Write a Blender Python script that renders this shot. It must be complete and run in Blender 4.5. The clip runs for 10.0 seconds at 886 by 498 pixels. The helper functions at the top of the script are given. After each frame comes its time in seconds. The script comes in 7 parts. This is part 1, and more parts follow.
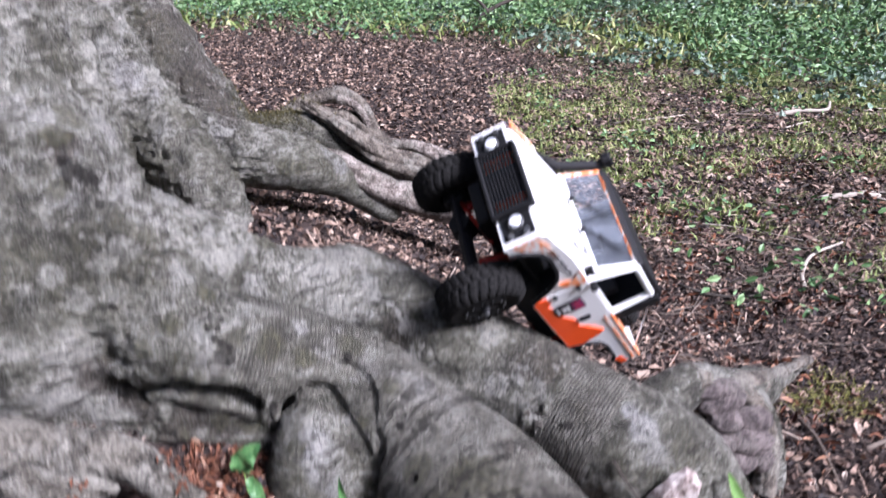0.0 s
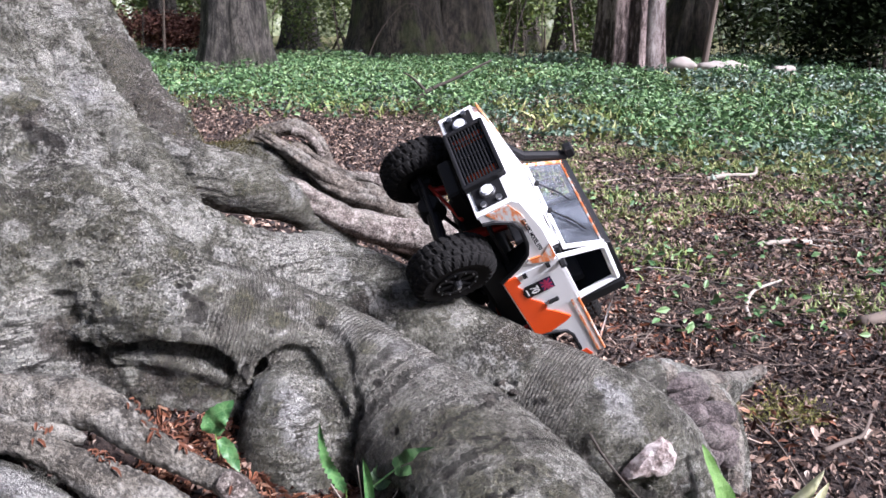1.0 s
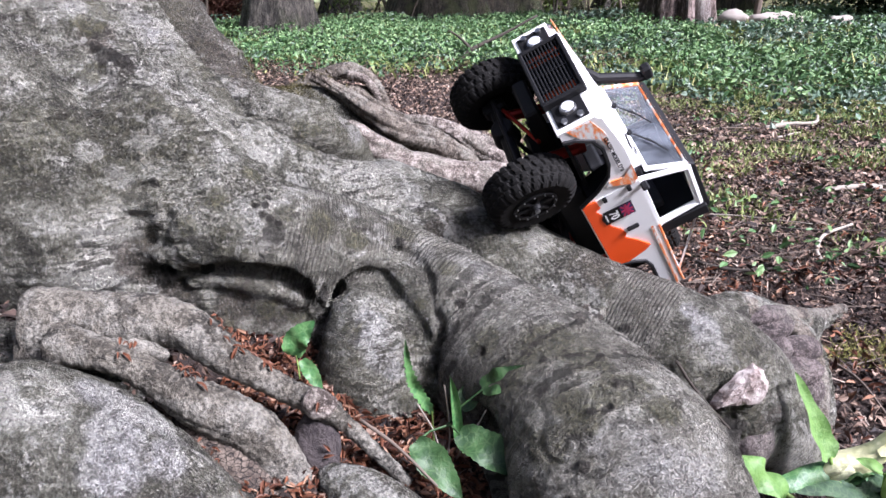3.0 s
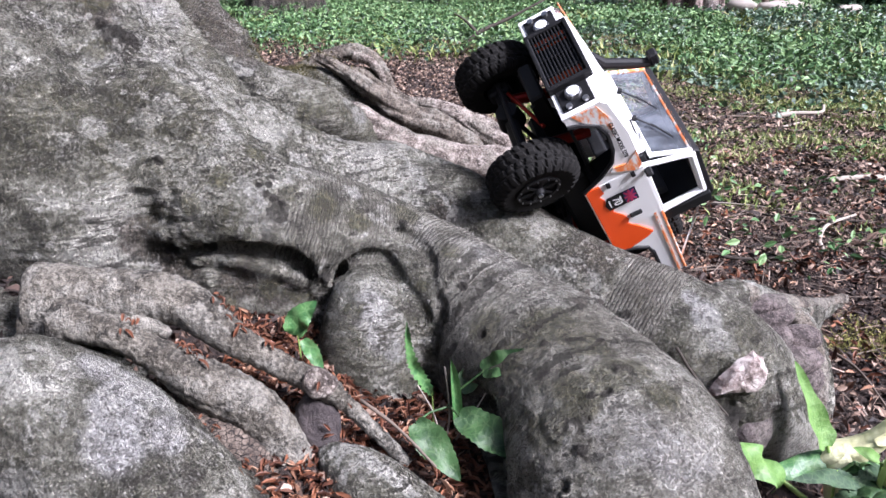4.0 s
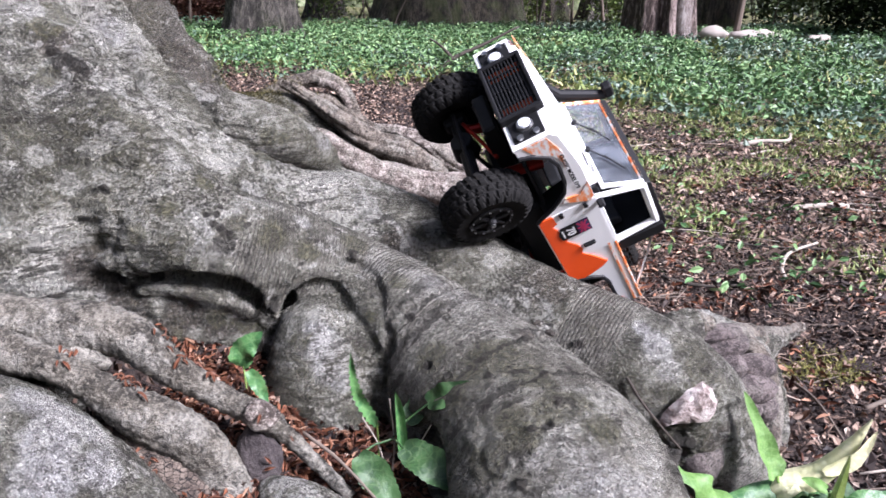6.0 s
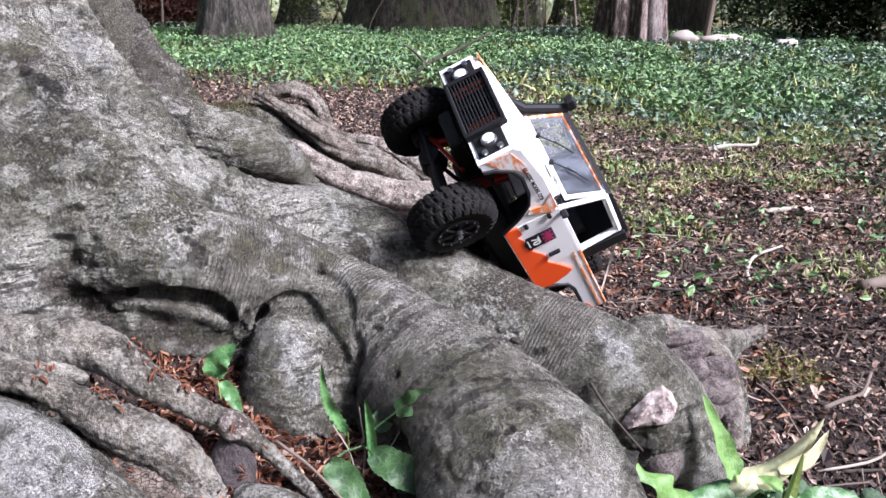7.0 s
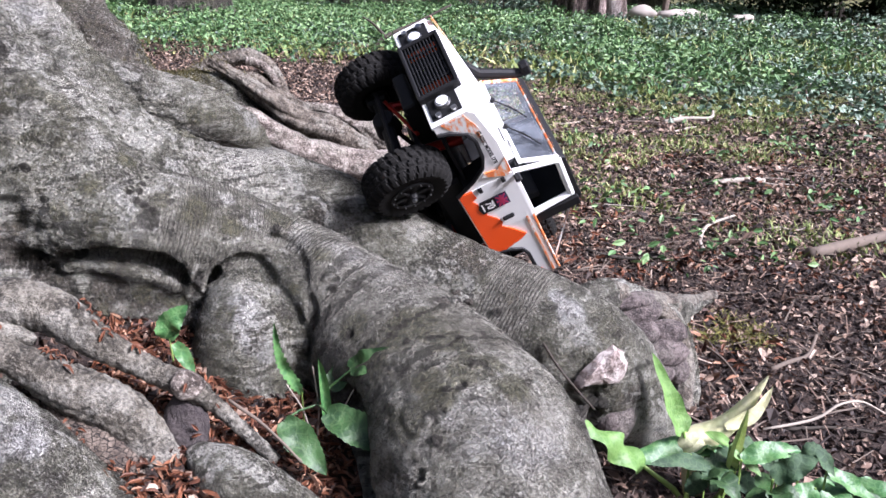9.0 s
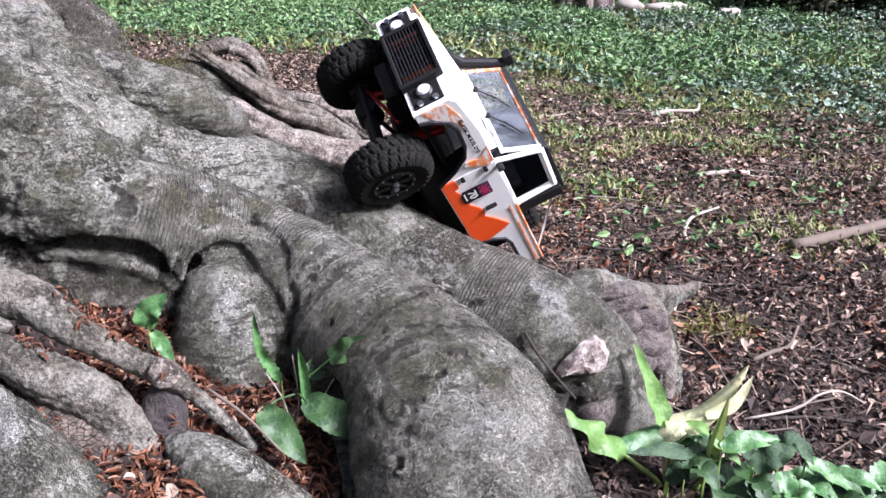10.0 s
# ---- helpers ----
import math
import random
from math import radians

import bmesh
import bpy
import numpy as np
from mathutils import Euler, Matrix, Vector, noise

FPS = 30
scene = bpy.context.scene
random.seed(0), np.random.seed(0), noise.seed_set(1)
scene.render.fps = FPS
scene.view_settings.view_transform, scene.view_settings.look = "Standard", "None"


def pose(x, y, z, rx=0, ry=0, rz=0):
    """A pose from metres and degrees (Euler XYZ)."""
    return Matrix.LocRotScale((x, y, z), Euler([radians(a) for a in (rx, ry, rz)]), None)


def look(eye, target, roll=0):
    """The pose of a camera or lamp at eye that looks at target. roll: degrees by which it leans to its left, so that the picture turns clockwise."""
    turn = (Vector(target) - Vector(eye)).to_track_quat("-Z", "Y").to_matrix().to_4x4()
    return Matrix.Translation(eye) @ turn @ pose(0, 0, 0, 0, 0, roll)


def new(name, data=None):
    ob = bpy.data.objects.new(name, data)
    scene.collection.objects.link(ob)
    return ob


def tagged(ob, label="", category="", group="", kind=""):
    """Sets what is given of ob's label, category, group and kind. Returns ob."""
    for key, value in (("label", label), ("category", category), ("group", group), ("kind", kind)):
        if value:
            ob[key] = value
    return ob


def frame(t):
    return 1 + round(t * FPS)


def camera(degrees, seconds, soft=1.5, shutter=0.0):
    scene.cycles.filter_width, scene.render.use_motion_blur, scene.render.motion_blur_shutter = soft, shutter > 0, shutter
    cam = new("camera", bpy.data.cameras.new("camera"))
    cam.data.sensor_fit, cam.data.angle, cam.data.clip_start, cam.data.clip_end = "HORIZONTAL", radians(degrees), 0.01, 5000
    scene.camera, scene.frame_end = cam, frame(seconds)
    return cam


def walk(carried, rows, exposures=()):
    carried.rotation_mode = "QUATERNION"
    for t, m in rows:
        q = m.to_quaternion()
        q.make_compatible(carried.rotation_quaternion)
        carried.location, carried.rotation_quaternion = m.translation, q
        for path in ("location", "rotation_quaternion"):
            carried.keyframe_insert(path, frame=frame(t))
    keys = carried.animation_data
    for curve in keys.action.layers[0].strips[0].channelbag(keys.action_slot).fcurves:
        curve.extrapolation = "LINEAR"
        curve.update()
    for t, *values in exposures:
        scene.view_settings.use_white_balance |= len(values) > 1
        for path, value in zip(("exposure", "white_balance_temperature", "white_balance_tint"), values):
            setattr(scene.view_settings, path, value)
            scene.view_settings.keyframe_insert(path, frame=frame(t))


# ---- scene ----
cam = camera(56.2, 10.0, shutter=0.5)
METRES, EYE, TILT, LEAN, TURN = 0.55, 0.945, -21.0, 0.0, 0.0
ROWS = [
    (0.0, 0.0, 0.0, 0.0, 0.0, 0.0, 0.0),
    (0.5, -0.0504, 0.1132, -0.363, -0.76, 4.05, 1.01),
    (1.0, -0.0875, 0.0147, -0.2898, -4.35, 6.33, 0.91),
    (1.5, -0.1131, 0.043, -0.3422, -4.59, 5.92, 2.6),
    (2.0, -0.1767, 0.0884, -0.3665, -3.13, 5.61, 2.77),
    (2.5, -0.1653, 0.0998, -0.3779, -1.61, 4.8, 2.06),
    (4.0, -0.1662, 0.0986, -0.3853, -1.23, 2.97, 0.44),
    (4.5, -0.1556, 0.1037, -0.3862, -0.97, 2.34, -0.48),
    (5.0, -0.1549, 0.1001, -0.3863, -1.26, 1.88, -0.66),
    (5.5, -0.1503, 0.1153, -0.3774, -1.34, 2.87, -0.19),
    (6.0, -0.1068, 0.0916, -0.3694, -2.78, 4.53, 0.23),
    (7.5, -0.0882, 0.0148, -0.3549, -4.47, 4.78, 1.1),
    (8.0, -0.0837, 0.0291, -0.3691, -4.56, 4.32, 1.32),
    (8.5, -0.0764, 0.0103, -0.3844, -5.97, 3.72, 1.76),
    (9.0, -0.0745, 0.0174, -0.3889, -6.98, 3.04, 1.37),
    (9.5, -0.0613, 0.0202, -0.3944, -7.42, 2.63, 1.26),
    (10.0, -0.0606, 0.02, -0.3966, -7.85, 2.5, 1.3),
]
walk(cam, [(t, pose(0, 0, EYE, TILT, LEAN, TURN) @ pose(METRES * x, METRES * y, METRES * z, 90 + pitch, roll, yaw)) for t, x, y, z, yaw, pitch, roll in ROWS],
     exposures=[(0.0, 1.38, 5500, 25), (0.9, 1.42, 5640, 23), (4.5, 1.50, 5640, 23), (10.0, 1.51, 5660, 23)])

# ---- light ----
world = bpy.data.worlds.new("overcast_sky")
scene.world = world
world.use_nodes = True
wn = world.node_tree
sky = wn.nodes.new("ShaderNodeTexSky")
sky.sky_type, sky.sun_disc = "NISHITA", False
sky.sun_elevation, sky.sun_rotation = radians(42), radians(124)
sky.air_density, sky.dust_density, sky.ozone_density = 1.0, 6.0, 1.0
wn.links.new(sky.outputs[0], wn.nodes["Background"].inputs[0])
wn.nodes["Background"].inputs[1].default_value = 0.048
sun = new("sun", bpy.data.lights.new("sun", "SUN"))
sun.data.energy, sun.data.angle, sun.data.color = 4.15, radians(18), (1.0, 0.97, 0.92)
sun.matrix_basis = look((3.0, -2.0, 3.2), (0, 0, 0))


# ---- materials ----
class Nodes:
    """A small builder of node materials."""

    def __init__(self, name, rough=0.8, metal=0.0):
        self.m = bpy.data.materials.new(name)
        self.m.use_nodes = True
        self.t = self.m.node_tree
        self.b = self.t.nodes["Principled BSDF"]
        self.b.inputs["Roughness"].default_value = rough
        self.b.inputs["Metallic"].default_value = metal

    def link(self, a, b):
        self.t.links.new(a, b)

    def put(self, socket, v):
        if isinstance(v, (int, float, tuple)):
            socket.default_value = v if not isinstance(v, tuple) or len(v) == 4 else (*v, 1) if socket.type == "RGBA" else v
        else:
            self.link(v, socket)

    def coord(self, kind="Object"):
        return self.t.nodes.new("ShaderNodeTexCoord").outputs[kind]

    def position(self):
        return self.t.nodes.new("ShaderNodeNewGeometry").outputs["Position"]

    def island(self):
        return self.t.nodes.new("ShaderNodeNewGeometry").outputs["Random Per Island"]

    def attr(self, name):
        n = self.t.nodes.new("ShaderNodeAttribute")
        n.attribute_name = name
        return n.outputs["Fac"]

    def noise(self, scale, detail=4.0, rough=0.6, vec=None, warp=0.0):
        n = self.t.nodes.new("ShaderNodeTexNoise")
        n.inputs["Scale"].default_value, n.inputs["Detail"].default_value = scale, detail
        n.inputs["Roughness"].default_value, n.inputs["Distortion"].default_value = rough, warp
        self.link(vec if vec is not None else self.position(), n.inputs["Vector"])
        return n.outputs["Fac"]

    def voronoi(self, scale, feature="F1", vec=None, out="Distance"):
        n = self.t.nodes.new("ShaderNodeTexVoronoi")
        n.feature = feature
        n.inputs["Scale"].default_value = scale
        self.link(vec if vec is not None else self.position(), n.inputs["Vector"])
        return n.outputs[out]

    def scaled(self, vec, s):
        n = self.t.nodes.new("ShaderNodeVectorMath")
        n.operation = "MULTIPLY"
        self.link(vec, n.inputs[0])
        n.inputs[1].default_value = s
        return n.outputs[0]

    def math(self, op, a, b=0.0, clamp=False):
        n = self.t.nodes.new("ShaderNodeMath")
        n.operation, n.use_clamp = op, clamp
        self.put(n.inputs[0], a)
        self.put(n.inputs[1], b)
        return n.outputs[0]

    def step(self, v, lo, hi):
        n = self.t.nodes.new("ShaderNodeMapRange")
        n.interpolation_type = "SMOOTHSTEP"
        self.link(v, n.inputs[0])
        n.inputs[1].default_value, n.inputs[2].default_value = lo, hi
        return n.outputs[0]

    def mix(self, f, a, b):
        n = self.t.nodes.new("ShaderNodeMix")
        n.data_type = "RGBA"
        self.put(n.inputs[0], f)
        self.put(n.inputs[6], a)
        self.put(n.inputs[7], b)
        return n.outputs[2]

    def ramp(self, v, *stops):
        n = self.t.nodes.new("ShaderNodeValToRGB")
        while len(n.color_ramp.elements) < len(stops):
            n.color_ramp.elements.new(0.5)
        for e, (p, c) in zip(n.color_ramp.elements, stops):
            e.position, e.color = p, (*c, 1)
        self.link(v, n.inputs[0])
        return n.outputs[0]

    def bump(self, h, strength=0.5, dist=0.01, after=None):
        n = self.t.nodes.new("ShaderNodeBump")
        n.inputs["Strength"].default_value, n.inputs["Distance"].default_value = strength, dist
        self.link(h, n.inputs["Height"])
        if after is not None:
            self.link(after, n.inputs["Normal"])
        return n.outputs[0]

    def done(self, colour=None, normal=None, rough=None):
        if colour is not None:
            self.put(self.b.inputs["Base Color"], colour)
        if normal is not None:
            self.link(normal, self.b.inputs["Normal"])
        if rough is not None:
            self.put(self.b.inputs["Roughness"], rough)
        return self.m


def bark_material():
    n = Nodes("beech_bark", 0.85)
    along, worn, ring, pale, dark, moss, brown, disc, silver = (n.attr(k) for k in ("along", "worn", "ring", "pale", "dark", "moss", "brown", "disc", "silver"))
    level = n.scaled(n.position(), (1.0, 1.0, 1.9))
    broad, mid, fine, grit = n.noise(5, 6, 0.62), n.noise(17, 9, 0.72, level), n.noise(95, 6, 0.75), n.noise(260, 3, 0.7)
    peppery = n.step(n.noise(8, 4, 0.6), 0.42, 0.60)
    edge = n.math("MULTIPLY", n.math("SUBTRACT", n.noise(16, 8, 0.68), 0.5), 3.0)
    tone = n.math("ADD", n.math("MULTIPLY", broad, 0.34), n.math("ADD", n.math("MULTIPLY", mid, 0.44), n.math("MULTIPLY", fine, 0.22)))
    c = n.ramp(tone, (0.43, (0.044, 0.041, 0.027)), (0.472, (0.150, 0.144, 0.104)), (0.51, (0.32, 0.311, 0.245)), (0.55, (0.68, 0.66, 0.575)))
    # brown bark, and shade of the overhang painted on the wall below
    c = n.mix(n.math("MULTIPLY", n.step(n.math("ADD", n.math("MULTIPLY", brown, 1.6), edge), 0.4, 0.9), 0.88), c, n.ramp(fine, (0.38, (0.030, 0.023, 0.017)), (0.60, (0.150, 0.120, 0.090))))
    # green algae
    algae = n.math("MAXIMUM", n.math("MULTIPLY", n.step(n.noise(4.5, 5, 0.6), 0.48, 0.62), 0.5), n.step(n.math("ADD", n.math("MULTIPLY", moss, 1.4), edge), 0.6, 1.1))
    c = n.mix(n.math("MULTIPLY", n.step(n.math("ADD", silver, n.math("MULTIPLY", edge, 0.3)), 0.05, 0.6), 0.8), c, n.ramp(fine, (0.40, (0.33, 0.315, 0.295)), (0.55, (0.80, 0.785, 0.76))))
    # pale lichen
    spot = n.math("MULTIPLY", n.step(n.noise(13, 6, 0.62, warp=0.5), 0.59, 0.61), n.step(n.noise(3.1, 2), 0.44, 0.56))
    frost = n.math("MULTIPLY", n.step(n.noise(44, 5, 0.66), 0.575, 0.60), n.step(n.noise(6.5, 4, 0.6), 0.46, 0.58))
    spot = n.math("MAXIMUM", spot, n.math("MULTIPLY", frost, 0.85))
    small = n.math("MULTIPLY", n.step(n.math("ADD", n.voronoi(48), n.math("MULTIPLY", edge, 0.18)), 0.24, 0.15), n.step(n.noise(5.3, 2), 0.44, 0.54))
    spot = n.math("MAXIMUM", n.math("MAXIMUM", spot, n.math("MULTIPLY", small, 0.9)), n.math("MULTIPLY", n.step(n.math("ADD", n.math("MULTIPLY", pale, 1.5), n.math("ADD", edge, n.math("MULTIPLY", n.math("SUBTRACT", fine, 0.5), 2.5))), 0.62, 0.95), 0.85))
    spot = n.math("MAXIMUM", spot, n.step(n.math("ADD", disc, n.math("ADD", n.math("MULTIPLY", edge, 0.7), n.math("MULTIPLY", n.math("SUBTRACT", fine, 0.5), 1.6))), 0.30, 0.42))
    c = n.mix(n.math("MULTIPLY", spot, 0.85), c, n.ramp(fine, (0.36, (0.36, 0.35, 0.30)), (0.56, (0.76, 0.742, 0.67))))
    zone = n.step(n.math("ADD", n.math("MULTIPLY", ring, 1.7), n.math("MULTIPLY", edge, 0.7)), 0.35, 0.95)
    c = n.mix(n.math("MULTIPLY", n.step(ring, 0.25, 0.9), 0.5), c, n.ramp(fine, (0.40, (0.135, 0.120, 0.095)), (0.50, (0.29, 0.268, 0.222)), (0.59, (0.56, 0.53, 0.465))))
    # rubbed, pinkish wood
    c = n.mix(n.math("MULTIPLY", worn, n.step(n.noise(14, 6, 0.65), 0.40, 0.58)), c, n.ramp(n.noise(40, 6, 0.7), (0.36, (0.20, 0.155, 0.13)), (0.62, (0.56, 0.49, 0.44))))
    # growth rings across the root, coarse and fine
    bend = n.math("MULTIPLY", n.noise(6, 4), 18.0)
    wave = n.math("SINE", n.math("ADD", n.math("MULTIPLY", along, 1250.0), bend))
    thin = n.math("SINE", n.math("ADD", n.math("MULTIPLY", along, 2700.0), n.math("MULTIPLY", bend, 2.3)))
    lines = n.math("MAXIMUM", n.math("MULTIPLY", n.step(wave, 0.1, 0.8), n.step(n.noise(26, 5, 0.7), 0.30, 0.42)), n.math("MULTIPLY", n.step(thin, 0.1, 0.8), n.step(n.noise(33, 5, 0.7), 0.47, 0.55)))
    lines = n.math("MULTIPLY", n.math("MULTIPLY", lines, zone), n.math("SUBTRACT", 1.0, n.math("MULTIPLY", silver, 0.75)))
    calm = n.math("SUBTRACT", 1.0, n.math("MULTIPLY", zone, 0.2))
    # scaly cracks
    warp = n.t.nodes.new("ShaderNodeTexNoise")
    warp.inputs["Scale"].default_value, warp.inputs["Detail"].default_value = 38, 4
    n.link(n.position(), warp.inputs["Vector"])
    shift = n.t.nodes.new("ShaderNodeVectorMath")
    shift.operation = "MULTIPLY_ADD"
    n.link(warp.outputs["Color"], shift.inputs[0])
    shift.inputs[1].default_value = (0.045, 0.045, 0.045)
    n.link(n.position(), shift.inputs[2])
    scales = n.step(n.voronoi(62, "DISTANCE_TO_EDGE", shift.outputs[0]), 0.07, 0.015)
    scales = n.math("MULTIPLY", scales, n.step(n.noise(7, 4), 0.50, 0.60))
    c = n.mix(n.math("MULTIPLY", scales, 0.7), c, (0.040, 0.033, 0.025))
    # short wrinkles lying level round the trunk
    wrinkle = n.noise(34, 5, 0.7, n.scaled(n.position(), (0.55, 0.55, 3.4)))
    folds = n.math("MULTIPLY", n.step(wrinkle, 0.535, 0.575), n.step(n.noise(9, 4), 0.40, 0.54))
    folds = n.math("MULTIPLY", folds, n.math("SUBTRACT", 1.0, zone))
    c = n.mix(n.math("MULTIPLY", folds, 0.85), c, (0.050, 0.043, 0.032))
    # dark pitting, crusts and flecks; dark patches also paint the overhang's shade
    pits_and_shade = n.math("MULTIPLY", n.step(n.noise(42, 7, 0.78), 0.57, 0.61), n.step(n.noise(6, 3), 0.46, 0.60))
    pits_and_shade = n.math("MAXIMUM", pits_and_shade, n.step(n.math("ADD", n.math("MULTIPLY", dark, 1.25), n.math("MULTIPLY", edge, 1.3)), 0.62, 0.85))
    c = n.mix(n.math("MULTIPLY", n.step(grit, 0.525, 0.56), n.math("MULTIPLY", n.math("ADD", n.math("MULTIPLY", peppery, 0.65), 0.35), 0.70)), c, (0.034, 0.029, 0.021))
    c = n.mix(n.math("MULTIPLY", n.step(grit, 0.46, 0.425), n.math("MULTIPLY", n.math("ADD", n.math("MULTIPLY", peppery, 0.7), 0.3), 0.50)), c, (0.63, 0.61, 0.53))
    # fine dark flecks and pale fibres
    grain = n.noise(430, 3, 0.7, n.scaled(n.position(), (1.0, 1.0, 0.38)))
    c = n.mix(n.math("MULTIPLY", n.step(grain, 0.56, 0.61), n.math("MULTIPLY", calm, 0.5)), c, (0.035, 0.030, 0.022))
    c = n.mix(n.math("MULTIPLY", n.step(grain, 0.42, 0.37), 0.4), c, (0.60, 0.585, 0.53))
    c = n.mix(n.math("MULTIPLY", n.step(zone, 0.2, 0.9), 0.35), c, n.ramp(mid, (0.40, (0.19, 0.177, 0.138)), (0.58, (0.50, 0.475, 0.40))))
    c = n.mix(n.math("MULTIPLY", algae, 0.68), c, n.ramp(n.math("ADD", n.math("MULTIPLY", fine, 0.6), n.math("MULTIPLY", grit, 0.4)), (0.42, (0.026, 0.026, 0.010)), (0.50, (0.090, 0.086, 0.040)), (0.58, (0.225, 0.212, 0.118))))
    c = n.mix(n.math("MULTIPLY", lines, 0.78), c, (0.040, 0.034, 0.025))
    c = n.mix(n.math("MULTIPLY", pits_and_shade, 0.85), c, (0.026, 0.021, 0.015))
    holes = n.math("MAXIMUM", pits_and_shade, n.math("MAXIMUM", n.math("MULTIPLY", scales, 0.6), n.math("MULTIPLY", folds, 0.9)))
    deep = n.math("SUBTRACT", n.math("ADD", n.math("MULTIPLY", mid, 0.5), n.math("MULTIPLY", fine, 0.6)), n.math("MULTIPLY", holes, 0.4))
    low = n.bump(deep, 1.0, 0.024)
    high = n.bump(n.math("SUBTRACT", n.math("ADD", grit, n.math("MULTIPLY", fine, 0.6)), n.math("ADD", n.math("MULTIPLY", lines, 1.3), n.math("MULTIPLY", grain, 0.5))), 1.0, 0.019, low)
    return n.done(c, high, n.math("ADD", 0.66, n.math("MULTIPLY", fine, 0.25)))


def soil_material():
    n = Nodes("woodland_soil", 0.95)
    mid, fine, patch = n.noise(9, 5, 0.65), n.noise(70, 5, 0.75), n.noise(1.3, 4, 0.6)
    c = n.ramp(fine, (0.30, (0.012, 0.007, 0.005)), (0.5, (0.036, 0.022, 0.017)), (0.68, (0.085, 0.055, 0.042)), (0.8, (0.20, 0.145, 0.115)))
    c = n.mix(n.math("MULTIPLY", n.step(mid, 0.45, 0.7), 0.5), c, (0.050, 0.032, 0.024))
    green = n.math("MULTIPLY", n.attr("green"), n.step(n.noise(5.0, 5, 0.7), 0.34, 0.6))
    c = n.mix(green, c, n.ramp(n.noise(40, 4), (0.3, (0.045, 0.052, 0.014)), (0.7, (0.19, 0.195, 0.06))))
    h = n.math("ADD", n.math("MULTIPLY", mid, 0.7), fine)
    return n.done(c, n.bump(h, 1.0, 0.02))


def leafy_material(name, stops, rough=0.6, spots=None, sheen=0.4):
    n = Nodes(name, rough)
    c = n.ramp(n.island(), *stops)
    f = n.noise(90, 3)
    c = n.mix(n.math("MULTIPLY", n.step(f, 0.45, 0.7), 0.35), c, spots or tuple(v * 0.45 for v in stops[0][1]))
    n.b.inputs["Specular IOR Level"].default_value = sheen
    return n.done(c, n.bump(n.noise(160, 2), 0.25, 0.003))


def plain_material(name, colour, rough=0.5, metal=0.0, grain=60.0, dirt=0.25, coat=0.0, bump=0.08):
    n = Nodes(name, rough, metal)
    f = n.noise(grain, 4, 0.65, n.coord())
    g = n.noise(grain * 0.18, 3, 0.6, n.coord())
    c = n.mix(n.math("MULTIPLY", n.step(g, 0.45, 0.75), dirt), colour, tuple(v * 0.55 for v in colour))
    c = n.mix(n.math("MULTIPLY", n.step(f, 0.6, 0.8), dirt), c, (0.16, 0.12, 0.09))
    n.b.inputs["Coat Weight"].default_value = coat
    return n.done(c, n.bump(f, bump, 0.002), n.math("ADD", rough - 0.08, n.math("MULTIPLY", f, 0.16)))


def trunk_material(name, dark, mid, pale, grain=4.0, moss=0.2):
    n = Nodes(name, 0.92)
    p = n.coord()
    a, b = n.noise(grain * 2.6, 9, 0.80, n.scaled(p, (1.0, 1.0, 0.22))), n.noise(grain * 9, 5, 0.7, n.scaled(p, (1, 1, 0.4)))
    c = n.ramp(a, (0.40, dark), (0.49, mid), (0.58, pale))
    c = n.mix(n.math("MULTIPLY", n.step(b, 0.5, 0.65), 0.55), c, dark)
    c = n.mix(n.math("MULTIPLY", n.step(n.noise(1.4, 5, 0.65, p), 0.5, 0.62), moss), c, (0.09, 0.115, 0.035))
    h = n.math("ADD", a, n.math("MULTIPLY", b, 0.4))
    return n.done(c, n.bump(h, 1.0, 0.12))


BARK = bark_material()
SOIL = soil_material()
LITTER = leafy_material("dead_leaves", ((0.0, (0.014, 0.009, 0.008)), (0.38, (0.038, 0.024, 0.019)), (0.52, (0.110, 0.069, 0.051)), (0.74, (0.24, 0.160, 0.118)), (0.92, (0.34, 0.245, 0.183)), (1.0, (0.46, 0.37, 0.30))), 0.7)
ORANGE_LITTER = leafy_material("fox_red_bud_scales", ((0.0, (0.035, 0.014, 0.010)), (0.4, (0.10, 0.038, 0.020)), (0.75, (0.23, 0.090, 0.045)), (1.0, (0.42, 0.26, 0.17))), 0.6)
IVY = leafy_material("ivy_leaf", ((0.0, (0.020, 0.040, 0.022)), (0.45, (0.056, 0.105, 0.062)), (0.8, (0.130, 0.200, 0.132)), (1.0, (0.27, 0.34, 0.26))), 0.42, sheen=0.5)
WEED = leafy_material("bright_weed_leaf", ((0.0, (0.032, 0.078, 0.026)), (0.5, (0.088, 0.178, 0.060)), (1.0, (0.22, 0.33, 0.14))), 0.5)
GRASS = leafy_material("grass_blade", ((0.0, (0.090, 0.135, 0.032)), (0.6, (0.21, 0.26, 0.072)), (1.0, (0.40, 0.38, 0.17))), 0.55)
MOSS = leafy_material("moss_tuft", ((0.0, (0.026, 0.023, 0.010)), (0.6, (0.070, 0.062, 0.020)), (1.0, (0.16, 0.135, 0.045))), 0.85)
YELLOW_MOSS = leafy_material("yellow_green_moss", ((0.0, (0.075, 0.08, 0.016)), (0.6, (0.17, 0.165, 0.036)), (1.0, (0.30, 0.27, 0.08))), 0.8)
SHRUB = leafy_material("shrub_leaf", ((0.0, (0.012, 0.022, 0.010)), (0.6, (0.035, 0.058, 0.020)), (1.0, (0.085, 0.12, 0.035))), 0.5)
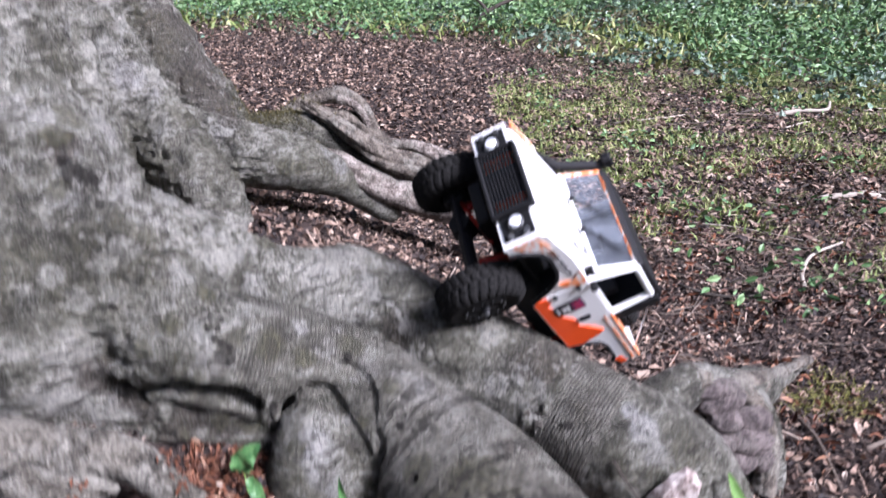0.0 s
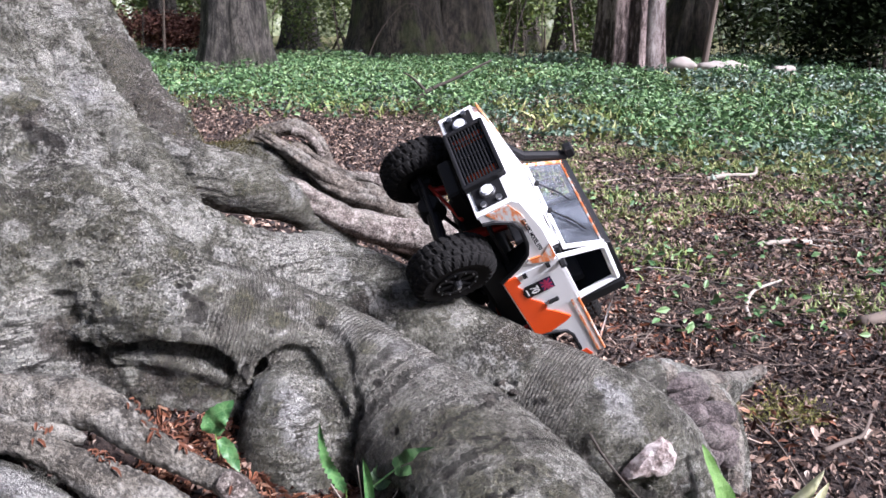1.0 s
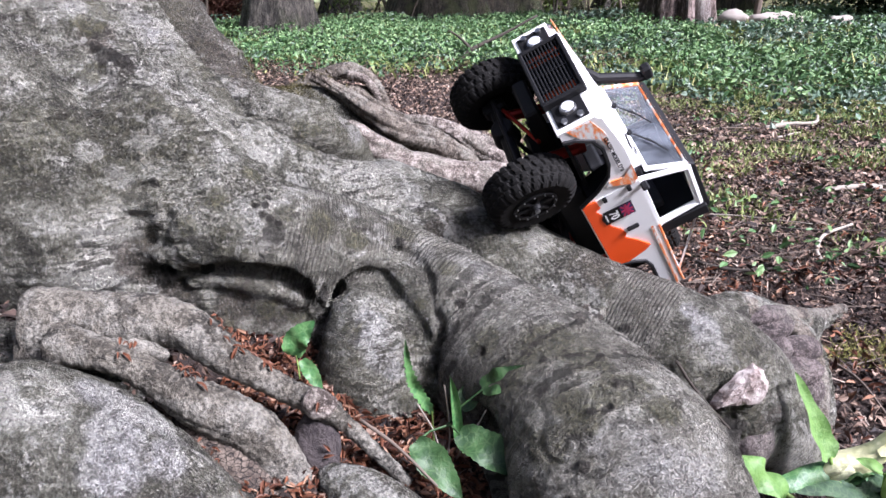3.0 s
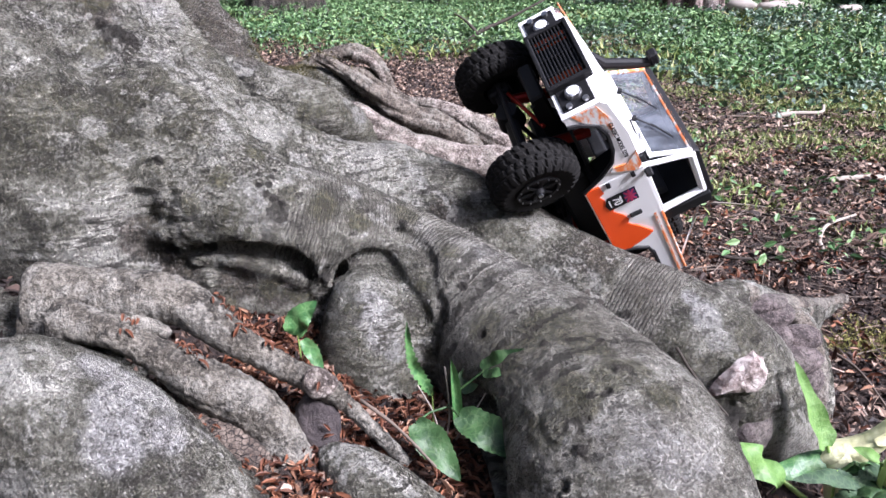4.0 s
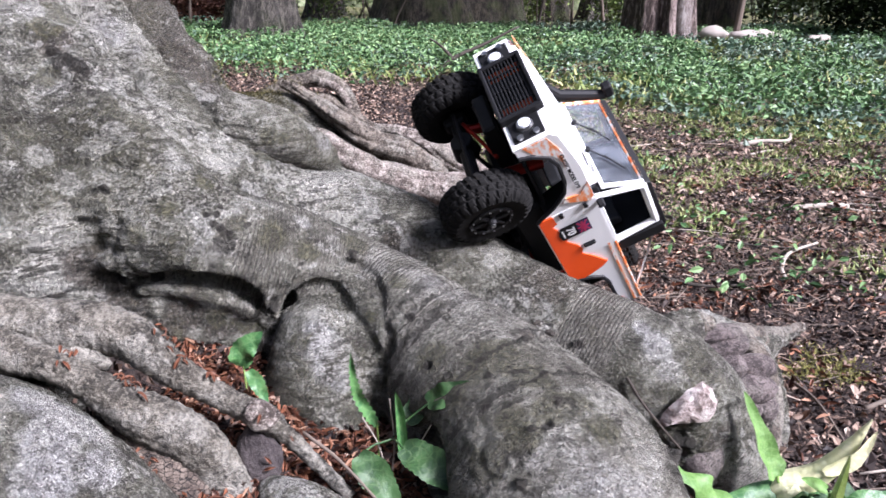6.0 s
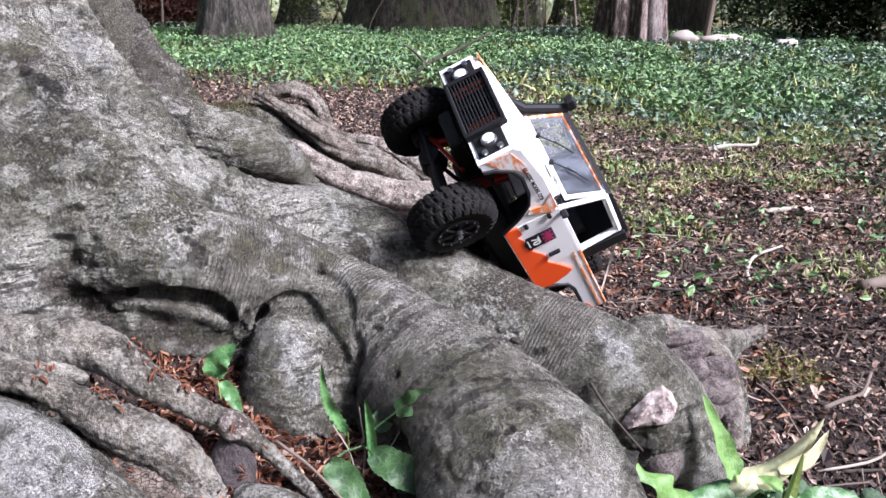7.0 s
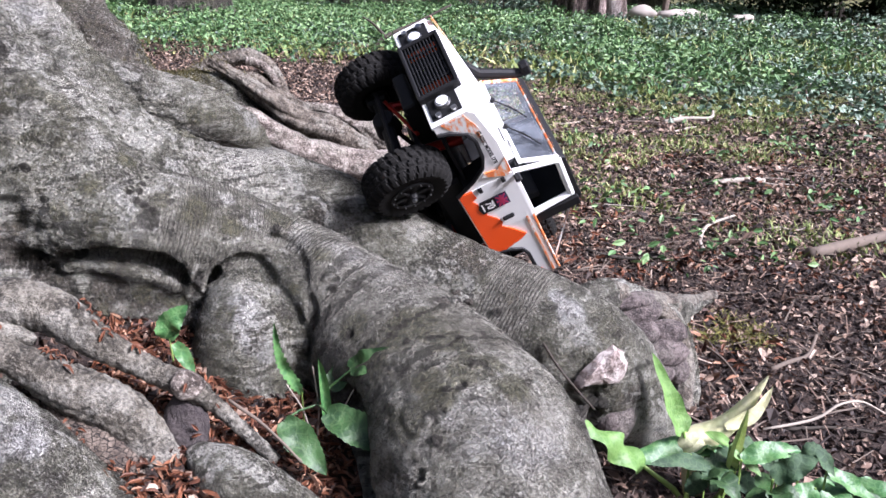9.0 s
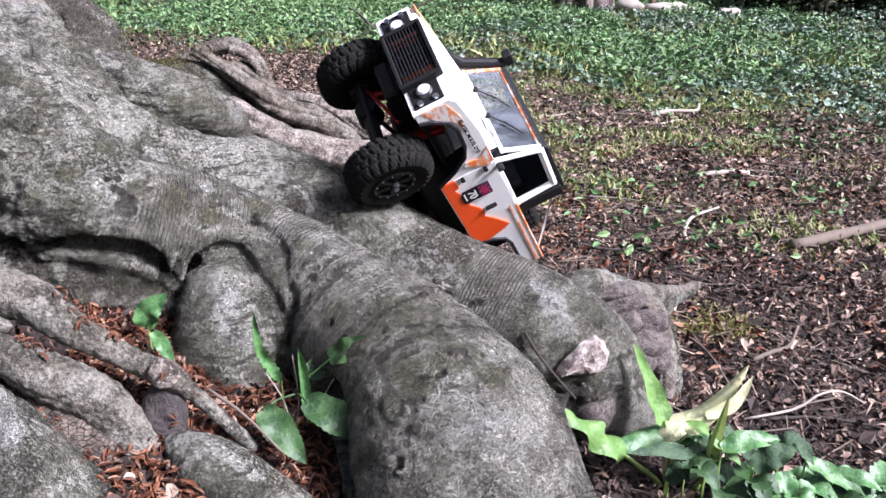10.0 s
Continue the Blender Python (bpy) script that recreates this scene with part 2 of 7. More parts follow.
SPRING = leafy_material("spring_leaf", ((0.0, (0.05, 0.085, 0.02)), (0.6, (0.12, 0.17, 0.04)), (1.0, (0.22, 0.27, 0.08))), 0.5)
YEW = leafy_material("dark_evergreen_leaf", ((0.0, (0.004, 0.006, 0.003)), (0.6, (0.010, 0.016, 0.007)), (1.0, (0.030, 0.042, 0.018))), 0.85, sheen=0.05)
RUSSET = leafy_material("russet_leaf", ((0.0, (0.045, 0.016, 0.012)), (0.6, (0.12, 0.045, 0.032)), (1.0, (0.22, 0.11, 0.07))), 0.7)
TWIG = plain_material("dead_twig", (0.13, 0.10, 0.078), 0.85, grain=40, dirt=0.6, bump=0.6)
DARK_TWIG = plain_material("dark_branch", (0.045, 0.036, 0.028), 0.9, grain=30, dirt=0.4, bump=0.6)
PALE_TWIG = plain_material("bleached_stick", (0.34, 0.295, 0.245), 0.85, grain=40, dirt=0.4, bump=0.6)
TRUNK_GREY = trunk_material("grey_trunk_bark", (0.016, 0.014, 0.011), (0.060, 0.053, 0.044), (0.17, 0.152, 0.125), 6.0)
TRUNK_DARK = trunk_material("dark_mossy_bark", (0.014, 0.012, 0.009), (0.052, 0.044, 0.032), (0.12, 0.10, 0.072), 6.0, 0.5)
TRUNK_RED = trunk_material("stringy_red_bark", (0.016, 0.010, 0.009), (0.075, 0.050, 0.042), (0.44, 0.34, 0.31), 2.0, 0.05)
PALE_ROCK = plain_material("pale_stone", (0.34, 0.30, 0.265), 0.9, grain=8, dirt=0.6, bump=0.6)


# ---- mesh helpers ----
def mesh_object(name, verts, faces, material, smooth=False):
    me = bpy.data.meshes.new(name)
    me.from_pydata([tuple(v) for v in np.asarray(verts).tolist()], [], faces if isinstance(faces, list) else faces.tolist())
    me.materials.append(material)
    if smooth:
        me.polygons.foreach_set("use_smooth", [True] * len(me.polygons))
    return new(name, me)


def part(name, bm, material, parent, label="", smooth=False):
    """Links a bmesh as one mesh object under a thing or a part."""
    me = bpy.data.meshes.new(name)
    bmesh.ops.recalc_face_normals(bm, faces=bm.faces[:])
    for f in bm.faces:
        f.smooth = smooth
    bm.to_mesh(me)
    bm.free()
    me.materials.append(material)
    ob = new(name, me)
    ob.parent = parent
    return tagged(ob, label)


def empty(name, m=None):
    ob = new(name)
    ob.empty_display_size = 0.1
    if m is not None:
        ob.matrix_basis = m
    return ob


def smooth(a, b, v):
    s = np.clip((v - a) / (b - a), 0, 1)
    return s * s * (3 - 2 * s)


LATTICE = np.random.RandomState(7).rand(64, 64, 64).astype(np.float32)


def value_noise(p, scale):
    """Smooth noise from -1 to 1 at the points p, an array of rows."""
    q = np.asarray(p, dtype=np.float64) * scale
    i = np.floor(q).astype(int)
    f = q - i
    f = f * f * (3 - 2 * f)
    i &= 63
    j = (i + 1) & 63
    out = 0
    for a, wx in ((i[:, 0], 1 - f[:, 0]), (j[:, 0], f[:, 0])):
        for b, wy in ((i[:, 1], 1 - f[:, 1]), (j[:, 1], f[:, 1])):
            for c, wz in ((i[:, 2], 1 - f[:, 2]), (j[:, 2], f[:, 2])):
                out = out + LATTICE[a, b, c] * wx * wy * wz
    return out * 2 - 1


def cloud(name, proto, faces, places, material, flat=True):
    """One mesh of many copies of a small shape; places: array (n, 3, 4) of turns with their shifts."""
    proto, places = np.asarray(proto, float), np.asarray(places, float)
    n, k = len(places), len(proto)
    v = np.einsum("nij,kj->nki", places[:, :, :3], proto) + places[:, None, :, 3]
    faces_all = []
    for f in faces:
        faces_all.append(np.asarray(f)[None, :] + (np.arange(n) * k)[:, None])
    polys = [row for block in faces_all for row in block.tolist()]
    return mesh_object(name, v.reshape(-1, 3), polys, material, not flat)


def turns(rng, n, tilt, size, lo=0.7, hi=1.3):
    """n random turns: any heading, tilted up to about tilt radians, sizes round size."""
    h, a, b = rng.rand(n) * 2 * np.pi, rng.randn(n) * tilt, rng.randn(n) * tilt
    s = size * (lo + (hi - lo) * rng.rand(n))
    ch, sh, ca, sa, cb, sb = np.cos(h), np.sin(h), np.cos(a), np.sin(a), np.cos(b), np.sin(b)
    z = np.zeros(n)
    o = np.ones(n)
    rz = np.array([[ch, -sh, z], [sh, ch, z], [z, z, o]]).transpose(2, 0, 1)
    rx = np.array([[o, z, z], [z, ca, -sa], [z, sa, ca]]).transpose(2, 0, 1)
    ry = np.array([[cb, z, sb], [z, o, z], [-sb, z, cb]]).transpose(2, 0, 1)
    return (rz @ rx @ ry) * s[:, None, None]


def tube_mesh(points, radii, sides=8, rough=0.0, seed=1):
    """Verts and faces of a round stem along points, with closed ends."""
    rng = np.random.RandomState(seed)
    pts = [Vector(p) for p in points]
    verts, faces = [], []
    side = None
    for i, p in enumerate(pts):
        d = (pts[min(i + 1, len(pts) - 1)] - pts[max(i - 1, 0)]).normalized()
        if side is None:
            side = d.orthogonal().normalized()
        side = (side - d * side.dot(d)).normalized()
        up = d.cross(side)
        for k in range(sides):
            a = 2 * math.pi * k / sides
            r = radii[i] * (1 + rough * (rng.rand() - 0.5))
            verts.append(p + side * (math.cos(a) * r) + up * (math.sin(a) * r))
    for i in range(len(pts) - 1):
        for k in range(sides):
            a, b = i * sides + k, i * sides + (k + 1) % sides
            faces.append([a, b, b + sides, a + sides])
    faces.append(list(range(sides))[::-1])
    faces.append([(len(pts) - 1) * sides + k for k in range(sides)])
    return verts, faces


def tube_bm(points, radii, sides=8, rough=0.0, seed=1):
    bm = bmesh.new()
    v, f = tube_mesh(points, radii, sides, rough, seed)
    vs = [bm.verts.new(p) for p in v]
    for q in f:
        bm.faces.new([vs[i] for i in q])
    return bm


def spline(points, n):
    """n points on a smooth curve through the given rows."""
    p = np.asarray(points, float)
    p = np.vstack([2 * p[0] - p[1], p, 2 * p[-1] - p[-2]])
    out = []
    for t in np.linspace(0, len(p) - 3 - 1e-6, n):
        i = int(t)
        f = t - i
        a, b, c, d = p[i], p[i + 1], p[i + 2], p[i + 3]
        out.append(0.5 * (2 * b + (c - a) * f + (2 * a - 5 * b + 4 * c - d) * f * f + (3 * b - a - 3 * c + d) * f ** 3))
    return np.array(out)


# ---- ground ----
TREE = np.array([-1.22, 1.25])


def ground_z(x, y):
    x, y = np.asarray(x, float), np.asarray(y, float)
    d = np.hypot(x - TREE[0], y - TREE[1])
    z = 0.46 * np.exp(-((d / 1.4) ** 4))
    z = z + 0.25 * smooth(6, 14, y) + 0.008 * np.clip(y - 14, 0, 60)
    p = np.stack([x.ravel(), y.ravel(), np.zeros(x.size)], 1)
    w = (0.018 * value_noise(p, 2.3) + 0.008 * value_noise(p, 7.1)).reshape(x.shape)
    return z + w


def graded(lo, hi, dense_lo, dense_hi, step, far=1.14):
    a = list(np.arange(dense_lo, dense_hi, step))
    s, v = step, a[-1]
    while v < hi:
        s *= far
        v += s
        a.append(v)
    s, v = step, a[0]
    while v > lo:
        s *= far
        v -= s
        a.insert(0, v)
    return np.array(a)


def green_amount(x, y):
    """How much low green covers the soil there, 0 to 1."""
    edge = 3.3 + 1.55 * np.clip(3.1 - x, 0, 9)
    edge = np.minimum(edge, 7.6 + 0.35 * np.clip(0.5 - x, 0, 9))
    ivy = smooth(-1.5, 1.5, y - edge) ** 1.6
    light = 0.95 * smooth(1.9, 2.6, y) * smooth(0.5, 1.2, x)
    return np.maximum(ivy, light * 0.8), ivy


gx, gy = graded(-320, 320, -1.2, 4.2, 0.035), graded(-320, 320, 0.2, 5.5, 0.035)
GX, GY = np.meshgrid(gx, gy)
GZ = ground_z(GX, GY) + 0.004 * np.random.RandomState(3).randn(*GX.shape) * (np.abs(GY - 3) < 3)
idx = np.arange(GX.size).reshape(GX.shape)
quads = np.stack([idx[:-1, :-1], idx[:-1, 1:], idx[1:, 1:], idx[1:, :-1]], -1).reshape(-1, 4)
ground = mesh_object("ground", np.stack([GX, GY, GZ], -1).reshape(-1, 3), quads, SOIL, True)
ga = ground.data.attributes.new("green", "FLOAT", "POINT")
ga.data.foreach_set("value", green_amount(GX, GY)[0].ravel().astype(np.float32))
tagged(ground, "dark woodland soil under rotting leaf litter", "ground", kind="structure")

# ---- beech trunk and roots ----
def axis_steps(lo, hi, dense_lo, dense_hi, fine=0.0056, coarse=0.016):
    """Grid lines from lo to hi, close together where the roots lie nearest."""
    a = list(np.arange(dense_lo, dense_hi, fine))
    s = fine
    while a[-1] < hi:
        s = min(coarse, s * 1.06)
        a.append(a[-1] + s)
    s = fine
    while a[0] > lo:
        s = min(coarse, s * 1.06)
        a.insert(0, a[0] - s)
    return np.array(a, np.float32)


AXES = [axis_steps(-2.2, 0.98, -0.58, 0.50), axis_steps(0.26, 2.45, 0.46, 1.20), axis_steps(-0.13, 1.62, 0.16, 0.62)]
SHAPE = tuple(len(a) for a in AXES)
field = np.full(SHAPE, 0.25, np.float32)
nearest = np.full(SHAPE, 9.0, np.float32)
along_f = np.zeros(SHAPE, np.float32)
worn_f = np.zeros(SHAPE, np.float16)
ring_f = np.zeros(SHAPE, np.float16)


def window(lo, hi):
    """The slices of the grid between two corners, and its lines there."""
    sl = tuple(slice(int(np.searchsorted(a, l)), int(np.searchsorted(a, h)) + 1) for a, l, h in zip(AXES, lo, hi))
    x, y, z = (a[q] for a, q in zip(AXES, sl))
    return sl, x[:, None, None], y[None, :, None], z[None, None, :]


def capsule(a, b, ra, rb, k, s0, worn, ring):
    """Melts a tapered round piece from a to b into the field, with a fillet of k."""
    a, b = np.array(a, np.float32), np.array(b, np.float32)
    pad = max(ra, rb) + 0.06 + k
    sl, X, Y, Z = window(np.minimum(a, b) - pad, np.maximum(a, b) + pad)
    f = field[sl]
    if f.size == 0:
        return
    d = b - a
    t = np.clip(((X - a[0]) * d[0] + (Y - a[1]) * d[1] + (Z - a[2]) * d[2]) / (d @ d), 0, 1)
    dist = np.sqrt((X - a[0] - t * d[0]) ** 2 + (Y - a[1] - t * d[1]) ** 2 + (Z - a[2] - t * d[2]) ** 2) - (ra + (rb - ra) * t)
    h = np.clip(k - np.abs(f - dist), 0, None) / k
    field[sl] = np.minimum(f, dist) - h * h * k * 0.25
    m = dist < nearest[sl]
    nearest[sl] = np.where(m, dist, nearest[sl])
    along_f[sl] = np.where(m, s0 + t * np.linalg.norm(d), along_f[sl])
    worn_f[sl] = np.where(m, worn, worn_f[sl])
    ring_f[sl] = np.where(m, ring, ring_f[sl])


def carve(c, r, k=0.012):
    """Sinks a round hollow."""
    c = np.array(c, np.float32)
    sl, X, Y, Z = window(c - r - k - 0.02, c + r + k + 0.02)
    f = field[sl]
    dist = r - np.sqrt((X - c[0]) ** 2 + (Y - c[1]) ** 2 + (Z - c[2]) ** 2)
    h = np.clip(k - np.abs(f - dist), 0, None) / k
    field[sl] = np.maximum(f, dist) + h * h * k * 0.25


def crease(pts, r, k=0.006):
    """Sinks a furrow along a line of points on the surface; it fades out at both ends."""
    n = max(6, len(pts) * 7)
    for i, p in enumerate(spline(pts, n)):
        f = i / (n - 1)
        carve(p, r * (0.45 + 0.55 * min(1, 4 * f, 4 * (1 - f))), k)


ROOT_COUNT = [0]


def root(*pts, k=0.03, worn=0.0, ring=0.5):
    """A root through centres (x, y, z, radius)."""
    p = spline(pts, max(len(pts) * 3, 4))
    s = 3.7 * ROOT_COUNT[0]
    ROOT_COUNT[0] += 1
    for a, b in zip(p[:-1], p[1:]):
        capsule(a[:3], b[:3], a[3], b[3], k, s, worn, ring)
        s += np.linalg.norm(b[:3] - a[:3])


# the bole, its flanks and buttresses
root((-1.33, 1.33, -0.1, 0.86), (-1.34, 1.34, 0.5, 0.74), (-1.36, 1.36, 1.1, 0.66), (-1.38, 1.38, 1.9, 0.62), k=0.06, ring=0.0)
root((-0.95, 1.10, 0.78, 0.20), (-0.70, 1.00, 0.60, 0.15), (-0.50, 0.93, 0.47, 0.115), k=0.06, ring=0.08)
root((-0.62, 0.96, 0.34, 0.13), (-0.26, 0.96, 0.31, 0.08), k=0.04, ring=0.2)
root((-0.75, 1.68, 0.815, 0.09), (-0.69, 1.727, 0.68, 0.085), (-0.602, 1.705, 0.584, 0.08), (-0.518, 1.62, 0.506, 0.066), (-0.44, 1.55, 0.42, 0.06), k=0.03, ring=0.03)
root((-0.98, 1.62, 1.45, 0.14), (-0.84, 1.66, 1.05, 0.10), (-0.75, 1.68, 0.815, 0.09), k=0.05, ring=0.03)
root((-1.05, 1.92, 1.45, 0.16), (-0.86, 2.01, 1.02, 0.12), (-0.786, 2.018, 0.832, 0.104), (-0.698, 2.016, 0.674, 0.099), (-0.598, 1.958, 0.577, 0.085), (-0.521, 1.941, 0.503, 0.066), k=0.03, ring=0.03)
# the long fore root with its bend
root((-0.66, 1.14, 0.72, 0.10), (-0.541, 1.09, 0.64, 0.096), (-0.376, 0.946, 0.508, 0.080), (-0.274, 0.918, 0.452, 0.071), k=0.022, ring=0.05)
root((-0.274, 0.918, 0.452, 0.071), (-0.203, 0.938, 0.423, 0.072), (-0.128, 0.948, 0.391, 0.071), (-0.051, 0.902, 0.360, 0.070), k=0.018, ring=0.45)
root((-0.051, 0.902, 0.358, 0.068), (0.013, 0.844, 0.318, 0.078), (0.043, 0.806, 0.304, 0.083), k=0.03, ring=1.0)
root((0.013, 0.844, 0.318, 0.078), (0.043, 0.806, 0.304, 0.083), (0.068, 0.766, 0.289, 0.088), (0.09, 0.71, 0.268, 0.096), k=0.03, ring=0.85)
root((0.068, 0.766, 0.289, 0.088), (0.09, 0.71, 0.268, 0.096), (0.101, 0.678, 0.251, 0.101), k=0.03, ring=0.7)
root((0.09, 0.71, 0.268, 0.096), (0.101, 0.678, 0.251, 0.101), (0.123, 0.603, 0.173, 0.112), (0.15, 0.54, 0.02, 0.12), k=0.03, ring=0.5)
# the root behind it, which carries the model car
root((-0.45, 1.06, 0.56, 0.07), (-0.332, 1.062, 0.515, 0.06), (-0.24, 1.083, 0.462, 0.062), (-0.135, 1.149, 0.422, 0.074), k=0.02, ring=0.08)
root((-0.135, 1.149, 0.422, 0.074), (-0.029, 1.114, 0.378, 0.077), (0.075, 1.114, 0.319, 0.077), (0.17, 1.076, 0.274, 0.078), k=0.02, ring=0.1)
root((0.17, 1.076, 0.274, 0.078), (0.244, 1.027, 0.252, 0.078), k=0.03, ring=0.75)
root((0.244, 1.027, 0.252, 0.078), (0.316, 1.032, 0.201, 0.088), (0.385, 1.054, 0.103, 0.084), (0.425, 1.069, -0.05, 0.085), k=0.03, ring=0.3)
# swelling under the bend, and the fold that hugs it
root((-0.1596, 0.86, 0.3809, 0.0344), (-0.1553, 0.85, 0.3399, 0.0571), (-0.1554, 0.846, 0.2868, 0.0638), (-0.1568, 0.842, 0.221, 0.0662), k=0.005, ring=0.12)
root((-0.1525, 0.9, 0.433, 0.0136), (-0.1253, 0.89, 0.423, 0.0176), (-0.105, 0.874, 0.404, 0.0188), (-0.0958, 0.858, 0.3778, 0.0186), (-0.0936, 0.846, 0.347, 0.0186), (-0.0988, 0.838, 0.2963, 0.02), k=0.006, ring=0.3)
# near roots beside the pocket
root((-0.4423, 0.625, 0.3673, 0.0695), (-0.3865, 0.622, 0.3315, 0.0767), (-0.3467, 0.615, 0.278, 0.0872), (-0.2919, 0.6, 0.2121, 0.096), k=0.004, ring=0.1)
root((-0.1829, 0.672, 0.2903, 0.0156), (-0.1526, 0.662, 0.2699, 0.03), (-0.1143, 0.648, 0.2391, 0.0377), (-0.0654, 0.63, 0.1927, 0.0444), k=0.006, ring=0.1)
root((-0.62, 0.80, 0.34, 0.09), (-0.42, 0.75, 0.305, 0.065), (-0.26, 0.73, 0.245, 0.055), k=0.02, ring=0.2)
# roots on the far side
root((-0.62, 1.75, 0.52, 0.09), (-0.3739, 1.82, 0.4603, 0.063), (-0.3138, 1.87, 0.4313, 0.052), (-0.2616, 1.91, 0.3975, 0.0401), (-0.206, 1.94, 0.3502, 0.0301), (-0.1336, 1.96, 0.2973, 0.0335), k=0.02, ring=0.05)
root((-0.6, 2.02, 0.42, 0.09), (-0.3709, 2.06, 0.4727, 0.0481), (-0.2897, 2.07, 0.4426, 0.0515), (-0.1931, 2.08, 0.3869, 0.0494), (-0.0789, 2.1, 0.3259, 0.0505), (0.0705, 2.12, 0.2434, 0.0608), k=0.015, ring=0.2)
# the low tip with its small lobes
root((0.33, 1.16, 0.21, 0.05), (0.4222, 1.24, 0.2219, 0.035), (0.5088, 1.3, 0.1738, 0.039), (0.5838, 1.36, 0.1401, 0.0366), (0.6493, 1.42, 0.1301, 0.0224), (0.7197, 1.5, 0.1084, 0.0142), (0.778, 1.56, 0.0974, 0.0098), k=0.010, worn=0.0, ring=0.1)
root((0.5245, 1.3, 0.1756, 0.0287), (0.5581, 1.28, 0.15, 0.0245), (0.5815, 1.27, 0.1094, 0.0205), (0.5835, 1.25, 0.0518, 0.0265), (0.5587, 1.22, -0.0103, 0.0405), k=0.010, ring=0.1)
# crusty knots on the bend
for knob in ((0.055, 0.815, 0.372, 0.012), (0.078, 0.80, 0.362, 0.014), (0.108, 0.935, 0.350, 0.012), (0.098, 0.81, 0.356, 0.011), (0.03, 0.80, 0.37, 0.009)):
    root(knob, (knob[0] + 0.01, knob[1], knob[2] - 0.003, knob[3] * 0.8), k=0.006, ring=0.0)
# lumpy wall under the overhang
root((-0.46, 0.90, 0.41, 0.04), (-0.3633, 0.898, 0.3854, 0.0391), (-0.3102, 0.896, 0.3848, 0.0406), (-0.2649, 0.896, 0.3705, 0.0368), (-0.2304, 0.9, 0.3443, 0.0318), (-0.2191, 0.9, 0.3076, 0.0308), k=0.012, ring=0.05)
# furrows where roots meet
crease([(-0.381, 0.872, 0.444), (-0.348, 0.872, 0.446), (-0.305, 0.856, 0.446), (-0.262, 0.856, 0.438), (-0.232, 0.862, 0.424), (-0.208, 0.88, 0.4)], 0.0085, 0.012)
crease([(-0.134, 0.897, 0.447), (-0.112, 0.894, 0.446), (-0.097, 0.884, 0.438), (-0.088, 0.866, 0.424), (-0.083, 0.846, 0.408)], 0.0055, 0.006)
crease([(-0.080, 0.838, 0.398), (-0.074, 0.822, 0.380), (-0.073, 0.822, 0.340), (-0.073, 0.820, 0.300)], 0.005)
crease([(-0.16, 1.040, 0.470), (-0.101, 1.030, 0.445), (-0.049, 1.000, 0.415), (0.01, 0.960, 0.395), (0.06, 0.935, 0.375), (0.105, 0.905, 0.352), (0.150, 0.880, 0.325), (0.193, 0.890, 0.285), (0.225, 0.900, 0.240), (0.250, 0.905, 0.200)], 0.013)
crease([(0.30, 0.945, 0.150), (0.335, 0.950, 0.195), (0.365, 0.980, 0.205), (0.385, 1.03, 0.195)], 0.009)
crease([(0.36, 0.965, 0.04), (0.385, 0.975, 0.12), (0.40, 1.0, 0.165)], 0.008)

crease([(-0.206, 0.885, 0.395), (-0.187, 0.868, 0.413), (-0.163, 0.874, 0.425), (-0.140, 0.873, 0.424), (-0.121, 0.860, 0.409)], 0.0045, 0.008)
# dark hollow where overhang, wall and swelling meet
carve((-0.2106, 0.888, 0.3941), 0.020)
carve((-0.1937, 0.888, 0.4102), 0.013)
crease([(-0.121, 0.860, 0.409), (-0.106, 0.842, 0.391), (-0.091, 0.828, 0.371), (-0.082, 0.815, 0.349), (-0.080, 0.812, 0.320)], 0.0045, 0.005)
# short cracks in the bark of the low root
for fold in (((0.326, 0.961, 0.285), (0.337, 0.959, 0.28), (0.35, 0.97, 0.276)),
             ((0.371, 1.211, 0.262), (0.334, 1.017, 0.31), (0.35, 1.001, 0.295)),
             ((0.392, 1.184, 0.257), (0.362, 1.01, 0.291), (0.364, 0.976, 0.271))):
    crease(fold, 0.0042, 0.004)
# undercut flank above the leaf pocket
crease([(-0.045, 0.755, 0.31), (-0.015, 0.715, 0.285), (0.012, 0.665, 0.255), (0.03, 0.62, 0.22)], 0.026, 0.012)
# valleys between the buttresses
crease([(-0.68, 1.80, 0.95), (-0.65, 1.785, 0.83), (-0.62, 1.775, 0.73), (-0.56, 1.745, 0.64), (-0.50, 1.70, 0.57), (-0.44, 1.69, 0.50)], 0.046, 0.015)
crease([(-0.70, 1.56, 0.92), (-0.66, 1.53, 0.80), (-0.60, 1.45, 0.71), (-0.50, 1.32, 0.63), (-0.42, 1.22, 0.57)], 0.034, 0.03)


